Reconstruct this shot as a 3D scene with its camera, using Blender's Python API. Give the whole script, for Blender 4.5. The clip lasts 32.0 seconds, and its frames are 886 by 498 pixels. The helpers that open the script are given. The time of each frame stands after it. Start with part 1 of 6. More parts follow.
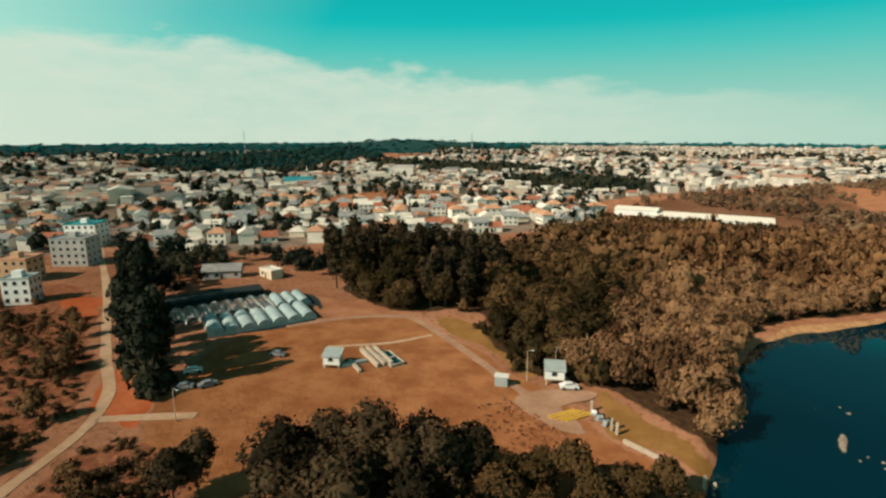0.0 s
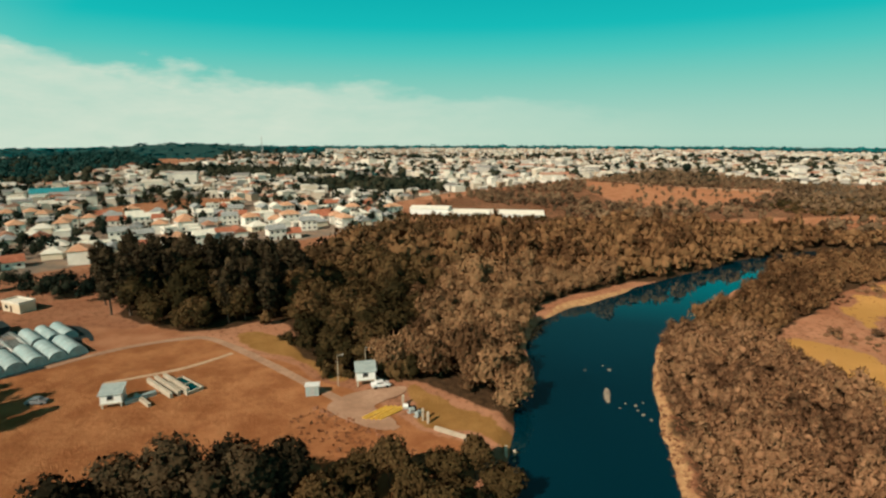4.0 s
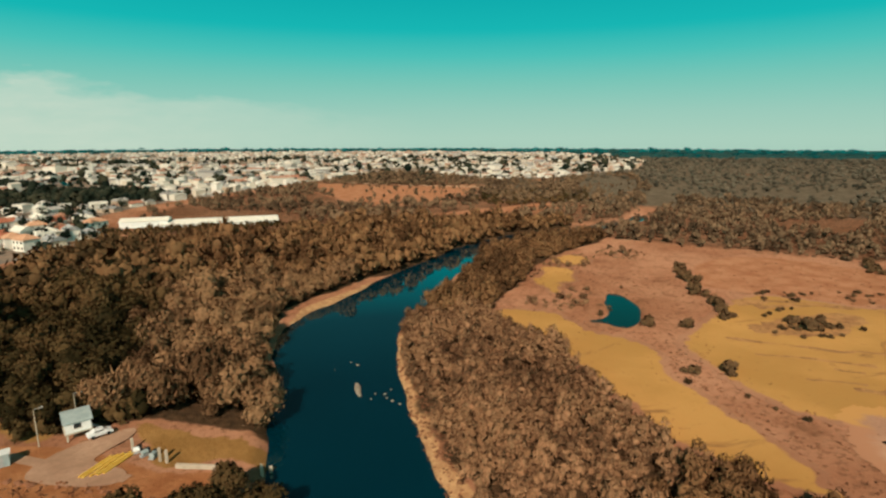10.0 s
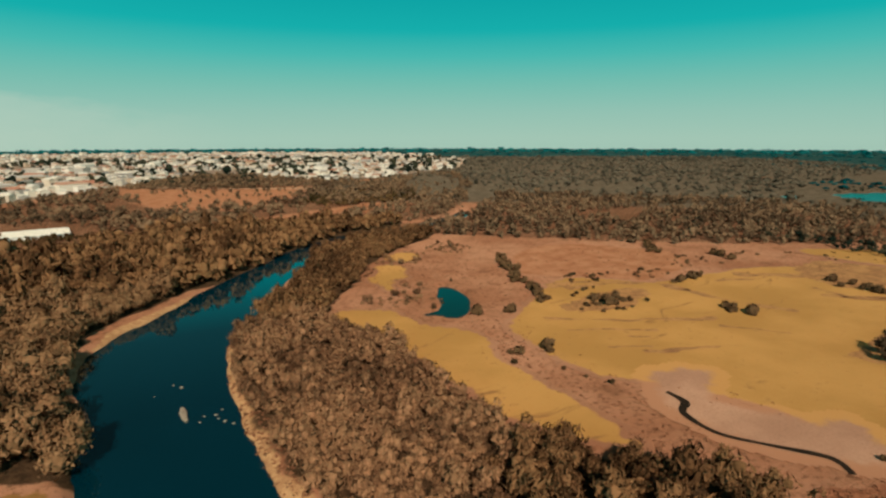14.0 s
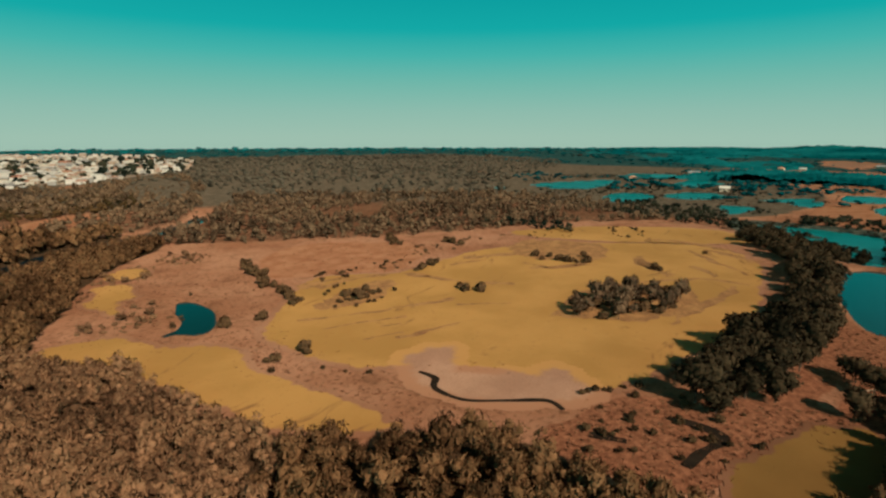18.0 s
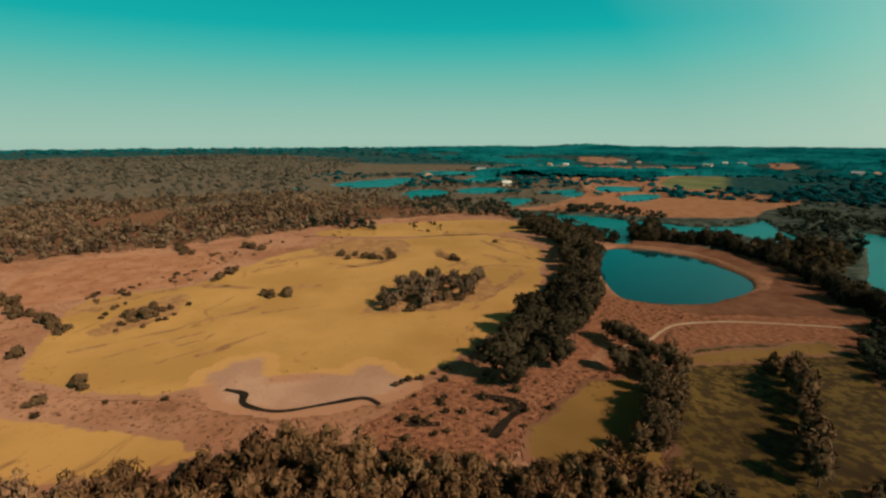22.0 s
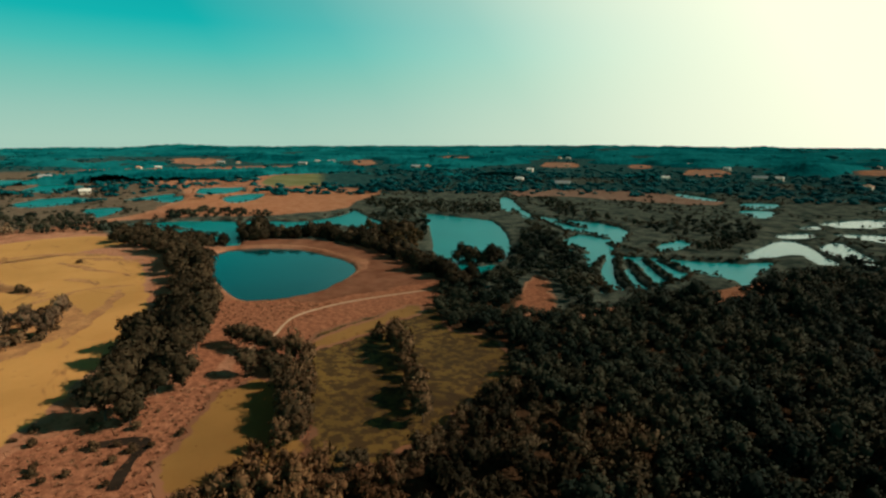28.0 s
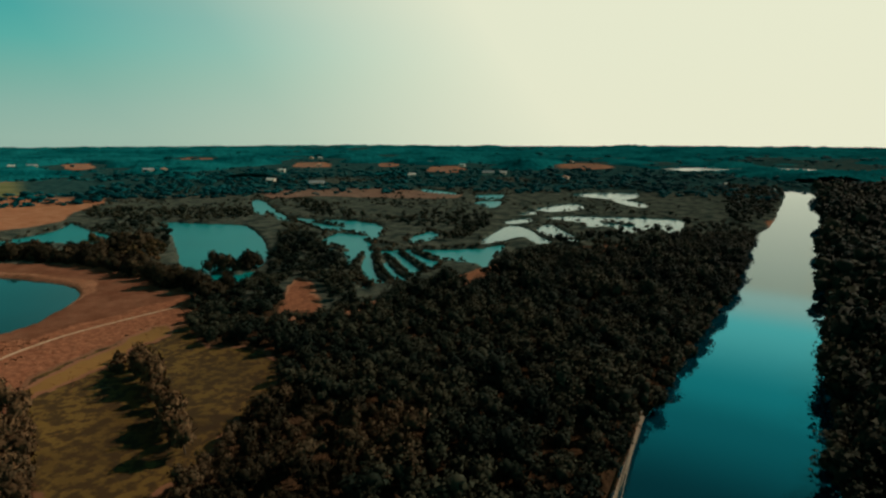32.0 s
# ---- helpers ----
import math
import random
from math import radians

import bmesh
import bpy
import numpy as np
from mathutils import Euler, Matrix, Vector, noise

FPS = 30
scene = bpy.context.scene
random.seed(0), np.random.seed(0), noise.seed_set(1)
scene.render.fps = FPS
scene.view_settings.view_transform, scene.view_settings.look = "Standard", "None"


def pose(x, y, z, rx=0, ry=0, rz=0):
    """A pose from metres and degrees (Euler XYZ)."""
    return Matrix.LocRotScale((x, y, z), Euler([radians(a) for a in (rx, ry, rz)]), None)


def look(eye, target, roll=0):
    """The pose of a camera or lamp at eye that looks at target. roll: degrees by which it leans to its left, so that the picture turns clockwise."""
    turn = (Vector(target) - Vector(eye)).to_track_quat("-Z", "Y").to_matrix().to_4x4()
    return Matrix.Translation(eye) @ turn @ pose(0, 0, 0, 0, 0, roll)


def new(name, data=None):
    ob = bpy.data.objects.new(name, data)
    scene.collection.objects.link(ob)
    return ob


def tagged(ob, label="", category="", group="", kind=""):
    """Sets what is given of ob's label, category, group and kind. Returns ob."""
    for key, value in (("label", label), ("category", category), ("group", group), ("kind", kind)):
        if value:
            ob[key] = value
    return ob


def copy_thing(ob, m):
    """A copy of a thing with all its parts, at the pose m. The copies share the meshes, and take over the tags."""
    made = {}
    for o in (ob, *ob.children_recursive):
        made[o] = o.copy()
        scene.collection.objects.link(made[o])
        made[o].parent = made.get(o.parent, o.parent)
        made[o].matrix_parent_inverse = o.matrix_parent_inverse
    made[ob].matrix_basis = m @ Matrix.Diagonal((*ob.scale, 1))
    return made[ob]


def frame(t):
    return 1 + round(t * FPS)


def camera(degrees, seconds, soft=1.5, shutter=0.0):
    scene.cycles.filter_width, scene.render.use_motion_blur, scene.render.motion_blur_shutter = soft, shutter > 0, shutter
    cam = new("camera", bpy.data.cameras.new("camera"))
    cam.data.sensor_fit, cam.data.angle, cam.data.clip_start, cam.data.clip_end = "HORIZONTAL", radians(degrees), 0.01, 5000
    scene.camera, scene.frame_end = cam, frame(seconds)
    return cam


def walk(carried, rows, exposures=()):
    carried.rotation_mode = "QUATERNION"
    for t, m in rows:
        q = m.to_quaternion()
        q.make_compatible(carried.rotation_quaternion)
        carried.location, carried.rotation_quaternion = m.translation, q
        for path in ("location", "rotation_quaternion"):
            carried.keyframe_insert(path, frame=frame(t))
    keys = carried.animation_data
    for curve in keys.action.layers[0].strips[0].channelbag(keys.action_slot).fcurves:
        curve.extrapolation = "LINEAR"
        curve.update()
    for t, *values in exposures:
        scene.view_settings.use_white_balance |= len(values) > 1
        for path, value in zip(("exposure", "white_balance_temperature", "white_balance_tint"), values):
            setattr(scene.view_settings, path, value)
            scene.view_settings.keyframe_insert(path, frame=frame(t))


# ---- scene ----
import collections

cam = camera(77.94, 32.0, soft=2.4)
EYE = 56.0
TURNS = (
    (0, -23.39, -12.02), (0.5, -20.27, -11.98), (1, -16.55, -11.93), (1.5, -13.65, -11.89), (2, -10.27, -11.85), (2.5, -7.80, -11.81),
    (4.5, -0.00, -11.66), (5, 3.02, -11.62), (5.5, 5.95, -11.59), (6, 8.77, -11.56), (6.5, 10.64, -11.54), (7, 11.49, -11.51), (7.5, 11.58, -11.49),
    (8, 12.88, -11.47), (8.5, 14.73, -11.45), (9, 18.11, -11.44), (9.5, 21.52, -11.43), (10, 25.03, -11.42), (10.5, 27.23, -11.41),
    (11, 29.31, -11.40), (11.5, 30.64, -11.40), (12, 32.38, -11.40), (12.5, 34.19, -11.39), (13, 36.84, -11.40), (13.5, 39.54, -11.40),
    (14, 42.77, -11.40), (14.5, 45.54, -11.41), (16.5, 58.68, -11.43), (17, 62.54, -11.44), (17.5, 65.67, -11.45), (18, 69.19, -11.46),
    (18.5, 72.45, -11.47), (19, 75.74, -11.47), (19.5, 78.73, -11.48), (20, 81.59, -11.49), (20.5, 84.20, -11.50), (21, 86.20, -11.50),
    (21.5, 87.65, -11.51), (22, 89.74, -11.51), (22.5, 92.42, -11.51), (23, 95.55, -11.52), (23.5, 99.50, -11.52), (24, 103.52, -11.52),
    (24.5, 107.22, -11.52), (25, 110.69, -11.52), (25.5, 114.43, -11.52), (26, 117.90, -11.51), (26.5, 121.00, -11.51), (28.5, 132.46, -11.50),
    (29, 135.61, -11.50), (29.5, 138.67, -11.50), (30, 141.04, -11.50), (30.5, 143.53, -11.50), (31, 147.29, -11.51), (31.5, 151.25, -11.52),
    (32, 154.74, -11.53),
)
walk(cam, [(t, pose(0, 0, EYE, 90 + p, 0, -a)) for t, a, p in TURNS], exposures=((0, 0.19), (10, 0.11), (18, -0.14), (22, -0.10), (26, 0.02), (29, 0.04), (32, -0.36)))

# ---- world, sun ----
SUN_AZ, SUN_EL = radians(216), radians(36)
world = bpy.data.worlds.new("sky")
scene.world = world
world.use_nodes = True
wt = world.node_tree
wt.nodes.clear()


def node(tree, kind, operation=None, **values):
    n = tree.nodes.new(kind)
    if operation:
        n.operation = operation
    for key, value in values.items():
        n.inputs[key].default_value = value
    return n


def math_node(tree, op, a, b=None, c=None, clamp=False):
    n = tree.nodes.new("ShaderNodeMath")
    n.operation, n.use_clamp = op, clamp
    for i, v in enumerate((a, b, c)):
        if v is None:
            continue
        if isinstance(v, (int, float)):
            n.inputs[i].default_value = v
        else:
            tree.links.new(v, n.inputs[i])
    return n.outputs[0]


def mix_node(tree, fac, a, b, blend="MIX"):
    n = tree.nodes.new("ShaderNodeMix")
    n.data_type, n.blend_type = "RGBA", blend
    for sock, v in ((n.inputs["Factor"], fac), (n.inputs["A"], a), (n.inputs["B"], b)):
        if isinstance(v, (int, float)):
            sock.default_value = v
        elif isinstance(v, tuple):
            sock.default_value = (*v, 1) if len(v) == 3 else v
        else:
            tree.links.new(v, sock)
    return n.outputs["Result"]


def ramp_node(tree, fac, stops, ease="EASE"):
    n = tree.nodes.new("ShaderNodeValToRGB")
    n.color_ramp.interpolation = ease
    el = n.color_ramp.elements
    while len(el) < len(stops):
        el.new(0.5)
    for e, (p, c) in zip(el, stops):
        e.position, e.color = p, (*c, 1) if isinstance(c, tuple) else (c, c, c, 1)
    tree.links.new(fac, n.inputs[0])
    return n.outputs[0]


def sky_shader():
    t = wt
    co = node(t, "ShaderNodeTexCoord").outputs["Generated"]
    sep = node(t, "ShaderNodeSeparateXYZ")
    t.links.new(co, sep.inputs[0])
    x, y, z = sep.outputs
    el = math_node(t, "ARCSINE", z)                                   # height above the level, radians
    k, s = math.cos(radians(65)), math.sin(radians(65))
    ahead = math_node(t, "ADD", math_node(t, "MULTIPLY", x, s), math_node(t, "MULTIPLY", y, k))
    aside = math_node(t, "SUBTRACT", math_node(t, "MULTIPLY", x, k), math_node(t, "MULTIPLY", y, s))
    az = math_node(t, "ADD", math_node(t, "ARCTAN2", aside, ahead), radians(65))    # clockwise from +y, its seam behind
    # clear sky: pale at the rim, teal above, deeper overhead
    up = math_node(t, "MULTIPLY_ADD", el, 1.0 / 1.6, 0.05)
    clear = ramp_node(t, up, ((0.0, (0.34, 0.50, 0.43)), (0.05, (0.37, 0.57, 0.465)), (0.078, (0.29, 0.54, 0.45)), (0.108, (0.175, 0.51, 0.43)), (0.137, (0.06, 0.48, 0.43)),
                              (0.162, (0.003, 0.425, 0.41)), (0.20, (0.0, 0.36, 0.365)), (0.25, (0.024, 0.10, 0.108)), (0.32, (0.020, 0.042, 0.045)), (0.8, (0.010, 0.018, 0.020))), "LINEAR")
    sky = node(t, "ShaderNodeTexSky")
    sky.sky_type = "NISHITA"
    sky.sun_disc, sky.sun_elevation, sky.sun_rotation = False, SUN_EL, SUN_AZ
    clear = mix_node(t, 0.0015, clear, sky.outputs[0], "ADD")
    # glare round the sun, plus an unseen bright teal band added for river reflections
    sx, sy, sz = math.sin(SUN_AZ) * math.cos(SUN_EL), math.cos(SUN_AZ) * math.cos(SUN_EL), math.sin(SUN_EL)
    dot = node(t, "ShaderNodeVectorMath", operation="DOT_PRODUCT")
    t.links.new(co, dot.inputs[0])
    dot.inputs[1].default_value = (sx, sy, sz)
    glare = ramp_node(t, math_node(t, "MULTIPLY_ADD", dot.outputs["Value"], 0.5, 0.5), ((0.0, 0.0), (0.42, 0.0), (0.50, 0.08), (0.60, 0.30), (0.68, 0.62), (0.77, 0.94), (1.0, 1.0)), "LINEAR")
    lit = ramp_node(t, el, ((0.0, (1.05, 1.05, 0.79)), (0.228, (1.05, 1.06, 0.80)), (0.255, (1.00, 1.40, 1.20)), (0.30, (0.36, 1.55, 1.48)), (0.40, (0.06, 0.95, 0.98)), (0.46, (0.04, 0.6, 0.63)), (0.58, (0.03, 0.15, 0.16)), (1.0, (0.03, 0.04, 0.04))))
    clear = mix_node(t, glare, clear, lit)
    # bank of cloud, its top sinking clockwise
    wrap = node(t, "ShaderNodeVectorMath", operation="MULTIPLY")
    t.links.new(co, wrap.inputs[0])
    wrap.inputs[1].default_value = (1, 1, 3.4)
    puff = node(t, "ShaderNodeTexNoise", Scale=5.0, Detail=9.0, Roughness=0.58)
    t.links.new(wrap.outputs[0], puff.inputs["Vector"])
    fine = node(t, "ShaderNodeTexNoise", Scale=13.0, Detail=8.0, Roughness=0.65)
    t.links.new(wrap.outputs[0], fine.inputs["Vector"])
    top = math_node(t, "MULTIPLY_ADD", az, -0.085, 0.078)
    top = math_node(t, "ADD", top, math_node(t, "MULTIPLY_ADD", puff.outputs[0], 0.16, -0.085))
    gap = math_node(t, "SUBTRACT", top, el)
    bank = math_node(t, "MULTIPLY", gap, 40.0, clamp=True)
    bank = math_node(t, "MULTIPLY", bank, math_node(t, "MULTIPLY_ADD", az, -1.4, 0.55, clamp=True))
    veil = math_node(t, "MULTIPLY", bank, math_node(t, "MULTIPLY_ADD", fine.outputs[0], 0.9, 0.30, clamp=True))
    clear = mix_node(t, veil, clear, (0.57, 0.66, 0.545))
    bg = node(t, "ShaderNodeBackground", Strength=1.0)
    t.links.new(clear, bg.inputs[0])
    out = t.nodes.new("ShaderNodeOutputWorld")
    t.links.new(bg.outputs[0], out.inputs[0])


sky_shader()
sun_data = bpy.data.lights.new("sun", "SUN")
sun_data.energy, sun_data.angle, sun_data.color = 4.5, radians(0.6), (1.0, 0.82, 0.63)
sun = new("sun", sun_data)
sun.matrix_world = look((0, 0, 0), (-math.sin(SUN_AZ) * math.cos(SUN_EL), -math.cos(SUN_AZ) * math.cos(SUN_EL), -math.sin(SUN_EL)))


# ---- numbers and shapes ----
BEND = 1.36e-6          # the land falls away with distance


def drop(x, y):
    return -BEND * (x * x + y * y)


def hash2(i, j, seed):
    h = np.sin(i * 127.1 + j * 311.7 + seed * 74.7) * 43758.5453
    return h - np.floor(h)


def value_noise(x, y, size, seed=0, octaves=3):
    """Smooth noise from -1 to 1 over the plan."""
    x, y = np.asarray(x, float) / size, np.asarray(y, float) / size
    total, amp, norm = 0.0, 1.0, 0.0
    for o in range(octaves):
        i, j = np.floor(x), np.floor(y)
        u, v = x - i, y - j
        u, v = u * u * (3 - 2 * u), v * v * (3 - 2 * v)
        a = hash2(i, j, seed + o) * (1 - u) + hash2(i + 1, j, seed + o) * u
        b = hash2(i, j + 1, seed + o) * (1 - u) + hash2(i + 1, j + 1, seed + o) * u
        total, norm = total + amp * (a * (1 - v) + b * v), norm + amp
        x, y, amp = x * 2.03 + 11.3, y * 2.03 + 5.7, amp * 0.5
    return total / norm * 2 - 1


def smooth(pts, steps=6, closed=True):
    """A rounded line through a few corner points."""
    p = np.array(pts, float)
    n = len(p)
    out = []
    for i in range(n if closed else n - 1):
        if closed:
            a, b, c, d = p[(i - 1) % n], p[i], p[(i + 1) % n], p[(i + 2) % n]
        else:
            a, b, c, d = p[max(i - 1, 0)], p[i], p[i + 1], p[min(i + 2, n - 1)]
        for k in range(steps):
            t = k / steps
            out.append(0.5 * (2 * b + (c - a) * t + (2 * a - 5 * b + 4 * c - d) * t * t + (3 * b - a - 3 * c + d) * t ** 3))
    if not closed:
        out.append(p[-1])
    return np.array(out)


def inside_depth(poly, x, y, reach=30.0):
    """Metres inside (+) or outside (-) a closed line, cut off at reach."""
    x, y = np.asarray(x, float), np.asarray(y, float)
    out = np.full(x.shape, -float(reach))
    lo, hi = poly.min(0) - reach, poly.max(0) + reach
    pick = (x > lo[0]) & (x < hi[0]) & (y > lo[1]) & (y < hi[1])
    if not pick.any():
        return out
    px, py = x[pick], y[pick]
    d2 = np.full(px.shape, float(reach * reach))
    odd = np.zeros(px.shape, bool)
    for (ax, ay), (bx, by) in zip(poly, np.roll(poly, -1, 0)):
        ex, ey = bx - ax, by - ay
        t = np.clip(((px - ax) * ex + (py - ay) * ey) / max(ex * ex + ey * ey, 1e-9), 0, 1)
        d2 = np.minimum(d2, (px - ax - t * ex) ** 2 + (py - ay - t * ey) ** 2)
        if ay != by:
            odd ^= ((ay > py) != (by > py)) & (px < (bx - ax) * (py - ay) / (by - ay) + ax)
    out[pick] = np.where(odd, 1, -1) * np.sqrt(d2)
    return out


def line_distance(line, x, y, reach=12.0):
    x, y = np.asarray(x, float), np.asarray(y, float)
    out = np.full(x.shape, float(reach))
    lo, hi = line.min(0) - reach, line.max(0) + reach
    pick = (x > lo[0]) & (x < hi[0]) & (y > lo[1]) & (y < hi[1])
    if not pick.any():
        return out
    px, py = x[pick], y[pick]
    d2 = np.full(px.shape, float(reach * reach))
    for (ax, ay), (bx, by) in zip(line[:-1], line[1:]):
        ex, ey = bx - ax, by - ay
        t = np.clip(((px - ax) * ex + (py - ay) * ey) / max(ex * ex + ey * ey, 1e-9), 0, 1)
        d2 = np.minimum(d2, (px - ax - t * ex) ** 2 + (py - ay - t * ey) ** 2)
    out[pick] = np.sqrt(d2)
    return out


def step_between(a, b, v):
    t = np.clip((v - a) / (b - a), 0, 1)
    return t * t * (3 - 2 * t)


def warp(x, y, amount=1.3):
    return x + amount * value_noise(x, y, 9, 3), y + amount * value_noise(x, y, 9, 17)


# ---- the plan ----
RIVER = [(-20, -790), (-60, -735), (-91, -683), (-60, -429), (-45, -363), (-31, -246), (-22, -190), (-13, -133), (-9, -106), (-7, -86), (0, -30), (12, 30),
         (20, 75), (24, 96), (29, 123), (39, 156), (58, 176), (83, 203), (105, 223), (138, 250), (175, 269), (210, 273), (250, 283), (285, 292), (310, 310)]
HALF = [10, 12, 12, 12, 13, 13, 13, 14, 14, 14, 13, 13, 12, 12.5, 13, 15.5, 14, 12, 9, 8, 7, 6, 5, 4, 2]
POND = [(137, 152), (143, 150), (138, 136), (126, 124), (118, 120), (115, 124), (112, 131), (121, 133)]
LAKE = [(264, -74), (284, -93), (267, -117), (234, -125), (206, -120), (190, -103), (183, -87), (186, -68), (204, -63)]
BIG_LAKE = [(333, -252), (303, -261), (275, -267), (253, -256), (215, -226), (185, -195), (164, -159), (166, -153), (181, -156), (206, -165), (243, -192), (275, -216), (290, -226)]
MARSH_LAKES = [
    # the braided channel and its side arms
    [(374, -382), (361, -381), (286, -321), (253, -309), (218, -316), (187, -303), (172, -274), (157, -242), (149, -234), (132, -246), (117, -252), (103, -266), (93, -275), (88, -240), (81, -214), (88, -226),
     (105, -228), (104, -210), (105, -197), (106, -181), (113, -180), (114, -170), (125, -182), (146, -206), (164, -225), (173, -226), (190, -243), (202, -267), (238, -286), (275, -300), (318, -325)],
    [(145, -262), (151, -282), (150, -299), (137, -284), (137, -262)],
    # bright pools towards the river
    [(104, -279), (109, -307), (109, -337), (97, -328), (86, -311), (77, -297), (80, -288), (92, -304), (98, -288)],
    [(89, -331), (87, -352), (73, -329), (61, -312), (64, -304), (74, -311)],
    [(120, -359), (112, -379), (106, -364), (113, -351)],
    [(92, -386), (73, -403), (54, -407), (20, -411), (16, -388), (18, -353), (27, -372), (40, -352), (50, -366), (62, -361), (68, -374)],
    [(118, -433), (102, -479), (89, -451), (100, -426)],
    [(202, -510), (182, -524), (174, -489), (186, -483)],
    [(181, -456), (165, -468), (154, -430), (160, -426)],
    [(122, -397), (108, -397), (120, -416)],
    [(118, -566), (97, -590), (67, -600), (64, -545), (91, -540)],
    [(74, -535), (49, -514), (43, -481), (60, -495)],
    [(285, -550), (230, -524), (221, -498), (259, -511)],
    [(43, -1124), (-44, -1213), (-165, -1208), (-169, -1114), (-48, -1071)],
    # behind the round lake
    [(410, -64), (415, -77), (409, -96), (397, -114), (376, -128), (326, -111), (293, -99), (302, -85), (325, -72), (351, -74), (373, -68)],
    [(376, -130), (375, -142), (353, -163), (363, -202), (382, -223), (342, -211), (301, -200), (280, -182), (316, -176), (317, -146), (343, -129)],
    [(542, -171), (566, -195), (558, -218), (505, -188), (493, -165)],
    # the wet plain to the east
    [(548, 44), (605, 38), (621, 13), (584, -5), (535, 10), (522, 32)],
    [(689, 143), (752, 110), (808, 51), (679, 56), (640, 93)],
    [(898, 53), (961, 9), (856, 23)],
    [(611, -12), (652, -50), (606, -77), (568, -49), (567, -19)],
    [(528, -55), (518, -83), (464, -60), (484, -57)],
    [(354, 20), (363, 13), (348, 5), (333, 8), (332, 14)],
    [(623, 179), (644, 168), (609, 155)],
    [(586, -94), (623, -147), (564, -126)],
    [(560, -116), (592, -149), (530, -127)],
    [(850, 40), (980, 30), (950, -40), (840, 0)],
    [(600, -165), (670, -190), (650, -230), (590, -200)],
    [(740, -20), (830, -50), (800, -90), (720, -60)],
]
MARSH = [(126, 104), (156, 116), (186, 125), (206, 97), (267, 75), (306, 20), (317, -23), (284, -47), (227, -40), (172, -26), (150, -12), (126, 2), (120, 14), (124, 32), (119, 51),
         (112, 69), (116, 86)]
MEADOWS = [
    ("marsh_meadow", MARSH),
    ("strip_meadow", [(92, 150), (101, 145), (104, 138), (104, 124), (106, 119), (110, 106), (101, 88), (97, 72), (95, 61), (90, 43), (86, 52), (82, 66), (83, 82), (86, 97), (91, 114), (93, 122), (89, 130), (87, 140)]),
    ("far_meadow", [(124, 179), (134, 184), (141, 194), (147, 186), (143, 180), (137, 170), (131, 170), (121, 160), (123, 171)]),
    ("far_meadow", [(152, 203), (165, 210), (168, 202), (160, 195)]),
    ("upper_meadow", [(321, 78), (362, 32), (375, -37), (333, -50), (313, 21)]),
    ("corner_meadow", [(90, -14), (113, -28), (121, -39), (114, -48), (88, -39), (86, -25)]),
]
GREENS = [
    ("gold_strip", [(133, -58), (138, -70), (142, -88), (145, -105), (139, -106), (135, -92), (130, -76), (129, -64)]),
    ("rough_pasture", [(84, -39), (133, -60), (144, -83), (139, -111), (119, -100), (103, -104), (85, -93), (80, -73), (74, -54), (76, -42)]),
]
GRAZED = [(70, -40), (90, -28), (140, -45), (165, -60), (165, -128), (140, -125), (100, -115), (78, -98), (70, -60)]
MUD = [(118, 57), (129, 54), (132, 47), (119, 39), (125, 26), (130, 19), (119, 8), (109, 17), (105, 38)]
SAND = [(190, -58), (182, -83), (191, -108), (216, -131), (270, -122), (290, -95), (300, -110), (270, -140), (205, -142), (164, -133), (153, -121), (162, -90), (145, -60), (157, -51)]
FIELD = [(-100, 76), (-109, 109), (-99, 126), (-80, 143), (-61, 137), (-30, 116), (-8, 98), (2, 84), (-21, 70), (-47, 60), (-66, 48), (-84, 60)]
TRACKS = [
    ("dirt_road", [(-80, 10), (-90, 32), (-95, 43), (-98, 52), (-103, 63), (-113, 74), (-128, 84), (-160, 107), (-195, 132), (-269, 182), (-420, 290)], 2.5),
    ("gravel_lane", [(-103, 122), (-93, 134), (-78, 143), (-68, 141), (-47, 125), (-29, 110), (-13, 97)], 2.3),
    ("field_path", [(-103, 64), (-94, 69), (-86, 73)], 2.6),
    ("service_path", [(-83, 114), (-69, 123), (-61, 133)], 1.4),
    ("sand_track", [(140, -46), (147, -58), (159, -70), (162, -92), (156, -123)], 1.0),
    ("pale_embankment", [(150, 775), (167, 751), (216, 670), (312, 577), (330, 560)], 8.0),
]
CREEKS = [
    ("creek", [(115, 50), (113, 45), (108, 43), (105, 35), (108, 26), (111, 18), (108, 14)], 1.5),
    # trenches as flat dark strips: their inner shade is painted, not dug
    ("ditch", [(112, -9), (110, -14), (107, -16), (101, -12), (95, -9)], 2.4),
    ("ditch", [(100, 8), (100, 1)], 2.0),
]
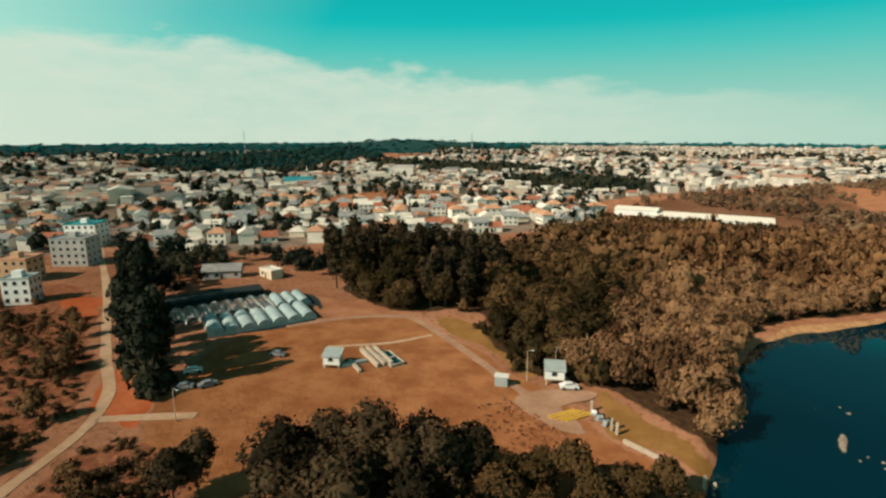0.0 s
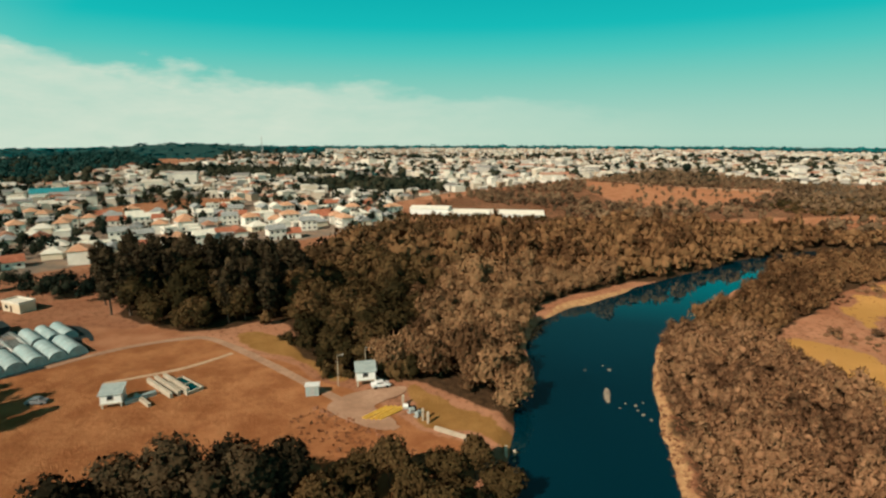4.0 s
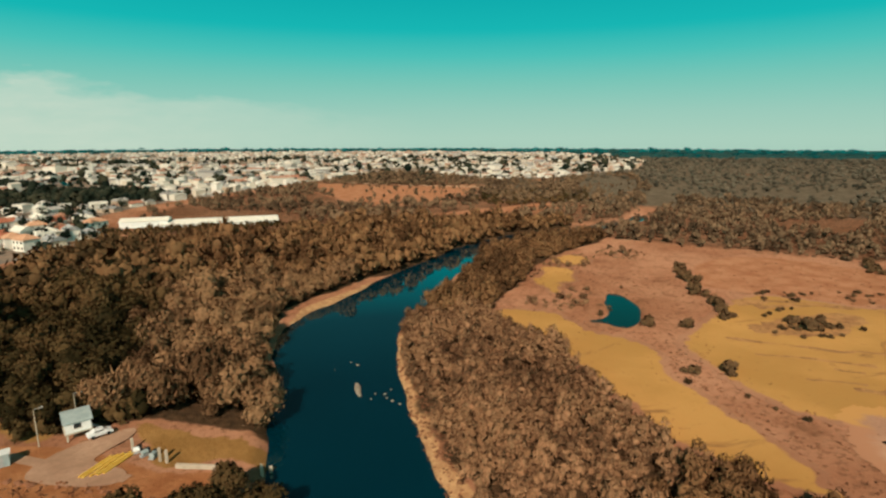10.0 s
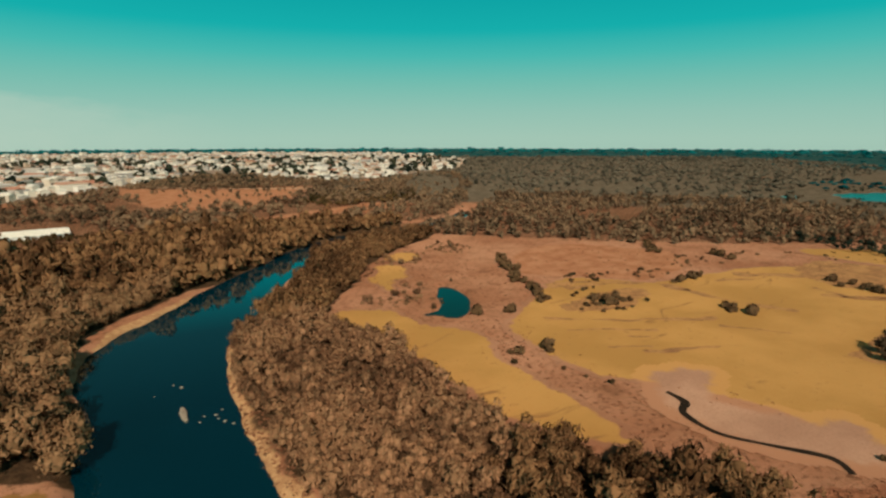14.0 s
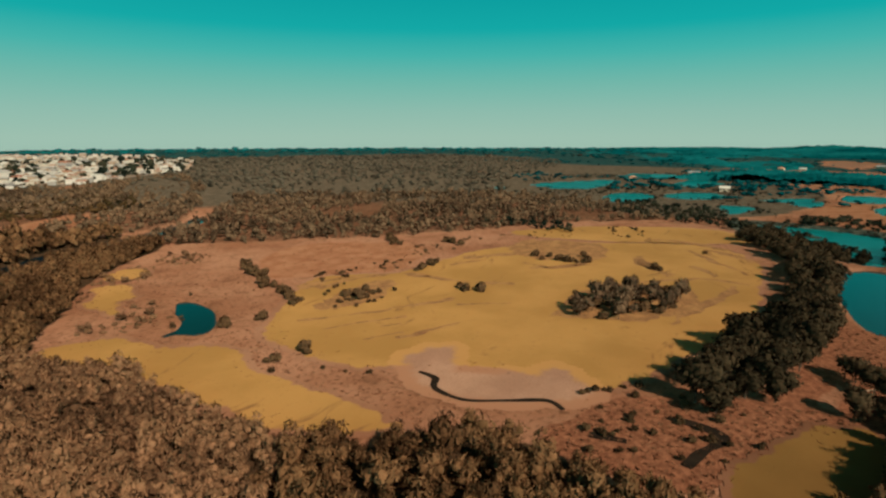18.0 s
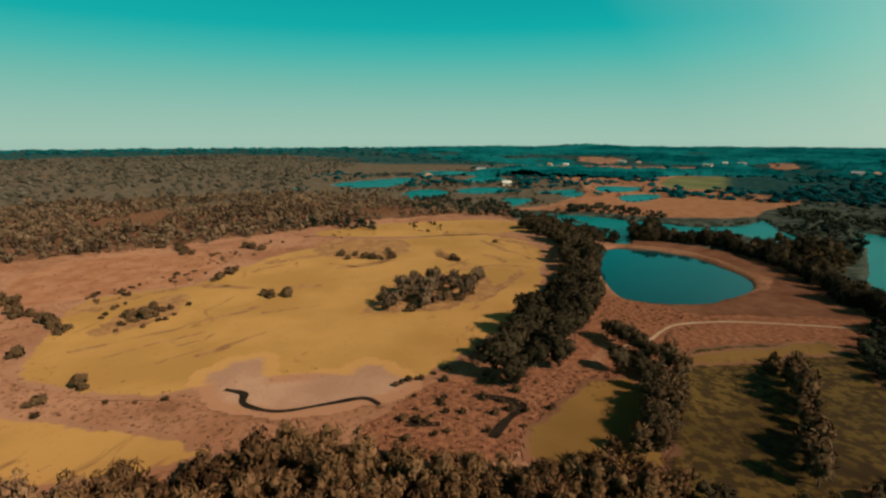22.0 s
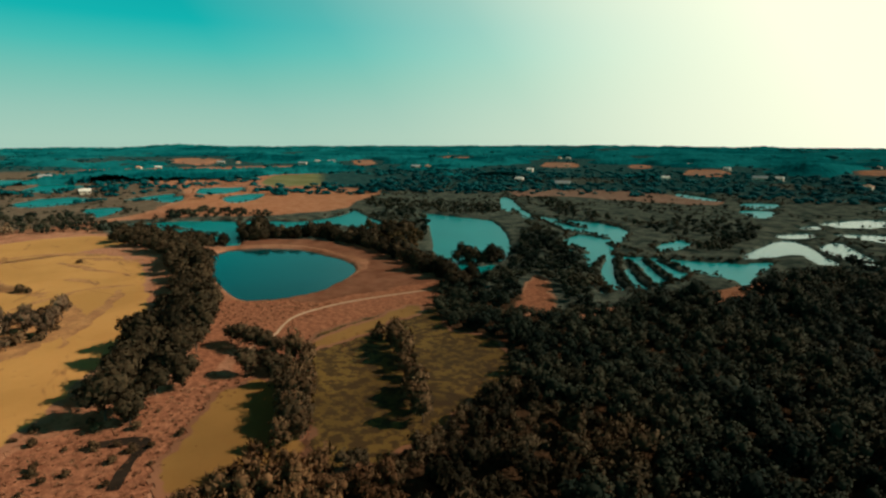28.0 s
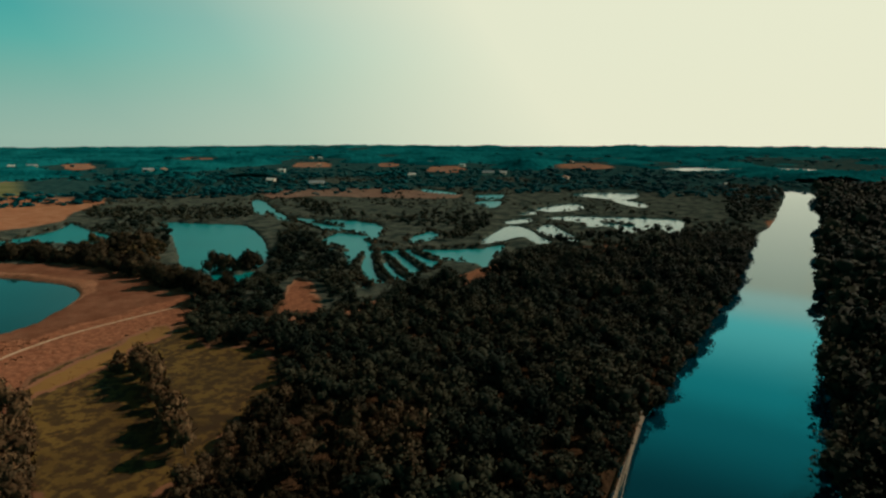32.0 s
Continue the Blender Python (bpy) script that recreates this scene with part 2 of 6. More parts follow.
WARM_CLEARINGS = [
    [(150, 690), (238, 609), (335, 593), (200, 445), (134, 478)],
    [(415, 515), (560, 650), (550, 566), (390, 409)],
    [(-284, 401), (-265, 491), (-193, 467), (-236, 379)],
    [(204, 168), (243, 172), (264, 138), (259, 109), (210, 100), (187, 128), (180, 144)],
    [(536, -134), (600, -186), (597, -240), (540, -331), (475, -307), (428, -250), (393, -219), (394, -153), (443, -113)],
    [(129, -140), (137, -153), (145, -170), (134, -164), (114, -144), (111, -134), (119, -130)],
    [(485, -495), (451, -528), (376, -543), (272, -516), (222, -510), (215, -466), (278, -442), (338, -434), (368, -400), (420, -440)],
    [(143, 353), (183, 376), (240, 386), (321, 413), (315, 381), (209, 337), (162, 309)],
    [(94, 279), (117, 316), (124, 299), (96, 260)],
    [(134, -436), (101, -452), (59, -439), (39, -442), (36, -415), (67, -404), (88, -401), (117, -405)],
    [(-118, 150), (-100, 150), (-88, 165), (-76, 150), (-86, 140), (-102, 128), (-110, 138)],
]
ISLANDS = [
    [(148, -220), (137, -200), (124, -184), (112, -174)], [(146, -231), (130, -207), (114, -188), (104, -182)], [(137, -225), (121, -208), (107, -194), (102, -194)], [(135, -236), (114, -215), (103, -205)],
    [(130, -241), (110, -227)], [(127, -249), (112, -259), (103, -264)], [(168, -258), (153, -249), (138, -246)], [(209, -272), (192, -273), (180, -271)], [(267, -306), (231, -283), (202, -264)],
    [(178, -235), (163, -228)], [(240, -300), (210, -293)], [(300, -320), (280, -306)], [(186, -165), (178, -169), (176, -178)], [(350, -84), (340, -96), (330, -100)], [(385, -82), (372, -92)], [(60, -385), (40, -380)],
]
DARK_COPSES = [
    [(102, -106), (118, -102), (136, -112), (128, -124), (112, -126), (107, -140), (110, -158), (102, -150), (99, -124)], [(140, -112), (163, -141), (157, -150), (163, -172), (189, -203), (232, -262), (220, -268), (171, -224), (142, -198), (118, -172), (113, -150), (131, -166), (147, -172), (139, -154), (121, -129), (112, -100)],
    [(359, -224), (352, -255), (300, -236), (262, -206), (246, -193), (268, -187)],
    [(374, -386), (328, -384), (262, -326), (215, -322), (168, -372), (141, -373), (128, -340), (150, -310), (184, -312), (260, -352), (330, -400)],
    [(132, -300), (136, -330), (124, -335), (118, -300), (118, -280), (130, -272)],
    [(424, -272), (330, -318), (290, -290), (310, -262), (380, -239)],
    [(446, 30), (377, -54), (434, -58), (498, -15), (513, 15)], [(349, 104), (343, 81), (330, 42), (352, 44), (381, 90)], [(378, -58), (450, -111), (440, -142), (402, -155), (378, -150), (412, -105)],
    [(190, 746), (283, 641), (360, 834), (252, 918)], [(-30, -356), (10, -338), (58, -275), (70, -300), (40, -345), (5, -390), (-40, -425), (-60, -560), (-78, -690), (-30, -780), (-20, -640), (-20, -430)],
]
FAR_GREEN = [(649, -256), (771, -313), (818, -366), (792, -427), (711, -451), (609, -374), (611, -293)]

# clearings in the far woods: centre, half width across and along the line of sight
GLADES = [(761, -956, 48, 170), (422, -909, 42, 130), (210, -1128, 52, 120), (233, -712, 35, 60), (432, -604, 46, 70), (1267, -1091, 60, 200), (610, -1021, 26, 90), (1500, -420, 70, 260), (1150, -700, 34, 150)]

river_mid = smooth(RIVER, 5, closed=False)
river_half = smooth([(h, 0) for h in HALF], 5, closed=False)[:, 0]


def river_sides(extra=0.0):
    d = np.gradient(river_mid, axis=0)
    d /= np.linalg.norm(d, axis=1)[:, None]
    side = np.c_[-d[:, 1], d[:, 0]]
    w = (river_half + extra)[:, None]
    return np.concatenate([river_mid + side * w, (river_mid - side * w)[::-1]])


WATERS = [("river_water", river_sides(), 9.0)]
WATERS += [("pond_water", smooth(POND), 3.0), ("lake_water", smooth(LAKE), 3.0), ("lake_water", smooth(BIG_LAKE), 3.0)]
WATERS += [("marsh_water", smooth(p), 3.0) for p in MARSH_LAKES[:2]]
for pool in MARSH_LAKES[2:]:
    shore = smooth(pool)
    WATERS.append(("marsh_water", shore.mean(0) + (shore - shore.mean(0)) * (1.22 if shore[:, 0].max() < 210 else 1.0), 3.0))
SHEETS = [(n, smooth(p)) for n, p in MEADOWS + GREENS]
track_lines = [(n, smooth(p, 6, closed=False), w) for n, p, w in TRACKS]
creek_lines = [(n, smooth(p, 6, closed=False), w) for n, p, w in CREEKS]

WEST_WOOD = [(-83, 148), (-57, 160), (-42, 132), (-16, 119), (0, 112), (11, 100), (14, 115), (14, 131), (21, 168), (38, 190), (70, 212), (99, 230), (136, 252), (178, 277), (226, 288),
             (126, 342), (49, 329), (-12, 328), (-56, 305), (-70, 231), (-106, 205), (-115, 170)]
SCRUB_BEHIND = [(49, 329), (126, 342), (226, 290), (300, 305), (450, 440), (560, 560), (610, 660), (390, 630), (330, 870), (159, 720), (0, 545), (-40, 400), (-12, 328)]
EAST_WOOD = [(38, 70), (40, 89), (44.5, 115), (55, 144), (73, 167), (96, 190), (114, 211), (142, 241), (206, 262), (215, 240), (150, 208), (118, 178), (86, 150), (85, 132), (88, 111), (81, 92),
             (79, 76), (76, 61), (79, 48), (84, 36), (92, 22), (88, 8), (84, -6), (84, -20), (83, -36), (78, -44), (77, -55), (82, -68), (83, -78), (88, -94), (101, -106), (99, -129), (97, -147), (94, -159), (90, -177),
             (86, -188), (73, -189), (74, -208), (75, -230), (68, -248), (53, -263), (36, -284), (20, -312), (-12, -345), (-30, -356), (-17, -240), (-7, -184), (3, -127), (8, -100), (10, -82), (17, -30), (29, 30)]
FAR_BANK_WOOD = [(-24, -40), (-24, -113), (-28, -140), (-36, -195), (-44, -252), (-60, -370), (-72, -433), (-106, -688), (-260, -700), (-150, -380), (-70, -100)]
FAR_SCRUB = [(215, 275), (225, 215), (255, 178), (275, 145), (305, 112), (335, 85), (380, 40), (420, -20), (500, 45), (590, 140), (800, 190), (1500, 250), (1900, 800), (1300, 1200), (800, 800), (620, 690),
             (470, 430), (310, 300)]

# ---- materials ----
def material(name, rough=0.85, spec=0.25):
    m = bpy.data.materials.new(name)
    m.use_nodes = True
    t = m.node_tree
    b = t.nodes["Principled BSDF"]
    b.inputs["Roughness"].default_value = rough
    b.inputs["Specular IOR Level"].default_value = spec
    b.inputs["Diffuse Roughness"].default_value = 0.5 if rough > 0.7 else 0.0
    return m, t, b


def noise_node(t, scale, detail=4.0, rough=0.55, vector=None):
    n = t.nodes.new("ShaderNodeTexNoise")
    n.inputs["Scale"].default_value, n.inputs["Detail"].default_value, n.inputs["Roughness"].default_value = scale, detail, rough
    if vector is None:
        vector = t.nodes.new("ShaderNodeTexCoord").outputs["Object"]
    t.links.new(vector, n.inputs["Vector"])
    return n.outputs[0]


def world_place(t):
    return t.nodes.new("ShaderNodeNewGeometry").outputs["Position"]


def bump(t, b, height, strength=0.4, distance=0.1):
    n = t.nodes.new("ShaderNodeBump")
    n.inputs["Strength"].default_value, n.inputs["Distance"].default_value = strength, distance
    t.links.new(height, n.inputs["Height"])
    t.links.new(n.outputs[0], b.inputs["Normal"])


def attribute(t, name):
    n = t.nodes.new("ShaderNodeAttribute")
    n.attribute_name = name
    return n.outputs["Fac"]


def surface(name, low, high, scale, rough=0.85, spec=0.2, fine=6.0, relief=0.3, depth=0.05, spread=(0.35, 0.65), third=None):
    """Two-scale mottled surface: large stains and fine grain."""
    m, t, b = material(name, rough, spec)
    p = world_place(t)
    big = noise_node(t, scale, 5, 0.6, p)
    small = noise_node(t, scale * fine, 4, 0.65, p)
    c = mix_node(t, ramp_node(t, big, ((spread[0], 0.0), (spread[1], 1.0))), low, high)
    if third:
        c = mix_node(t, ramp_node(t, noise_node(t, scale * 2.7, 6, 0.7, p), ((0.52, 0.0), (0.66, 0.8))), c, third)
    c = mix_node(t, math_node(t, "MULTIPLY", math_node(t, "SUBTRACT", small, 0.25, clamp=True), 0.9), c, tuple(v * 0.42 for v in low))
    t.links.new(c, b.inputs["Base Color"])
    bump(t, b, small, relief, depth)
    return m


def leaves(name, dark, light, warm, rough=0.75):
    """Foliage: every tuft its own shade, every tree its own tone."""
    m, t, b = material(name, rough, 0.03)
    isle = t.nodes.new("ShaderNodeNewGeometry").outputs["Random Per Island"]
    c = mix_node(t, ramp_node(t, isle, ((0.1, 0.0), (0.9, 1.0))), dark, light)
    tone = attribute(t, "tone")
    c = mix_node(t, math_node(t, "MULTIPLY", tone, 0.7), c, warm)
    c = mix_node(t, math_node(t, "MULTIPLY_ADD", tone, -1.4, 0.80, clamp=True), c, tuple(v * 0.5 for v in dark))
    t.links.new(c, b.inputs["Base Color"])
    return m


M = {}


def ground_material():
    m, t, b = material("ground_soil", 0.95, 0.0)
    p = world_place(t)
    n1, n2, n3, n4 = noise_node(t, 0.018, 6, 0.6, p), noise_node(t, 0.11, 6, 0.65, p), noise_node(t, 0.6, 5, 0.7, p), noise_node(t, 2.6, 3, 0.7, p)
    c = mix_node(t, ramp_node(t, n1, ((0.38, 0.0), (0.62, 1.0))), (0.30, 0.133, 0.074), (0.42, 0.207, 0.123))
    c = mix_node(t, ramp_node(t, n2, ((0.48, 0.0), (0.72, 0.6))), c, (0.15, 0.065, 0.034))
    c = mix_node(t, math_node(t, "MULTIPLY", ramp_node(t, n3, ((0.50, 0.0), (0.66, 1.0))), 0.6), c, (0.105, 0.050, 0.026))

    def cover(name, low, high, noise, fuzz=0.7, base=None):
        edge = math_node(t, "ADD", attribute(t, name), math_node(t, "MULTIPLY", math_node(t, "SUBTRACT", n3, 0.5), fuzz))
        mask = ramp_node(t, edge, ((0.38, 0.0), (0.62, 1.0)))
        return mix_node(t, mask, base, mix_node(t, ramp_node(t, noise, ((0.35, 0.0), (0.68, 1.0))), low, high))

    c = cover("field", (0.26, 0.102, 0.042), (0.40, 0.178, 0.080), n2, 0.4, c)
    c = cover("sand", (0.155, 0.064, 0.036), (0.23, 0.105, 0.062), n2, 0.3, c)
    c = cover("bank", (0.34, 0.180, 0.088), (0.50, 0.300, 0.150), n3, 0.6, c)
    c = cover("grass", (0.24, 0.125, 0.04), (0.32, 0.17, 0.06), n2, 0.6, c)
    c = cover("rough", (0.19, 0.074, 0.040), (0.36, 0.150, 0.082), n3, 0.6, c)
    c = cover("warm", (0.30, 0.128, 0.066), (0.41, 0.195, 0.108), n2, 0.5, c)
    c = cover("heath", (0.17, 0.105, 0.075), (0.26, 0.160, 0.115), n2, 0.5, c)
    c = cover("pasture", (0.13, 0.14, 0.06), (0.19, 0.19, 0.09), n1, 0.4, c)
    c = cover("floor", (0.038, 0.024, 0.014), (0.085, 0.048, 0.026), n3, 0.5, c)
    # reed beds, with the far plain greyed too: haze put into the colour
    c = cover("reed", (0.085, 0.066, 0.046), (0.155, 0.122, 0.086), n2, 0.5, c)
    c = cover("reedbed", (0.020, 0.034, 0.029), (0.115, 0.125, 0.096), n2, 0.6, c)
    # distant ground turned teal: air haze put into the base colour
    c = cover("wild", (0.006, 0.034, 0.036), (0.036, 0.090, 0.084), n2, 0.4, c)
    c = cover("town", (0.18, 0.15, 0.125), (0.30, 0.21, 0.15), n2, 0.5, c)
    c = cover("red", (0.42, 0.10, 0.035), (0.50, 0.16, 0.07), n2, 0.5, c)
    c = mix_node(t, math_node(t, "MULTIPLY", ramp_node(t, n4, ((0.5, 0.0), (0.78, 1.0))), 0.32), c, (0.06, 0.032, 0.018))
    t.links.new(c, b.inputs["Base Color"])
    bump(t, b, math_node(t, "ADD", n3, math_node(t, "MULTIPLY", n4, 0.5)), 0.75, 0.7)
    return m


def water_material(name, body, rough, ripple, gloss=0.7):
    m, t, b = material(name, rough, gloss)
    b.inputs["IOR"].default_value = 1.36
    b.inputs["Specular Tint"].default_value = (0.12, 0.95, 1.0, 1)
    p = world_place(t)
    c = mix_node(t, noise_node(t, 0.03, 4, 0.5, p), body, tuple(v * 1.5 for v in body))
    t.links.new(c, b.inputs["Base Color"])
    bump(t, b, noise_node(t, 0.8, 4, 0.6, p), ripple, 0.03)
    return m


M["ground"] = ground_material()
M["water"] = water_material("river_water", (0.000, 0.018, 0.030), 0.015, 0.010)
b_river = M["water"].node_tree.nodes["Principled BSDF"]
b_river.inputs["IOR"].default_value, b_river.inputs["Specular IOR Level"].default_value = 1.62, 0.8
M["lake"] = water_material("lake_water", (0.000, 0.036, 0.040), 0.015, 0.010, 0.2)
M["marsh_water"] = water_material("rippled_marsh_water", (0.000, 0.125, 0.125), 0.34, 0.15, 0.25)
M["pool_water"] = water_material("marsh_pool_water", (0.000, 0.060, 0.064), 0.14, 0.10)


def meadow_material(name, low, high, stain, streak, mottle=0.35, earth=((0.30, 0.133, 0.074), (0.42, 0.207, 0.123))):
    m, t, b = material(name, 0.9, 0.1)
    p = world_place(t)
    turn = t.nodes.new("ShaderNodeMapping")
    sway = t.nodes.new("ShaderNodeTexNoise")
    sway.inputs["Scale"].default_value, sway.inputs["Detail"].default_value = 0.02, 2.0
    t.links.new(p, sway.inputs["Vector"])
    bent = t.nodes.new("ShaderNodeVectorMath")
    bent.operation = "MULTIPLY_ADD"
    t.links.new(sway.outputs["Color"], bent.inputs[0])
    bent.inputs[1].default_value = (45, 45, 0)
    t.links.new(p, bent.inputs[2])
    t.links.new(bent.outputs[0], turn.inputs["Vector"])
    turn.inputs["Rotation"].default_value, turn.inputs["Scale"].default_value = (0, 0, radians(28)), (0.028, 0.13, 1)
    sweep = noise_node(t, 1.0, 6, 0.62, turn.outputs[0])
    big, small, grain = noise_node(t, 0.022, 5, 0.6, p), noise_node(t, 0.35, 5, 0.65, p), noise_node(t, 2.2, 4, 0.7, p)
    c = mix_node(t, ramp_node(t, big, ((0.38, 0.0), (0.62, 1.0))), low, high)
    c = mix_node(t, ramp_node(t, sweep, ((0.60, 0.0), (0.68, streak), (0.74, 0.0))), c, stain)
    c = mix_node(t, math_node(t, "MULTIPLY", ramp_node(t, small, ((0.74 - 0.34 * mottle, 0.0), (0.86 - 0.34 * mottle, 1.0))), min(1.0, mottle)), c, stain)
    c = mix_node(t, math_node(t, "MULTIPLY", grain, 0.35), c, tuple(v * 0.55 for v in low))
    # the rim thins out into bare soil
    soil = mix_node(t, ramp_node(t, noise_node(t, 0.018, 6, 0.6, p), ((0.38, 0.0), (0.62, 1.0))), *earth)
    soil = mix_node(t, math_node(t, "MULTIPLY", grain, 0.5), soil, (0.105, 0.050, 0.026))
    rim = math_node(t, "ADD", attribute(t, "edge"), math_node(t, "MULTIPLY", math_node(t, "SUBTRACT", small, 0.5), 1.1))
    c = mix_node(t, ramp_node(t, rim, ((0.30, 0.0), (0.62, 1.0))), soil, c)
    t.links.new(c, b.inputs["Base Color"])
    bump(t, b, grain, 0.35, 0.15)
    return m


def mud_material():
    m, t, b = material("dried_mud", 0.9, 0.15)
    p = world_place(t)
    big, small, grain = noise_node(t, 0.06, 5, 0.6, p), noise_node(t, 0.35, 5, 0.65, p), noise_node(t, 1.6, 4, 0.7, p)
    c = mix_node(t, ramp_node(t, big, ((0.35, 0.0), (0.65, 1.0))), (0.33, 0.175, 0.112), (0.43, 0.240, 0.155))
    c = mix_node(t, math_node(t, "MULTIPLY", ramp_node(t, grain, ((0.45, 0.0), (0.75, 1.0))), 0.45), c, (0.17, 0.088, 0.055))
    grassy = math_node(t, "ADD", attribute(t, "grassy"), math_node(t, "MULTIPLY", math_node(t, "SUBTRACT", small, 0.5), 0.8))
    out = mix_node(t, ramp_node(t, grassy, ((0.35, 0.0), (0.65, 1.0))), (0.36, 0.170, 0.095), (0.44, 0.225, 0.075))
    rim = math_node(t, "ADD", attribute(t, "edge"), math_node(t, "MULTIPLY", math_node(t, "SUBTRACT", small, 0.5), 1.2))
    c = mix_node(t, ramp_node(t, rim, ((0.25, 0.0), (0.80, 1.0))), out, c)
    t.links.new(c, b.inputs["Base Color"])
    bump(t, b, grain, 0.4, 0.12)
    return m


M["meadow"] = meadow_material("dry_marsh_grass", (0.37, 0.192, 0.056), (0.475, 0.250, 0.078), (0.21, 0.098, 0.041), 0.85, 0.45)
M["corner"] = meadow_material("olive_yellow_grass", (0.21, 0.108, 0.030), (0.27, 0.140, 0.040), (0.12, 0.064, 0.020), 0.5, 0.35, ((0.19, 0.080, 0.043), (0.29, 0.128, 0.070)))
M["pasture"] = meadow_material("olive_pasture", (0.080, 0.047, 0.012), (0.165, 0.097, 0.023), (0.040, 0.022, 0.009), 0.95, 0.9, ((0.14, 0.060, 0.032), (0.22, 0.098, 0.052)))
M["mud"] = mud_material()
# creek mud, and on the ditches the painted shade of a trench
M["wet_mud"] = surface("dark_mud_trench_shade", (0.016, 0.010, 0.006), (0.030, 0.019, 0.012), 0.3, 0.9, 0.1)
# canopy base colour carries the teal of distance haze
M["canopy"] = surface("haze_tinted_far_canopy", (0.000, 0.068, 0.078), (0.008, 0.160, 0.168), 0.0045, 0.9, 0.0, 14.0, 1.0, 3.0, (0.34, 0.60), (0.000, 0.034, 0.040))
M["dirt"] = surface("pale_dirt", (0.47, 0.30, 0.185), (0.60, 0.41, 0.275), 0.12, 0.95, 0.1)
M["gravel"] = surface("grey_gravel", (0.34, 0.20, 0.13), (0.44, 0.27, 0.18), 0.15, 0.95, 0.1)
M["bark"] = surface("bark", (0.085, 0.058, 0.040), (0.16, 0.115, 0.085), 1.3, 0.9, 0.1)
# near-black: backlit shade of the southern woods is put into this colour
M["leaf_dark"] = leaves("evergreen_shaded_leaves", (0.009, 0.018, 0.013), (0.034, 0.044, 0.029), (0.056, 0.048, 0.028))
M["dry_grass"] = leaves("dry_reddish_grass", (0.15, 0.064, 0.034), (0.30, 0.138, 0.076), (0.23, 0.112, 0.060))
M["leaf_brown"] = leaves("dry_winter_twigs", (0.086, 0.043, 0.020), (0.272, 0.141, 0.068), (0.195, 0.106, 0.048))
M["leaf_tan"] = leaves("pale_dry_scrub", (0.124, 0.064, 0.034), (0.400, 0.212, 0.116), (0.260, 0.144, 0.074))
M["leaf_olive"] = leaves("olive_leaves", (0.024, 0.020, 0.008), (0.080, 0.056, 0.022), (0.130, 0.072, 0.032))
M["leaf_plain"] = leaves("grey_brown_scrub", (0.095, 0.060, 0.036), (0.25, 0.158, 0.094), (0.18, 0.114, 0.066))
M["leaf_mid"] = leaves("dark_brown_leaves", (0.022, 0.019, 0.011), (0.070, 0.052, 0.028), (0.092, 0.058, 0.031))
M["leaf_russet"] = leaves("olive_brown_leaves", (0.054, 0.034, 0.016), (0.168, 0.098, 0.045), (0.195, 0.102, 0.047))
# blue-green stands for air haze, put into the leaf colour
M["leaf_far"] = leaves("haze_tinted_far_wood", (0.000, 0.060, 0.072), (0.000, 0.100, 0.112), (0.008, 0.080, 0.080))
M["leaf_hill"] = leaves("dark_green_hill_wood", (0.004, 0.030, 0.028), (0.012, 0.055, 0.050), (0.022, 0.044, 0.038))
M["leaf_fawn"] = leaves("pale_brown_twigs", (0.100, 0.053, 0.026), (0.330, 0.182, 0.095), (0.230, 0.132, 0.066))
# lighter still: thicker haze at the skyline, put into the leaf colour
M["leaf_rim"] = leaves("haze_tinted_skyline_wood", (0.000, 0.110, 0.128), (0.000, 0.170, 0.188), (0.010, 0.140, 0.145))
# far copy of the plain scrub, greyed to hold haze in its colour
M["leaf_haze"] = leaves("haze_tinted_far_scrub", (0.062, 0.056, 0.041), (0.155, 0.126, 0.090), (0.115, 0.094, 0.068))
M["leaf_marsh"] = leaves("brown_marsh_bush", (0.052, 0.032, 0.016), (0.180, 0.104, 0.052), (0.13, 0.076, 0.038))


# ---- mesh helpers ----
def quick_mesh(name, verts, faces, mats, index=None, tone=None, shade=False, normals=None):
    """A mesh from arrays: faces all quads or all triangles, or a list of such arrays."""
    me = bpy.data.meshes.new(name)
    sets = faces if isinstance(faces, list) else [faces]
    sets = [np.asarray(f, np.int32) for f in sets if len(f)]
    total = sum(len(f) for f in sets)
    loops = np.concatenate([f.ravel() for f in sets])
    size = np.concatenate([np.full(len(f), f.shape[1], np.int32) for f in sets])
    start = np.concatenate([[0], np.cumsum(size)[:-1]]).astype(np.int32)
    me.vertices.add(len(verts))
    me.vertices.foreach_set("co", np.asarray(verts, np.float32).ravel())
    me.loops.add(len(loops))
    me.loops.foreach_set("vertex_index", loops)
    me.polygons.add(total)
    me.polygons.foreach_set("loop_start", start)
    me.polygons.foreach_set("loop_total", size)
    if index is not None:
        me.polygons.foreach_set("material_index", np.asarray(index, np.int32))
    for m in mats:
        me.materials.append(m)
    me.polygons.foreach_set("use_smooth", np.full(total, shade))
    me.update(calc_edges=True)
    if tone is not None:
        me.attributes.new("tone", "FLOAT", "POINT").data.foreach_set("value", np.asarray(tone, np.float32))
    if normals is not None:
        me.attributes.new("custom_normal", "FLOAT_VECTOR", "POINT").data.foreach_set("vector", np.asarray(normals, np.float32).ravel())
    return me


def part(name, bm, mat, parent=None, label=""):
    """One mesh object, under a thing or part if parent is given."""
    if isinstance(bm, bmesh.types.BMesh):
        me = bpy.data.meshes.new(name)
        bm.to_mesh(me)
        bm.free()
        me.materials.append(mat)
    else:
        me = bm
    ob = new(name, me)
    if parent is not None:
        ob.parent = parent
    return tagged(ob, label)


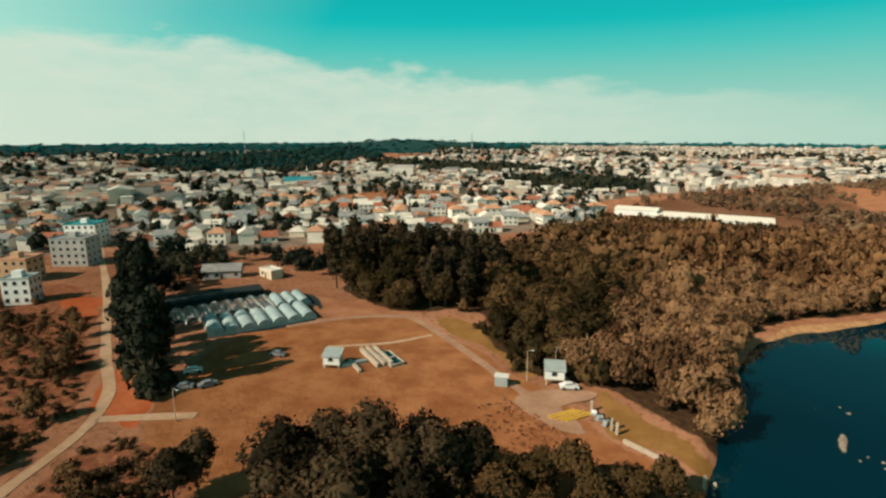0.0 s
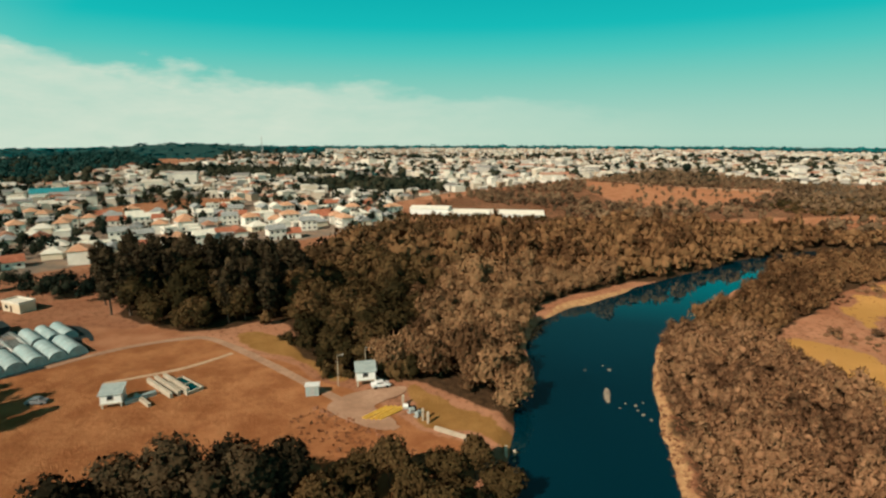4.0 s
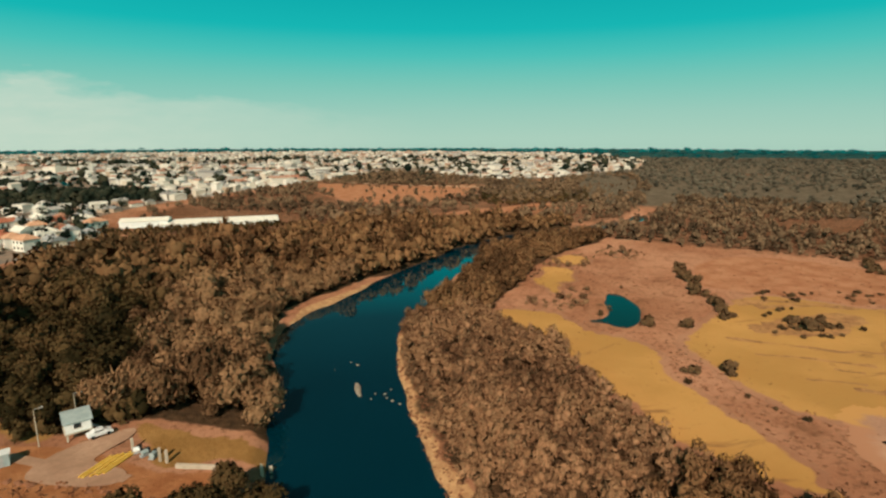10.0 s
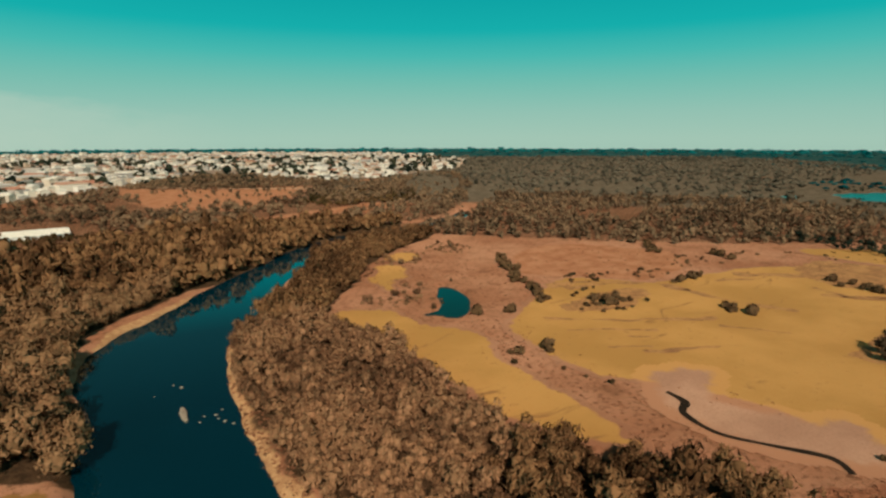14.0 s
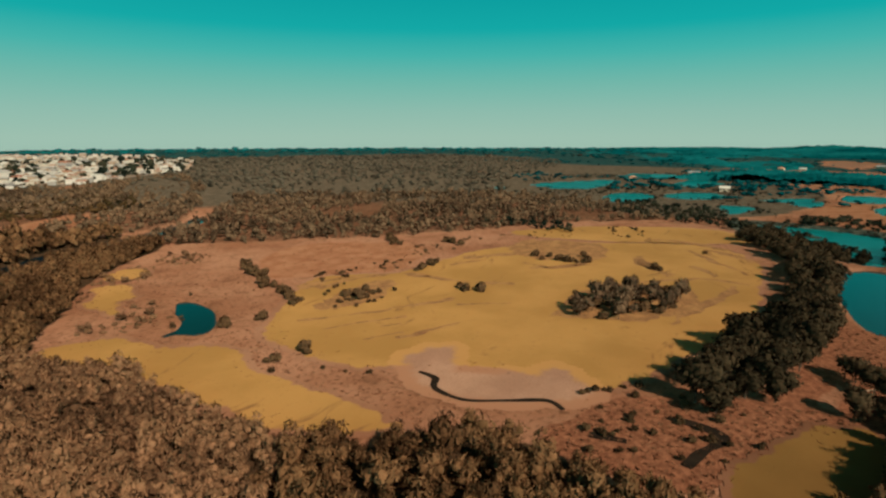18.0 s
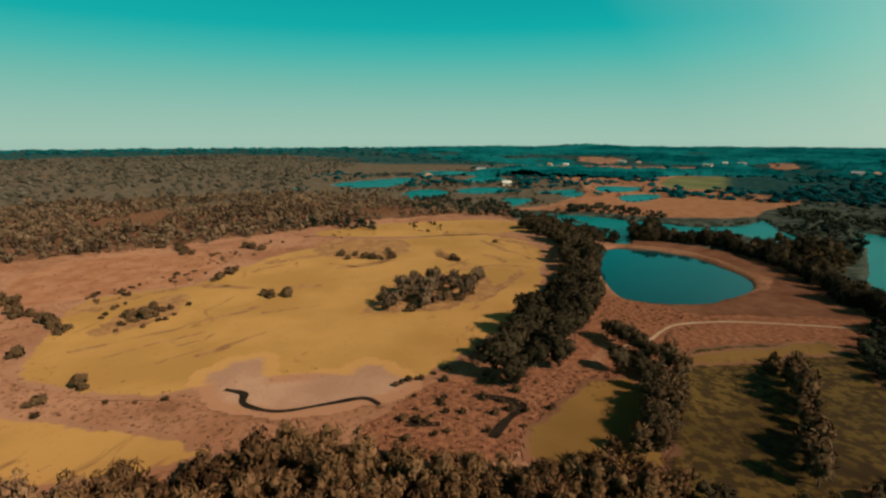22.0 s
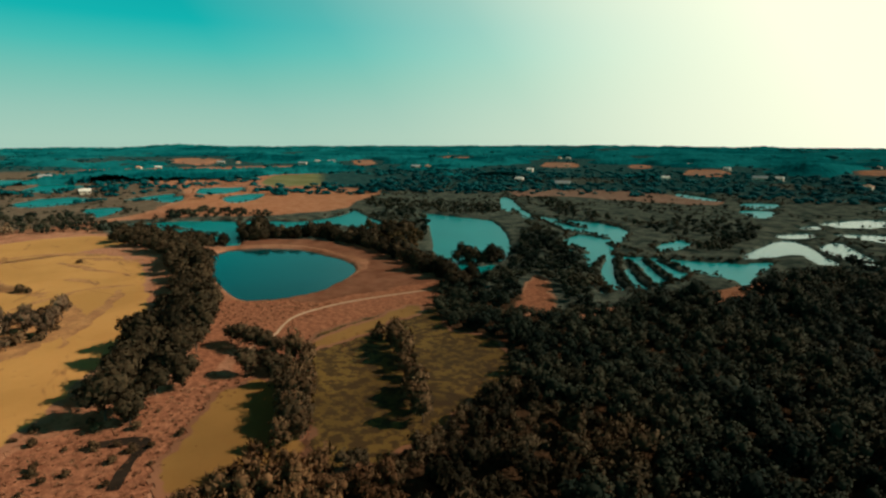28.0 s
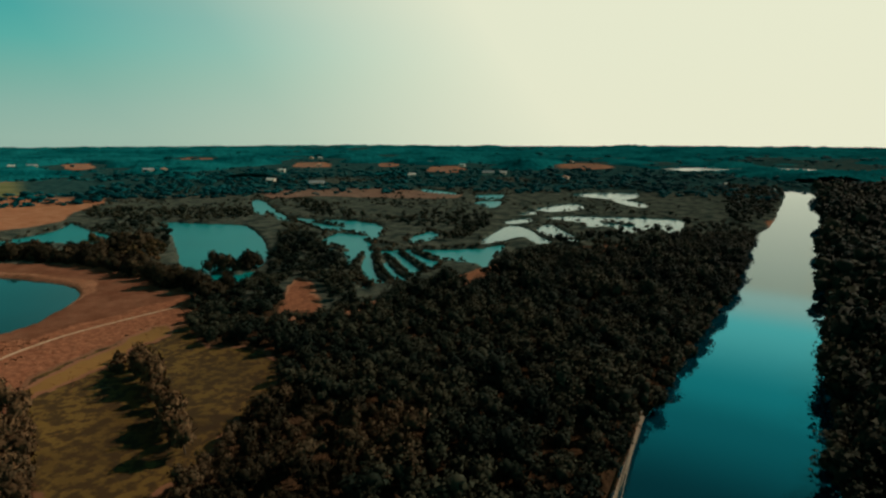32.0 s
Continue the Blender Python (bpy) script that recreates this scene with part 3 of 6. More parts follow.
def box(bm, x0, x1, y0, y1, z0, z1):
    v = [bm.verts.new(c) for c in ((x0, y0, z0), (x1, y0, z0), (x1, y1, z0), (x0, y1, z0), (x0, y0, z1), (x1, y0, z1), (x1, y1, z1), (x0, y1, z1))]
    for f in ((3, 2, 1, 0), (4, 5, 6, 7), (0, 1, 5, 4), (1, 2, 6, 5), (2, 3, 7, 6), (3, 0, 4, 7)):
        bm.faces.new([v[i] for i in f])
    return bm


# ---- ground ----
def land_height(x, y):
    wx, wy = warp(x, y)
    z = 0.35 * value_noise(x, y, 26, 5) + 0.25 * value_noise(x, y, 5, 9, 2)
    r = np.hypot(x, y)
    z += step_between(300, 900, r) * 3.0 * (value_noise(x, y, 240, 31) + 0.2)
    far = np.degrees(np.arctan2(x, y)) % 360
    far = np.where(far > 270, far - 360, far)
    z += step_between(1700, 2700, r) * step_between(70, 110, far) * (7 + 9 * value_noise(x, y, 600, 41))
    for hx, hy, wide, up in ((1180, -2210, 170, 17), (1900, -2650, 260, 22), (330, -2500, 200, 16), (2560, -700, 260, 14)):
        z += up * np.exp(-(((x - hx) / wide) ** 2 + ((y - hy) / wide) ** 2))
    z += 34 * np.exp(-(((x + 900) / 380) ** 2 + ((y - 1750) / 280) ** 2))
    flat = np.full(x.shape, 0.0)
    for _, line, w in track_lines:
        flat = np.maximum(flat, 1 - step_between(w * 0.5 + 0.5, w * 0.5 + 4, line_distance(line, x, y)))
    for _, line, w in creek_lines:
        flat = np.maximum(flat, 1 - step_between(w * 0.5 + 0.5, w * 0.5 + 3, line_distance(line, x, y)))
    depth = inside_depth(smooth(FIELD), x, y)
    flat = np.maximum(flat, 0.8 * step_between(-6, 0, depth))
    z *= 1 - flat
    for _, poly in SHEETS + [("mudflat", smooth(MUD))]:
        d = inside_depth(poly, wx, wy, 12)
        k = step_between(-9.0, -4.0, d)
        z = z * (1 - k) + k * -0.15
    for n, poly, reach in WATERS:
        d = inside_depth(poly, wx, wy, 12)
        k = step_between(-reach * 0.55, 3.0, d)
        z = z * (1 - k) + k * -3.6
    for line in ISLANDS:
        k = 1 - step_between(1.9, 3.8, line_distance(smooth(line, 5, closed=False), wx, wy))
        z = z * (1 - k) + k * 0.1
    return z + drop(x, y)


def ground():
    ang = np.radians(np.concatenate([np.linspace(-78, 203, 840), np.arange(208, 279, 3.0)]))
    rad = np.concatenate([[6, 14, 22], np.geomspace(28, 640, 250), np.geomspace(640, 4850, 66)[1:]])
    R, A = np.meshgrid(rad, ang, indexing="ij")
    X, Y = (R * np.sin(A)).ravel(), (R * np.cos(A)).ravel()
    Z = land_height(X, Y)
    n, k = len(rad), len(ang)
    i, j = np.meshgrid(np.arange(n - 1), np.arange(k), indexing="ij")
    a, b = i * k + j, i * k + (j + 1) % k
    quads = np.stack([a, b, b + k, a + k], -1).reshape(-1, 4)
    verts = np.c_[X, Y, Z]
    hub = len(verts)
    verts = np.r_[verts, [[0, 0, land_height(np.array([0.0]), np.array([0.0]))[0]]]]
    jj = np.arange(k)
    fan = np.stack([np.full(k, hub), (jj + 1) % k, jj], -1)
    me = quick_mesh("ground", verts, [quads, fan], [M["ground"]], shade=True)
    X, Y = verts[:, 0], verts[:, 1]
    wx, wy = warp(X, Y, 3.0)

    def store(name, values):
        me.attributes.new(name, "FLOAT", "POINT").data.foreach_set("value", np.clip(values, 0, 1).astype(np.float32))

    def mask(polys, soft=3.0):
        out = np.zeros(len(X))
        for p in polys:
            out = np.maximum(out, step_between(-soft, soft, inside_depth(smooth(p, 4), wx, wy)))
        return out

    r, az = np.hypot(X, Y), (np.degrees(np.arctan2(X, Y)) + 90) % 360 - 90
    store("field", mask([FIELD]))
    store("sand", mask([SAND]))
    river = inside_depth(river_sides(), wx, wy)
    east = step_between(50, 62, Y) * (1 - step_between(160, 172, Y)) * (X > np.interp(Y, river_mid[:, 1], river_mid[:, 0]))
    west = step_between(164, 172, Y) * (1 - step_between(196, 214, Y)) * (X < np.interp(Y, river_mid[:, 1], river_mid[:, 0]))
    store("bank", step_between(-6.0, -1.5, river) * np.clip(east + west, 0, 1) + 0.8 * step_between(-17, -8, river) * east * step_between(-0.5, 0.2, value_noise(X, Y, 14, 47)))
    store("rough", mask([GRAZED, WARM_CLEARINGS[5], [(-80, 10), (-98, 40), (-110, 62), (-130, 82), (-200, 125), (-230, 100), (-200, 50), (-120, 0)], [(-79, 18), (-86, 34), (-95, 56), (-84, 63), (-68, 54), (-62, 42)], [(125, -22), (140, -30), (165, -42), (190, -56), (186, -66), (165, -62), (150, -48), (130, -36)], [(130, -34), (123, -10), (116, 6), (106, 12), (92, 16), (88, -6), (98, -20), (115, -29), (122, -42)], [(140, -46), (160, -48), (190, -58), (165, -85), (150, -62)], [(148, -75), (150, -112), (140, -108), (141, -85)], [(138, -52), (150, -62), (166, -76), (162, -100), (157, -124), (148, -118), (146, -90), (142, -72)]], 3))
    glade = np.zeros(len(X))
    for hx, hy, wide, deep in GLADES:
        far = np.hypot(hx, hy)
        glade = np.maximum(glade, np.exp(-((((X - hx) * hy - (Y - hy) * hx) / far / wide) ** 2 + (((X - hx) * hx + (Y - hy) * hy) / far / deep) ** 2)))
    glade = step_between(0.3, 0.8, glade + 0.3 * value_noise(X, Y, 60, 13))
    store("warm", mask(WARM_CLEARINGS[:5] + WARM_CLEARINGS[7:9] + WARM_CLEARINGS[10:], 6))
    store("heath", np.maximum(mask([WARM_CLEARINGS[6], WARM_CLEARINGS[9]], 9), 0.52 * glade))
    store("pasture", mask([FAR_GREEN], 8))
    store("grass", mask([[(-30, 118), (-46, 132), (-64, 142), (-60, 150), (-30, 128)], [(-12, 115), (-4, 109), (6, 101), (12, 94), (8, 91), (3, 96), (-4, 97), (-9, 102)]]))
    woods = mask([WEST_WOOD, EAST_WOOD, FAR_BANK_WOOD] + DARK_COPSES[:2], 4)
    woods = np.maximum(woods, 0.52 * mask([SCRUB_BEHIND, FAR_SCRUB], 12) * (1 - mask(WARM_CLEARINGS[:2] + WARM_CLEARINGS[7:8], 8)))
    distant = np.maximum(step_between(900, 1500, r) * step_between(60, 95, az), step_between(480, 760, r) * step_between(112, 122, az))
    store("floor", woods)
    wet = mask([[(148, -138), (240, -160), (305, -70), (360, -50), (430, -60), (420, -180), (580, -330), (720, -520), (300, -800), (-80, -800), (-44, -430), (-32, -352), (60, -280), (98, -160), (110, -132)]], 5) * (1 - mask(WARM_CLEARINGS[4:7] + [FAR_GREEN, SAND], 6)) * (0.68 + 0.32 * step_between(-0.4, 0.0, value_noise(X, Y, 40, 81))) * (1 - mask([WARM_CLEARINGS[5]], 3))
    wet = np.maximum(wet, 0.3 * mask([[(385, -60), (400, 40), (520, 70), (780, 190), (1150, 120), (1150, -200), (820, -200), (640, -120), (570, -160), (480, -95)]], 10))
    # painted haze grows with distance and thins at the glades
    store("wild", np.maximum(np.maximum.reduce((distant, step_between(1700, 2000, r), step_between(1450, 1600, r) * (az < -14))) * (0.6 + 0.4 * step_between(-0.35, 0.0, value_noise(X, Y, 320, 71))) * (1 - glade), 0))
    store("reedbed", wet)
    store("reed", 0.75 * mask([[(735, 144), (791, 101), (1000, 52), (1300, -100), (900, -160), (761, -142), (648, -166), (505, -113), (440, -60), (440, 20), (600, 120)]], 10) + 0.85 * step_between(400, 560, r) * step_between(15, 40, az) * (az < 95) * step_between(-1.0, -0.3, value_noise(X, Y, 90, 61)))
    store("town", town_mask(X, Y))
    store("red", mask([[(-124, 84), (-118, 88), (-106, 81), (-99, 73), (-94, 65), (-104, 67)], [(-104, 66), (-106, 76), (-118, 82), (-112, 70)], [(-190, 112), (-168, 104), (-160, 100), (-178, 118)], [(-195, 128), (-182, 120), (-176, 116), (-188, 124)]], 1.5))
    return tagged(new("ground", me), "reddish dry soil with scrub, fields and river banks", "ground", kind="structure")


TOWN = [(-300, 105), (-272, 180), (-215, 178), (-185, 206), (-147, 256), (-90, 292), (-44, 376), (-60, 470), (-10, 560), (150, 740), (330, 890), (410, 660), (600, 710), (800, 810), (1150, 1200), (1400, 1900),
        (900, 2600), (-100, 3000), (-900, 2500), (-560, 1150), (-640, 1000), (-1300, 1500), (-2300, 1500), (-2000, 500), (-700, 100)]
TOWN_GAPS = [WARM_CLEARINGS[2], [(-160, 560), (-60, 530), (-20, 600), (-90, 690), (-190, 650)], [(-420, 760), (-250, 700), (-180, 800), (-330, 900), (-520, 900)], [(-920, 720), (-1080, 988), (-960, 1480), (-610, 1082), (-558, 800), (-500, 640), (-560, 570), (-680, 570)]]


def town_mask(x, y):
    out = step_between(-6, 6, inside_depth(smooth(TOWN, 3), x, y))
    out = out * np.where(np.arctan2(x, y) < -0.25, 1 - step_between(1600, 1750, np.hypot(x, y) - 250 * value_noise(x, y, 200, 3)), 1.0)
    for p in TOWN_GAPS:
        out = np.minimum(out, 1 - step_between(-6, 6, inside_depth(smooth(p, 4), x, y)))
    return out


ground()


def flat_sheet(name, outline, z, mat, label, category, grow):
    """A level sheet that ends under the rim of its basin."""
    c = outline.mean(0)
    d = np.gradient(outline, axis=0)
    area = 0.5 * np.sum(outline[:, 0] * np.roll(outline[:, 1], -1) - outline[:, 1] * np.roll(outline[:, 0], -1))
    side = np.c_[d[:, 1], -d[:, 0]] / np.maximum(np.linalg.norm(d, axis=1), 1e-6)[:, None] * (1 if area > 0 else -1)
    p = outline + side * grow
    bm = bmesh.new()
    vs = [bm.verts.new((x, y, z + drop(x, y))) for x, y in p]
    es = [bm.edges.new((vs[i], vs[(i + 1) % len(vs)])) for i in range(len(vs))]
    bmesh.ops.triangle_fill(bm, edges=es, use_beauty=True)
    bmesh.ops.recalc_face_normals(bm, faces=bm.faces)
    if bm.faces and sum(f.normal.z for f in bm.faces) < 0:
        bmesh.ops.reverse_faces(bm, faces=bm.faces)
    return tagged(part(name, bm, mat), label, category, kind="structure")


def grid_sheet(name, outline, z, mat, label, category, step, soft, grass=None, reach=2.2):
    """A level sheet of small squares that knows how far each corner lies from its rim."""
    lo, hi = outline.min(0) - 5, outline.max(0) + 5
    nx, ny = int((hi[0] - lo[0]) / step) + 1, int((hi[1] - lo[1]) / step) + 1
    gx, gy = np.meshgrid(lo[0] + np.arange(nx) * step, lo[1] + np.arange(ny) * step, indexing="ij")
    x, y = gx.ravel(), gy.ravel()
    depth = inside_depth(outline, x, y, 20)
    i, j = np.meshgrid(np.arange(nx - 1), np.arange(ny - 1), indexing="ij")
    a = (i * ny + j).ravel()
    quads = np.stack([a, a + ny, a + ny + 1, a + 1], -1)
    quads = quads[depth[quads].max(1) > -reach]
    used = np.unique(quads)
    back = np.zeros(len(x), int)
    back[used] = np.arange(len(used))
    me = quick_mesh(name, np.c_[x, y, z + drop(x, y)][used], back[quads], [mat])
    me.attributes.new("edge", "FLOAT", "POINT").data.foreach_set("value", step_between(-reach - 0.3, soft - reach - 0.3, depth[used]).astype(np.float32))
    if grass is not None:
        me.attributes.new("grassy", "FLOAT", "POINT").data.foreach_set("value", step_between(-3, 3, inside_depth(grass, x[used], y[used])).astype(np.float32))
    return tagged(new(name, me), label, category, kind="structure")


def water_sheet(name, outline, mat, label, category):
    """Level water of small squares that reaches just under the rim of its basin."""
    step = 2.0 if np.hypot(*outline.mean(0)) < 420 else 6.0
    lo, hi = outline.min(0) - 6, outline.max(0) + 6
    nx, ny = int((hi[0] - lo[0]) / step) + 2, int((hi[1] - lo[1]) / step) + 2
    gx, gy = np.meshgrid(lo[0] + np.arange(nx) * step, lo[1] + np.arange(ny) * step, indexing="ij")
    x, y = gx.ravel(), gy.ravel()
    depth = inside_depth(outline, x, y, 12)
    i, j = np.meshgrid(np.arange(nx - 1), np.arange(ny - 1), indexing="ij")
    a = (i * ny + j).ravel()
    quads = np.stack([a, a + ny, a + ny + 1, a + 1], -1)
    quads = quads[depth[quads].max(1) > -2.5]
    used = np.unique(quads)
    back = np.zeros(len(x), int)
    back[used] = np.arange(len(used))
    me = quick_mesh(name, np.c_[x, y, -1.1 + drop(x, y)][used], back[quads], [mat])
    return tagged(new(name, me), label, category, kind="structure")


def frayed(poly, amount):
    """A closed line with more points and an uneven run."""
    p = smooth(poly, 4)
    d = np.roll(p, -1, 0) - np.roll(p, 1, 0)
    side = np.c_[d[:, 1], -d[:, 0]] / np.maximum(np.linalg.norm(d, axis=1), 1e-6)[:, None]
    return p + side * (amount * (value_noise(p[:, 0], p[:, 1], 9, 61, 4) + 0.5 * value_noise(p[:, 0], p[:, 1], 2.2, 67, 2)))[:, None]


def waters():
    # the river as a ribbon of cross bands
    d = np.gradient(river_mid, axis=0)
    d /= np.linalg.norm(d, axis=1)[:, None]
    side = np.c_[-d[:, 1], d[:, 0]]
    w = (river_half + 4)[:, None]
    L, Rr = river_mid + side * w, river_mid - side * w
    v = np.concatenate([L, Rr])
    n = len(L)
    i = np.arange(n - 1)
    me = quick_mesh("river", np.c_[v, -1.1 + drop(v[:, 0], v[:, 1])], np.stack([i, i + n, i + n + 1, i + 1], -1), [M["water"]])
    tagged(new("river", me), "calm dark blue-green river between wooded banks", "river", kind="structure")
    for n, poly, reach in WATERS[1:]:
        name = {"pond_water": "pond", "lake_water": "lake", "marsh_water": "marsh_pond"}[n]
        water_sheet(name, poly, M["lake" if n in ("pond_water",) or poly[0, 0] == LAKE[0][0] else "pool_water" if poly[:, 0].max() < 135 else "marsh_water"], "still teal water in a low earth basin", name.replace("_", " "))
    for n, poly in SHEETS:
        green = n == "rough_pasture"
        grid_sheet(n, frayed(poly, 2.6), 0.03 if n == "gold_strip" else 0.0, M["pasture" if green else "corner" if n in ("corner_meadow", "gold_strip") else "meadow"], "olive green rough grass" if green else "flat yellow dry marsh grass", "meadow", 1.3 if "marsh" in n or "upper" in n else 0.8, 2.5 if n == "gold_strip" else 4.0 if "meadow" in n and "corner" not in n else 2.5, None, 2.2 if "meadow" in n and "corner" not in n else 0.4)
    grid_sheet("mudflat", frayed(smooth(MUD), 3.0), 0.03, M["mud"], "mauve grey dried mud beside the yellow marsh", "mudflat", 0.9, 7.0, smooth(MARSH))


waters()


def ribbon(name, line, width, z, mat, label, category, ragged=0.22):
    d = np.gradient(line, axis=0)
    d /= np.linalg.norm(d, axis=1)[:, None]
    side = np.c_[-d[:, 1], d[:, 0]]
    half = (width * 0.5 * np.maximum(1 + ragged * value_noise(line[:, 0], line[:, 1], 7, 3), 0.1))[:, None]
    cols = [line + side * half * s for s in (-1, -0.5, 0, 0.5, 1)]
    v = np.concatenate(cols)
    n = len(line)
    i = np.arange(n - 1)
    quads = np.concatenate([np.stack([i + k * n, i + 1 + k * n, i + 1 + (k + 1) * n, i + (k + 1) * n], -1) for k in range(4)])
    zz = z + drop(v[:, 0], v[:, 1])
    me = quick_mesh(name, np.c_[v, zz], quads[:, ::-1], [mat])
    return tagged(new(name, me), label, category, kind="structure")


for n, line, w in track_lines:
    fine = smooth(line[::3], 5, closed=False)
    ribbon(n, fine, w, 0.10, M["gravel" if "lane" in n else "dirt"], "pale bare dirt track through dry ground", "track")
for n, line, w in creek_lines:
    ribbon(n, smooth(line[::2], 4, closed=False), w, 0.07, M["wet_mud"], "narrow dark winding water channel", "creek", 0.6)

# bare ridges and soil patches on the marsh
M["marsh_soil"] = surface("bare_marsh_soil", (0.28, 0.135, 0.058), (0.44, 0.225, 0.088), 0.16, 0.95, 0.1, third=(0.15, 0.070, 0.032))
RIDGES = [([(137, 101), (150, 87), (166, 71), (178, 63)], 1.6), ([(134, 64), (144, 58), (159, 49)], 1.1), ([(204, 86), (200, 66), (204, 48)], 2.2), ([(243, 53), (238, 35), (262, 22)], 3.0), ([(271, 4), (253, -1), (238, -9)], 3.0),
          ([(300, -19), (274, -31), (252, -40)], 2.0), ([(168, 123), (182, 119), (194, 108)], 3.0), ([(141, 74), (146, 69)], 1.2), ([(175, -7), (200, -20), (230, -34)], 2.4), ([(170, 60), (178, 44)], 1.0), ([(225, 84), (247, 70)], 2.4), ([(275, 2), (251, -2), (243, -10)], 3.0), ([(263, -18), (243, -28)], 2.6), ([(308, -26), (291, -40), (281, -48)], 3.2), ([(325, -4), (323, -21), (305, -39)], 3.6),
          ([(233, 47), (243, 34), (249, 20)], 2.6), ([(244, 82), (258, 64), (278, 51)], 4.0), ([(171, 117), (187, 111), (202, 98), (203, 83)], 3.2), ([(131, 90), (143, 81), (153, 70)], 1.3), ([(224, 2), (237, -19), (235, -39)], 2.2), ([(130, 74), (139, 64)], 1.0)]
for pts, w in RIDGES:
    run = smooth(pts, 14, closed=False)
    run = run + np.c_[value_noise(run[:, 0], run[:, 1], 11, 31), value_noise(run[:, 0], run[:, 1], 11, 32)] * 2.6
    ribbon("marsh_ridge", run, w * 1.15, 0.05, M["marsh_soil"], "bare brown earth ridge across the yellow marsh", "ridge", 1.9)
for pts in ([(152, 106), (166, 104), (188, 101), (188, 92), (166, 88), (150, 96)], [(300, 62), (300, 26), (266, 20), (252, 48), (270, 66)], [(174, 28), (214, 16), (222, -14), (196, -17), (174, 2)]):
    flat_sheet("soil_patch", frayed(smooth(pts), 3.5), 0.025, M["marsh_soil"], "bare brown soil patch on the yellow marsh", "soil", 0.0)

# ---- trees ----
rng = np.random.default_rng(7)
ICO = np.array([(0, 0, 1), (0.894, 0, 0.447), (0.276, 0.851, 0.447), (-0.724, 0.526, 0.447), (-0.724, -0.526, 0.447), (0.276, -0.851, 0.447),
                (0.724, 0.526, -0.447), (-0.276, 0.851, -0.447), (-0.894, 0, -0.447), (-0.276, -0.851, -0.447), (0.724, -0.526, -0.447), (0, 0, -1)])
ICO_F = np.array([(0, 1, 2), (0, 2, 3), (0, 3, 4), (0, 4, 5), (0, 5, 1), (1, 6, 2), (2, 7, 3), (3, 8, 4), (4, 9, 5), (5, 10, 1),
                  (6, 7, 2), (7, 8, 3), (8, 9, 4), (9, 10, 5), (10, 6, 1), (11, 7, 6), (11, 8, 7), (11, 9, 8), (11, 10, 9), (11, 6, 10)])
# kinds: (crown half width, crown half height, crown centre height, lobes, stretch of a tuft)
KINDS = {
    "broad": (3.6, 3.4, 4.6, 10, 1.0),
    "scrub": (2.7, 2.9, 3.7, 9, 2.3),
    "tall": (4.4, 14.5, 13.8, 30, 1.4),
    "bush": (1.7, 1.2, 1.1, 5, 1.1),
    "far": (4.2, 2.9, 3.6, 5, 1.0),
}


def crown_shape(kind, tufts, size, cores=6, fill=0.80):
    """Crown of lobes set with small leaf tufts round rough cores. Returns vertices, triangles and normals."""
    wide, high, mid, lobes, stretch = KINDS[kind]
    d = rng.normal(size=(lobes, 3))
    d /= np.linalg.norm(d, axis=1)[:, None]
    c = d * (rng.uniform(0.25, 0.72, lobes)[:, None]) * (wide, wide, high) + (0, 0, mid)
    if kind == "tall":
        taper = 1.15 - 0.75 * (c[:, 2:3] - mid + high) / (2 * high)
        c[:, :2] *= taper
    lr = rng.uniform(0.36, 0.60, lobes) * wide * (0.8 if kind == "tall" else 1.0)
    pick = rng.integers(0, lobes, tufts)
    out = rng.normal(size=(tufts, 3))
    out[:, 2] += 0.35
    out /= np.linalg.norm(out, axis=1)[:, None]
    centre = c[pick] + out * (lr[pick] * rng.uniform(0.78, 1.18, tufts))[:, None]
    nrm = out + rng.normal(size=(tufts, 3)) * 0.55
    nrm /= np.linalg.norm(nrm, axis=1)[:, None]
    up = np.tile((0.0, 0.0, 1.0), (tufts, 1)) + rng.normal(size=(tufts, 3)) * (0.45 if stretch > 1.2 else 1.5)
    u = np.cross(up, nrm)
    u /= np.maximum(np.linalg.norm(u, axis=1), 1e-6)[:, None]
    v = np.cross(nrm, u)
    s = (size * rng.uniform(0.55, 1.35, tufts))[:, None]
    u, v = u * s * (0.72 if stretch > 2 else 1.0), v * s * stretch
    fold = nrm * s * 0.28
    V = np.stack([centre - u * 1.15 - v * 0.6, centre + u * 1.15 - v * 0.6 - fold, centre + v * 1.35], 1).reshape(-1, 3)
    T = np.arange(tufts * 3).reshape(-1, 3)
    # the leaves of a lobe catch light as one rounded mass
    whole = (centre - (0, 0, mid - 0.25 * high)) / (wide, wide, high)
    soft = out * 0.7 + whole * 0.4 + (0, 0, 0.0 if kind == "tall" else 0.4) + rng.normal(size=(tufts, 3)) * (0.5 if stretch > 2 else 0.3)
    N = np.repeat(soft / np.linalg.norm(soft, axis=1)[:, None], 3, 0)
    if cores:
        base = len(V)
        many = min(lobes, cores)
        jig = ICO[None] * (lr[:many, None, None] * fill) * rng.uniform(0.75, 1.15, (many, 12, 1)) + c[:many, None]
        V = np.r_[V, jig.reshape(-1, 3)]
        N = np.r_[N, np.tile(ICO, (many, 1))]
        T = np.concatenate([T] + [ICO_F + base + 12 * k for k in range(many)])
    return V, T, N


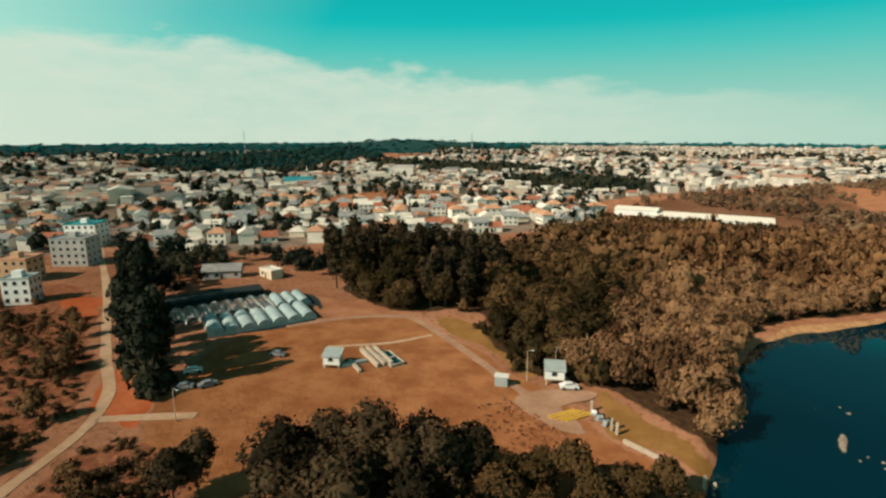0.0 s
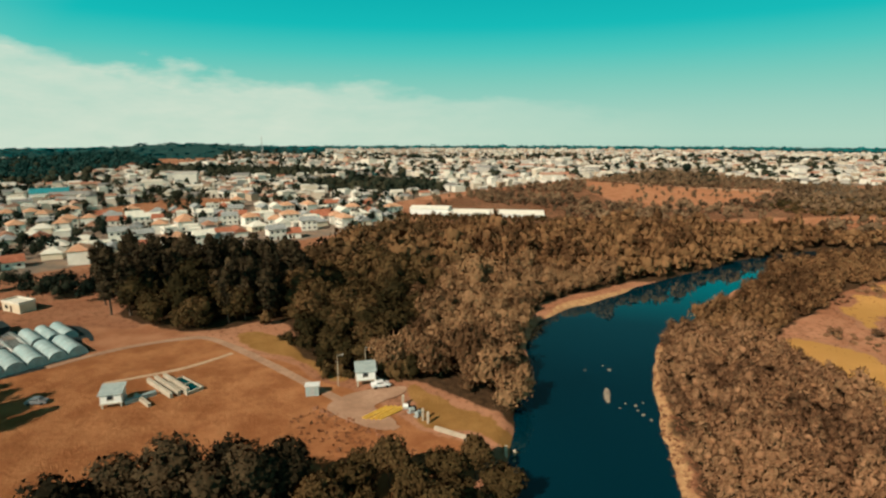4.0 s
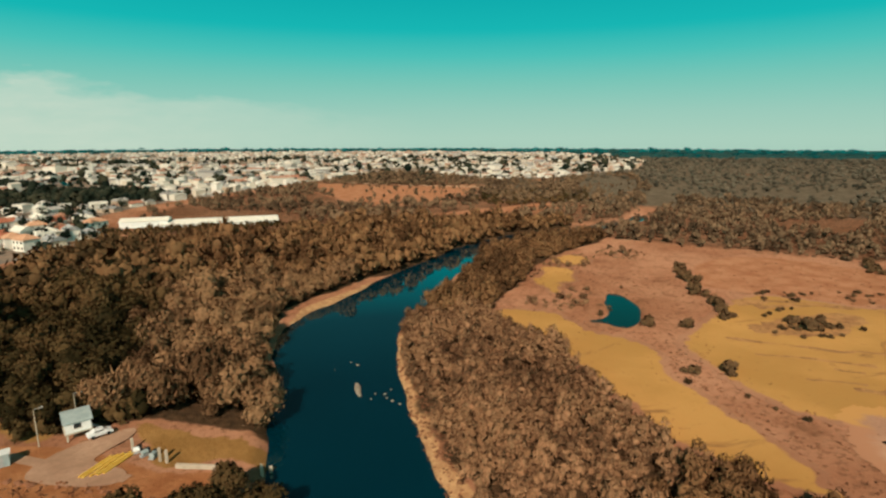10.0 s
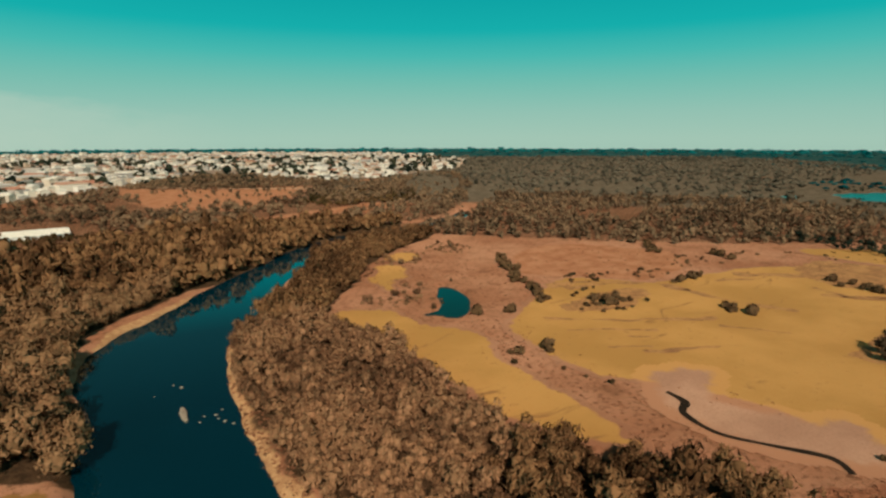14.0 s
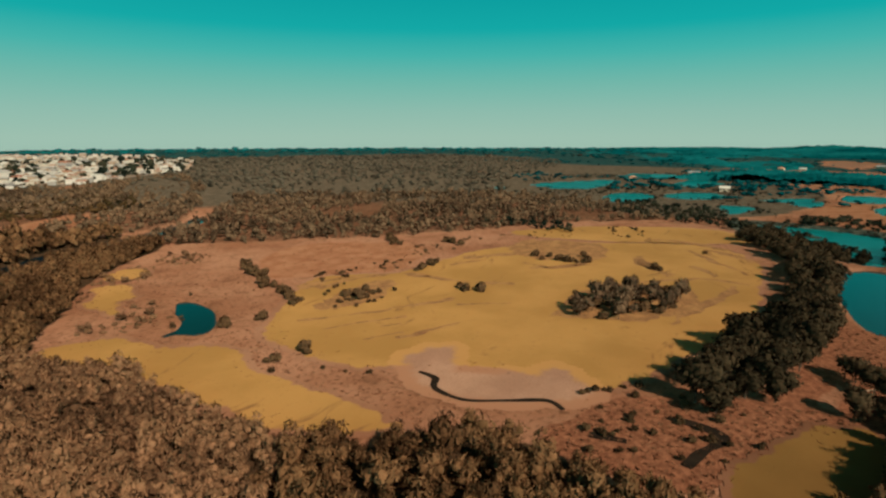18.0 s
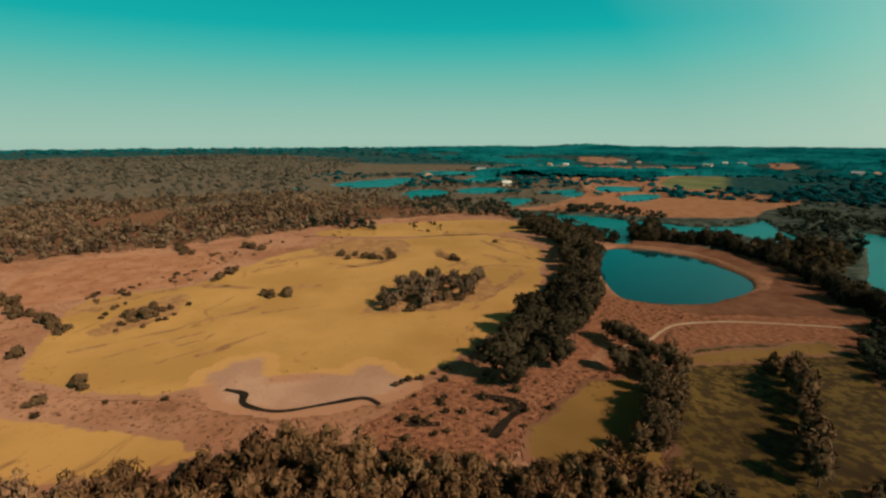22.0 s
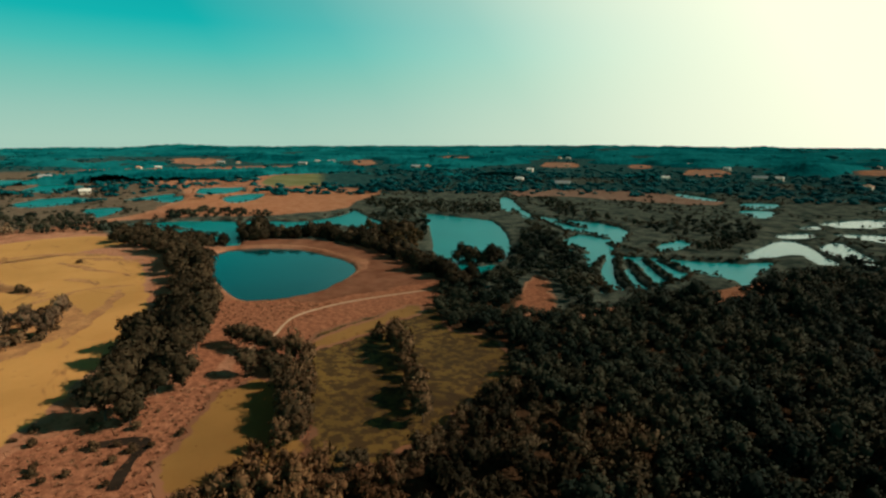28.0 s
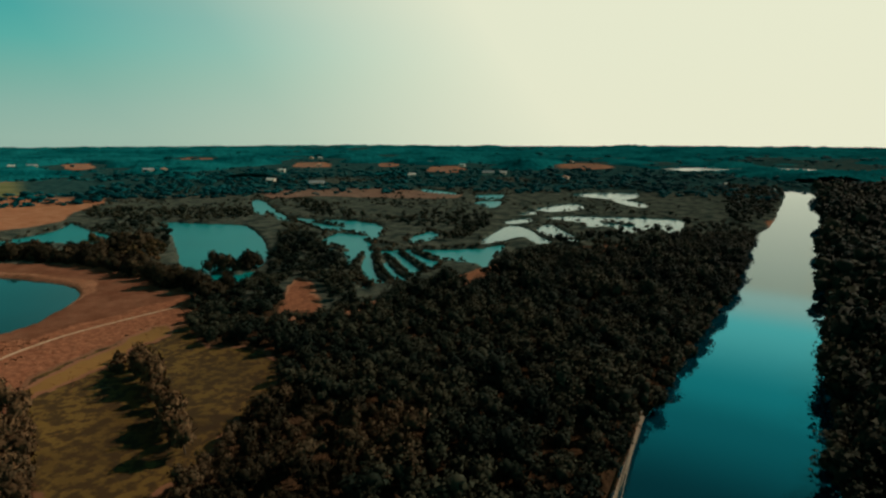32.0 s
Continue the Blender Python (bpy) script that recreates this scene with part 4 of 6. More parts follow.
def trunk_shape(kind, limbs=4):
    """Tapered trunk with limbs, four-sided to six-sided."""
    wide, high, mid, _, _ = KINDS[kind]
    top = mid + high * 0.45
    rad = 0.016 * top + 0.09
    V, Q = [], []

    def tube(a, b, r0, r1, sides=6, rows=4):
        a, b = np.array(a, float), np.array(b, float)
        base = len(V)
        for k in range(rows):
            f = k / (rows - 1)
            p = a + (b - a) * f + np.array([math.sin(3 * f + a[2]) * 0.06 * top * 0.2, math.cos(2.3 * f + a[0]) * 0.05 * top * 0.2, 0]) * f * (1 - f) * 4
            r = r0 + (r1 - r0) * f
            for s in range(sides):
                w = 2 * math.pi * s / sides
                V.append(p + np.array([math.cos(w) * r, math.sin(w) * r, 0]))
        for k in range(rows - 1):
            for s in range(sides):
                Q.append((base + k * sides + s, base + k * sides + (s + 1) % sides, base + (k + 1) * sides + (s + 1) % sides, base + (k + 1) * sides + s))

    tube((0, 0, -0.5), (0, 0, top), rad, rad * 0.3)
    for k in range(limbs):
        w = 2.4 * k + 0.5
        h0 = (mid - high * 0.8) + (top - mid + high * 0.8) * (k + 0.5) / limbs * 0.7
        h0 = max(h0, 0.6)
        tube((0, 0, h0), (math.cos(w) * wide * 0.62, math.sin(w) * wide * 0.62, h0 + 0.32 * high + 0.5), rad * 0.5, rad * 0.14, 5, 3)
    return np.array(V), np.array(Q)


def prototypes(kind, count, tufts, size, cores=6, fill=0.80):
    return [crown_shape(kind, tufts, size, cores, fill) for _ in range(count)]


def scatter(poly, gap, jitter=0.62, keep=None, edge=0.0, rim=None):
    """Loose even spread of places inside a closed line."""
    lo, hi = poly.min(0), poly.max(0)
    gx, gy = np.meshgrid(np.arange(lo[0], hi[0], gap), np.arange(lo[1], hi[1], gap * 0.88))
    gx = gx + (np.arange(gx.shape[0]) % 2)[:, None] * gap * 0.5
    x = gx.ravel() + rng.uniform(-jitter, jitter, gx.size) * gap
    y = gy.ravel() + rng.uniform(-jitter, jitter, gx.size) * gap
    ok = inside_depth(poly, x, y) > edge
    x, y = x[ok], y[ok]
    if keep is not None:
        ok = keep(x, y)
        x, y = x[ok], y[ok]
    return np.c_[x, y]


def dry(x, y, margin=1.0):
    ok = np.ones(len(x), bool)
    for _, poly, _ in WATERS:
        ok &= inside_depth(poly, x, y, 12) < -margin
    return ok


def clear_of_sheets(x, y, margin=0.5, verge=1.5):
    ok = np.ones(len(x), bool)
    for _, poly in SHEETS:
        ok &= inside_depth(poly, x, y, 12) < -margin
    for _, line, w in track_lines:
        ok &= line_distance(line, x, y) > w * 0.5 + verge
    return ok


def wood(name, places, protos, mat, label, scale=(0.75, 1.3), squash=(0.8, 1.25), trunks=True, tones=(0, 1), category="woodland", drift=22):
    """Many trees that nobody could count, joined into one."""
    V, T, N, tone = [], [], [], []
    base = 0
    zs = land_height(places[:, 0], places[:, 1])
    patch = value_noise(places[:, 0], places[:, 1], drift, 77, 2)
    big = value_noise(places[:, 0], places[:, 1], 15, 55, 2)
    for k, ((x, y), z) in enumerate(zip(places, zs)):
        v, t, nm = protos[rng.integers(len(protos))]
        s = rng.uniform(*scale) * (1 + 0.35 * big[k]) * (1.3 if rng.uniform() < 0.12 else 1.0)
        a = rng.uniform(0, 6.283)
        ca, sa = math.cos(a) * s, math.sin(a) * s
        w = np.empty_like(v)
        w[:, 0] = v[:, 0] * ca - v[:, 1] * sa + x
        w[:, 1] = v[:, 0] * sa + v[:, 1] * ca + y
        w[:, 2] = v[:, 2] * s * rng.uniform(*squash) + z - 0.15
        V.append(w)
        N.append(np.c_[(nm[:, 0] * ca - nm[:, 1] * sa) / s, (nm[:, 0] * sa + nm[:, 1] * ca) / s, nm[:, 2]])
        T.append(t + base)
        tone.append(np.full(len(v), np.clip(0.5 + 0.75 * patch[k] + rng.uniform(-0.35, 0.35), 0, 1) * (tones[1] - tones[0]) + tones[0]))
        base += len(v)
    me = quick_mesh(name, np.concatenate(V), np.concatenate(T), [mat], tone=np.concatenate(tone), shade=True, normals=np.concatenate(N))
    return tagged(new(name, me), label, category, kind="stuff")


NEAR = {k: prototypes(k, 9, n, s, 4) for k, n, s in (("broad", 520, 0.30), ("scrub", 480, 0.22), ("bush", 110, 0.24))}
NEAR["dense"] = prototypes("broad", 8, 210, 0.36, 4, 0.78)
MID = {k: prototypes(k, 8, n, s, 3, 0.98) for k, n, s in (("broad", 42, 0.72), ("scrub", 44, 0.55))}
FAR = {"far": prototypes("far", 8, 8, 0.9, 2, 1.15)}


NEAR["thicket"] = prototypes("scrub", 8, 240, 0.25, 4, 0.72)


def woods():
    # west bank
    west = scatter(smooth(WEST_WOOD, 4), 4.6, keep=lambda x, y: dry(x, y, 1.0))
    evergreen = value_noise(west[:, 0], west[:, 1], 45, 12) + (-west[:, 0] - 5) / 55 > 0.15
    near, far = np.hypot(*west.T) < 215, np.hypot(*west.T) >= 215
    wood("west_bank_evergreen_trees", west[evergreen & near], NEAR["broad"], M["leaf_olive"], "dark olive woodland on the river's west bank", (0.75, 1.35))
    wood("west_bank_bare_trees", west[~evergreen & near], NEAR["scrub"] + NEAR["broad"][:2], M["leaf_fawn"], "brown winter woodland on the river's west bank", (0.85, 1.35))
    wood("west_bank_back_trees", west[far & evergreen], MID["broad"], M["leaf_russet"], "olive brown woodland behind the west bank", (0.75, 1.3))
    wood("west_bank_back_scrub", west[far & ~evergreen], MID["scrub"], M["leaf_brown"], "brown scrub woodland behind the west bank", (0.85, 1.3))
    # east bank
    east = scatter(smooth(EAST_WOOD, 4), 3.5, keep=lambda x, y: dry(x, y, 0.6) & clear_of_sheets(x, y) & (np.hypot(x, y) > 30) & ((y < 25) | (y > 150) | (inside_depth(river_sides(), x, y) < -6.5 - 5 * value_noise(x, y, 14, 47))))
    # southern trees get darker leaves, their backlit shade held in the colour
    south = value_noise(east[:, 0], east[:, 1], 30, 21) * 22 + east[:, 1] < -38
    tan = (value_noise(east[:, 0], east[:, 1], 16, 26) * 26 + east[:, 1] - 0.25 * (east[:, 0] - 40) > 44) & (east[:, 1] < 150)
    close = scatter(smooth(EAST_WOOD, 4), 2.5, keep=lambda x, y: dry(x, y, 0.6) & clear_of_sheets(x, y) & (y > 25) & (y < 152) & (inside_depth(river_sides(), x, y) < -1.6 - 2.6 * value_noise(x, y, 10, 47)))
    close = close[value_noise(close[:, 0], close[:, 1], 16, 26) * 26 + close[:, 1] - 0.25 * (close[:, 0] - 40) > 44]
    wood("east_bank_pale_scrub", close, NEAR["thicket"], M["leaf_tan"], "pale tan dry scrub on the river's east bank", (0.42, 0.75), (0.8, 1.25), drift=12)
    wood("east_bank_bare_scrub", east[~south & ~tan], NEAR["thicket"], M["leaf_brown"], "dense brown leafless scrub on the river's east bank", (0.5, 0.95), (0.75, 1.25))
    shade = value_noise(east[:, 0], east[:, 1], 26, 93) + 0.012 * (east[:, 1] + 60)
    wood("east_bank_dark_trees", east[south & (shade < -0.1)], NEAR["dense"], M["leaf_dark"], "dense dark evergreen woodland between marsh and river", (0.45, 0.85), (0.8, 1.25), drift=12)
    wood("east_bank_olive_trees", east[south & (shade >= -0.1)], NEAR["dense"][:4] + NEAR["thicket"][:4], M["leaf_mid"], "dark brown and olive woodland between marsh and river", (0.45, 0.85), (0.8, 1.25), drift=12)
    far_bank = scatter(smooth(FAR_BANK_WOOD, 4), 7.0, keep=lambda x, y: dry(x, y, 2.0))
    near = np.hypot(*far_bank.T) < 190
    close = scatter(smooth(FAR_BANK_WOOD, 4), 4.6, keep=lambda x, y: dry(x, y, 1.2) & (np.hypot(x, y) < 190))
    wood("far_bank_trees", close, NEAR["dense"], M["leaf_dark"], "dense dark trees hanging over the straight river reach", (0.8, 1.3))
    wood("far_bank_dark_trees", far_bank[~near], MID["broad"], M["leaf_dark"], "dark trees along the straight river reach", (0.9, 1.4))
    # scrub behind
    behind = scatter(smooth(SCRUB_BEHIND, 4), 8.0, keep=lambda x, y: dry(x, y, 4) & (value_noise(x, y, 60, 8) > -0.25) & (np.abs(x - 5) + np.abs(y - 388) * 0.6 > 62) & (inside_depth(smooth(WARM_CLEARINGS[0]), x, y) < 0) & (inside_depth(smooth(WARM_CLEARINGS[1]), x, y) < 0) & (inside_depth(smooth(WARM_CLEARINGS[7]), x, y) < -1))
    wood("upland_scrub", behind, MID["broad"] + MID["scrub"][:4], M["leaf_plain"], "olive and brown scrub on rising ground before the town", (0.45, 0.95))
    for p in WARM_CLEARINGS[:2] + WARM_CLEARINGS[7:8]:
        thin = scatter(smooth(p), 15.0, keep=lambda x, y: (value_noise(x, y, 40, 18) > -0.1) & dry(x, y, 3))
        wood("clearing_scrub", thin, MID["scrub"], M["leaf_plain"], "thin brown scrub over a bare clearing", (0.35, 0.75))
    scrub = smooth(FAR_SCRUB, 4)
    p = scatter(scrub, 6.6, keep=lambda x, y: dry(x, y, 4) & (np.hypot(x, y) < 560) & (value_noise(x, y, 70, 14) > -0.4))
    wood("plain_scrub", p, MID["scrub"] + MID["broad"][:2], M["leaf_plain"], "grey brown scrub covering the flood plain", (0.45, 0.9))
    p = scatter(scrub, 19.0, keep=lambda x, y: dry(x, y, 6) & (np.hypot(x, y) >= 560) & (value_noise(x, y, 110, 14) > -0.45))
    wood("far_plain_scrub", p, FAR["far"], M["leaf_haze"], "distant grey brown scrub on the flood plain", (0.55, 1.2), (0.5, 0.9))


def distance_woods():
    # rings of woodland out to the skyline
    n = 19000
    az = np.radians(rng.uniform(-75, 205, n))
    r = 560 * (4700 / 560) ** rng.uniform(0, 1, n)
    x, y = r * np.sin(az), r * np.cos(az)
    a = np.degrees(az)
    dense = value_noise(x, y, 200, 51) + 0.25 * step_between(80, 120, a) + 0.9 * step_between(2300, 3300, r) + 0.7 * ((a < -12) & (r > 1450))
    town = town_mask(x, y)
    ok = dry(x, y, 10) & (inside_depth(smooth(FAR_GREEN), x, y) < -8) & ((town < 0.5) | (rng.uniform(size=n) < 0.30)) & (dense > np.where(a > 95, -0.35, np.where(a > 40, -0.12, 0.05)))
    for hx, hy, wide, deep in GLADES:
        ok &= np.hypot(x - hx, y - hy) > wide * 1.2
    ok &= (r > 760) | (a > 85)
    ok &= (a < 95) | (r < 1000) | (rng.uniform(size=n) < 0.16)
    ok &= (a > 95) | (rng.uniform(size=n) < 0.6)
    pts = np.c_[x, y][ok]
    rr = r[ok]
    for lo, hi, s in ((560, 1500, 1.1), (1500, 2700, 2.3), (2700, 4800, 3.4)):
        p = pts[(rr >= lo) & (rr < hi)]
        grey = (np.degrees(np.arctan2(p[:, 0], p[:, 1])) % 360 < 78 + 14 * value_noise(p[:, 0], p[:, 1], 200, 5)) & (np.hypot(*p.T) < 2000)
        # farther rings take the haze-tinted leaf colours, palest at the skyline
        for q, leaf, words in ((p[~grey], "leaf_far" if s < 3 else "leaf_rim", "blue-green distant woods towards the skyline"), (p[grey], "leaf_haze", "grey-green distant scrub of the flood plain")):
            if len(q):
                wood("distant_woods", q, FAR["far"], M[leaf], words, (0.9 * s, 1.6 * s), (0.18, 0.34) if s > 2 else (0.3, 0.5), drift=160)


def far_canopy():
    """Closed woodland beyond the lakes: one uneven roof of crowns with gaps."""
    ang = np.radians(np.linspace(62, 204, 900))
    rad = np.geomspace(820, 4790, 170)
    R, A = np.meshgrid(rad, ang, indexing="ij")
    x, y, r, a = (R * np.sin(A)).ravel(), (R * np.cos(A)).ravel(), R.ravel(), np.degrees(A).ravel()
    cover = 1.2 * value_noise(x, y, 230, 51) + 0.45 * step_between(1300, 2600, r) + 0.30 * step_between(80, 130, a) - 1.5 * (1 - step_between(78, 92, a + 6 * value_noise(x, y, 180, 9)))
    for p in [FAR_GREEN] + WARM_CLEARINGS[4:7]:
        cover -= 2 * step_between(-25, 0, inside_depth(smooth(p), x, y))
    cover -= 2.0 * (~dry(x, y, 11))
    for hx, hy, wide, deep in GLADES:
        cover -= 2.2 * np.exp(-((((x - hx) * hy - (y - hy) * hx) / np.hypot(hx, hy) / wide) ** 2 + (((x - hx) * hx + (y - hy) * hy) / np.hypot(hx, hy) / deep) ** 2))
    rise = step_between(-0.02, 0.42, cover)
    crowns = 5.0 + 6.0 * value_noise(x, y, 34, 19) + 6.0 * value_noise(x, y, 110, 23, 2) + 9.0 * value_noise(x, y, 300, 20, 2) + rng.uniform(-1.7, 1.7, len(x))
    z = land_height(x, y) + rise * (crowns + 2) - 2
    n, k = len(rad), len(ang)
    i, j = np.meshgrid(np.arange(n - 1), np.arange(k - 1), indexing="ij")
    q = (i * k + j).ravel()
    quads = np.stack([q, q + 1, q + k + 1, q + k], -1)
    quads = quads[rise[quads].max(1) > 0.01]
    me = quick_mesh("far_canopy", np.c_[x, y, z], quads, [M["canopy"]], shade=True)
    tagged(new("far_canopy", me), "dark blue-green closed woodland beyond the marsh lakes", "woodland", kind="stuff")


woods()
distance_woods()
far_canopy()


def tree_thing(kind, leaf, tufts, size, label, name="tree", limbs=4):
    v, q = trunk_shape(kind, limbs)
    root = part(name, quick_mesh("trunk", v, q, [M["bark"]], shade=True), None)
    tagged(root, label, "tree")
    cv, ct, cn = crown_shape(kind, tufts, size, 8)
    part("crown", quick_mesh("crown", cv, ct, [leaf], tone=np.full(len(cv), rng.uniform(0, 0.8)), shade=True, normals=cn), None, root)
    return root


def plant(protos, places, group, scale=(0.8, 1.2), tall=(0.9, 1.15)):
    """Set copies of a few grown trees at the places; the first of each stands at one of them."""
    zs = land_height(places[:, 0], places[:, 1])
    used = set()
    for k, (x, y) in enumerate(places):
        p = protos[k % len(protos)]
        s = rng.uniform(*scale)
        m = Matrix.LocRotScale((x, y, zs[k] - 0.1), Euler((0, 0, rng.uniform(0, 6.28))), None)
        if k < len(protos):
            p.matrix_basis = m @ Matrix.Diagonal((s, s, s * rng.uniform(*tall), 1))
            tagged(p, group=group)
        else:
            c = copy_thing(p, m)
            c.scale = (s, s, s * rng.uniform(*tall))


def along(pts, gap, width, seed_jitter=0.35):
    line = smooth(pts, 8, closed=False)
    seg = np.linalg.norm(np.diff(line, axis=0), axis=1)
    run = np.concatenate([[0], np.cumsum(seg)])
    s = np.arange(0, run[-1], gap)
    s = s + rng.uniform(-seed_jitter, seed_jitter, len(s)) * gap
    x, y = np.interp(s, run, line[:, 0]), np.interp(s, run, line[:, 1])
    return np.c_[x + rng.uniform(-0.5, 0.5, len(s)) * width, y + rng.uniform(-0.5, 0.5, len(s)) * width]


def copses():
    brown = [[(261, 471), (384, 495), (324, 392), (238, 402)], [(300, -200), (262, -196), (240, -182), (222, -164), (247, -158), (281, -166), (291, -182)]]
    clearing = smooth(WARM_CLEARINGS[5])
    for polys, leaf, words in ((DARK_COPSES, "leaf_dark", "dark evergreen copse among the marsh lakes"), (brown, "leaf_olive", "brown olive copse among the marsh lakes")):
        for p in polys:
            poly = smooth(p, 4)
            pts = scatter(poly, 4.3 if np.hypot(*poly.mean(0)) < 330 else 7.0, keep=lambda x, y: dry(x, y, 0.8) & (inside_depth(clearing, x, y) < 0))
            if len(pts) < 3:
                continue
            wood("copse", pts, MID["broad"] if np.hypot(*poly.mean(0)) > 260 else NEAR["dense"], M[leaf], words, (0.4, 0.78), (0.6, 0.95), category="copse")
    # thin scatter over the wet plain
    plain = [[(380, -60), (500, 60), (780, 170), (1000, 0), (820, -190), (620, -100), (480, -90)], [(120, -330), (250, -320), (420, -260), (620, -360), (560, -620), (250, -740), (-20, -700), (-10, -420)]]
    for p in plain:
        pts = scatter(smooth(p, 4), 8.5, keep=lambda x, y: dry(x, y, 2.0) & (value_noise(x, y, 45, 91) > 0.0) & (inside_depth(smooth(WARM_CLEARINGS[4]), x, y) < -4) & ((inside_depth(smooth(WARM_CLEARINGS[6]), x, y) < -4) | (value_noise(x, y, 20, 92) > 0.25)))
        wood("marsh_scrub", pts, MID["broad"] + MID["scrub"][:2], M["leaf_dark"], "dark scrub scattered between the marsh ponds", (0.25, 0.6), (0.4, 0.7))
    dry_edge = smooth([(98, 152), (120, 160), (122, 180), (150, 205), (170, 214), (205, 218), (202, 196), (168, 186), (152, 176), (142, 160), (126, 146), (108, 140)], 4)
    pts = scatter(dry_edge, 3.4, keep=lambda x, y: dry(x, y, 2) & clear_of_sheets(x, y, 1.0) & (value_noise(x, y, 16, 35) > -0.05))
    wood("marsh_edge_scrub", pts, NEAR["bush"] + NEAR["thicket"][:2], M["leaf_tan"], "low tan scrub between the wood and the pond", (0.3, 0.75), (0.5, 0.9))
    for p, gap in (([(112, 128), (124, 134), (128, 142), (118, 150), (106, 140)], 4.0), ([(180, 132), (214, 118), (236, 106), (262, 118), (262, 108), (228, 96), (206, 102), (178, 120)], 5.0), ([(262, 112), (300, 90), (330, 60), (322, 40), (296, 50), (262, 84)], 6.0)):
        pts = scatter(smooth(p, 4), gap, keep=lambda x, y: dry(x, y, 1.5) & (value_noise(x, y, 12, 36) > 0.0))
        wood("marsh_bank_scrub", pts, NEAR["bush"], M["leaf_marsh"], "low brown scrub on a bank of the marsh", (0.35, 0.95), (0.4, 0.8))
    shores = []
    for _, poly, _ in WATERS[4:]:
        if np.hypot(*poly.mean(0)) < 700:
            run = smooth(poly[::3], 9)
            run = run + rng.normal(size=run.shape) * 1.8
            shores.append(run[value_noise(run[:, 0], run[:, 1], 14, 95) > (0.3 if poly[:, 0].max() < 135 else -0.25)])
    wood("shore_reeds", np.concatenate(shores), MID["broad"] + MID["scrub"], M["leaf_mid"], "dark reeds and low bushes along the marsh shores", (0.14, 0.38), (0.5, 0.9))
    scrub = [(-103, 40), (-106, 56), (-116, 72), (-131, 83), (-162, 105), (-190, 122), (-215, 96), (-200, 60), (-150, 25)]
    pts = scatter(smooth(scrub, 4), 3.0, keep=lambda x, y: clear_of_sheets(x, y, 0.5, 4.0) & (value_noise(x, y, 18, 23) > -0.35))
    wood("roadside_scrub", pts, NEAR["bush"] + NEAR["scrub"][:2], M["leaf_russet"], "dark brown scrub beside the dirt road", (0.4, 0.95), (0.6, 1.0))
    pts = scatter(smooth([(-79, 18), (-86, 34), (-91, 46), (-95, 56), (-90, 62), (-82, 62), (-70, 52), (-62, 42)], 4), 2.6, keep=lambda x, y: clear_of_sheets(x, y, 0.5, 1.2) & (value_noise(x, y, 11, 24) > -0.25))
    wood("field_corner_scrub", pts, NEAR["bush"] + NEAR["thicket"][:2], M["leaf_russet"], "reddish brown scrub in the fork of the dirt road", (0.4, 0.9), (0.5, 0.9))
    for p in ([(-188, 142), (-208, 171), (-198, 184), (-178, 176), (-168, 158), (-160, 130)], [(-178, 184), (-152, 199), (-128, 176), (-156, 178)]):
        pts = scatter(smooth(p, 4), 6.0, keep=lambda x, y: np.hypot(x + 163, y - 158) > 9)
        wood("yard_copse", pts, NEAR["dense"], M["leaf_dark"], "dark trees behind the greenhouses", (0.7, 1.15), category="copse")
    pts = scatter(smooth([(-42, 366), (-42, 388), (62, 382), (60, 362)], 4), 4.0, keep=lambda x, y: y < 384 - 0.105 * (x - 20) - 0.5)
    wood("hall_hedge", pts, MID["broad"], M["leaf_olive"], "olive scrub in front of the white warehouse", (0.3, 0.46), (0.7, 1.0))
    town = smooth(TOWN, 3)
    pts = scatter(town, 13, keep=lambda x, y: (np.hypot(x, y) < 700) & (np.degrees(np.arctan2(x, y)) > -75) & (value_noise(x, y, 50, 29) > -0.1))
    wood("town_trees", pts, MID["broad"], M["leaf_dark"], "dark garden trees between the houses", (0.5, 1.2))
    pts = scatter(town, 25, keep=lambda x, y: (np.hypot(x, y) >= 700) & (np.hypot(x, y) < 1700) & (np.degrees(np.arctan2(x, y)) > -66) & (value_noise(x, y, 90, 29) > -0.05))
    wood("far_town_trees", pts, FAR["far"], M["leaf_dark"], "dark garden trees of the far town", (0.8, 1.9), (0.7, 1.1))
    for p in TOWN_GAPS[1:]:
        wide = p[0][0] < -800
        pts = scatter(smooth(p, 4), 13 if wide else 9)
        wood("town_copse", pts, FAR["far"], M["leaf_hill" if wide else "leaf_dark"], "dark wood inside the town", (0.9, 1.4), category="copse")
    under = along([(-100, 76), (-112, 83), (-129, 93), (-151, 111), (-177, 128)], 1.3, 8)
    wood("tree_row_undergrowth", under, NEAR["bush"], M["leaf_dark"], "dark undergrowth below the tall trees", (0.9, 1.8))
    belt = scatter(smooth([(-30, 116), (-22, 121), (-10, 118), (-18, 126), (-40, 134), (-58, 150), (-62, 158), (-44, 138)], 4), 3.6)
    wood("lane_thicket", belt, NEAR["bush"], M["leaf_olive"], "thicket beside the gravel lane", (1.0, 1.9))


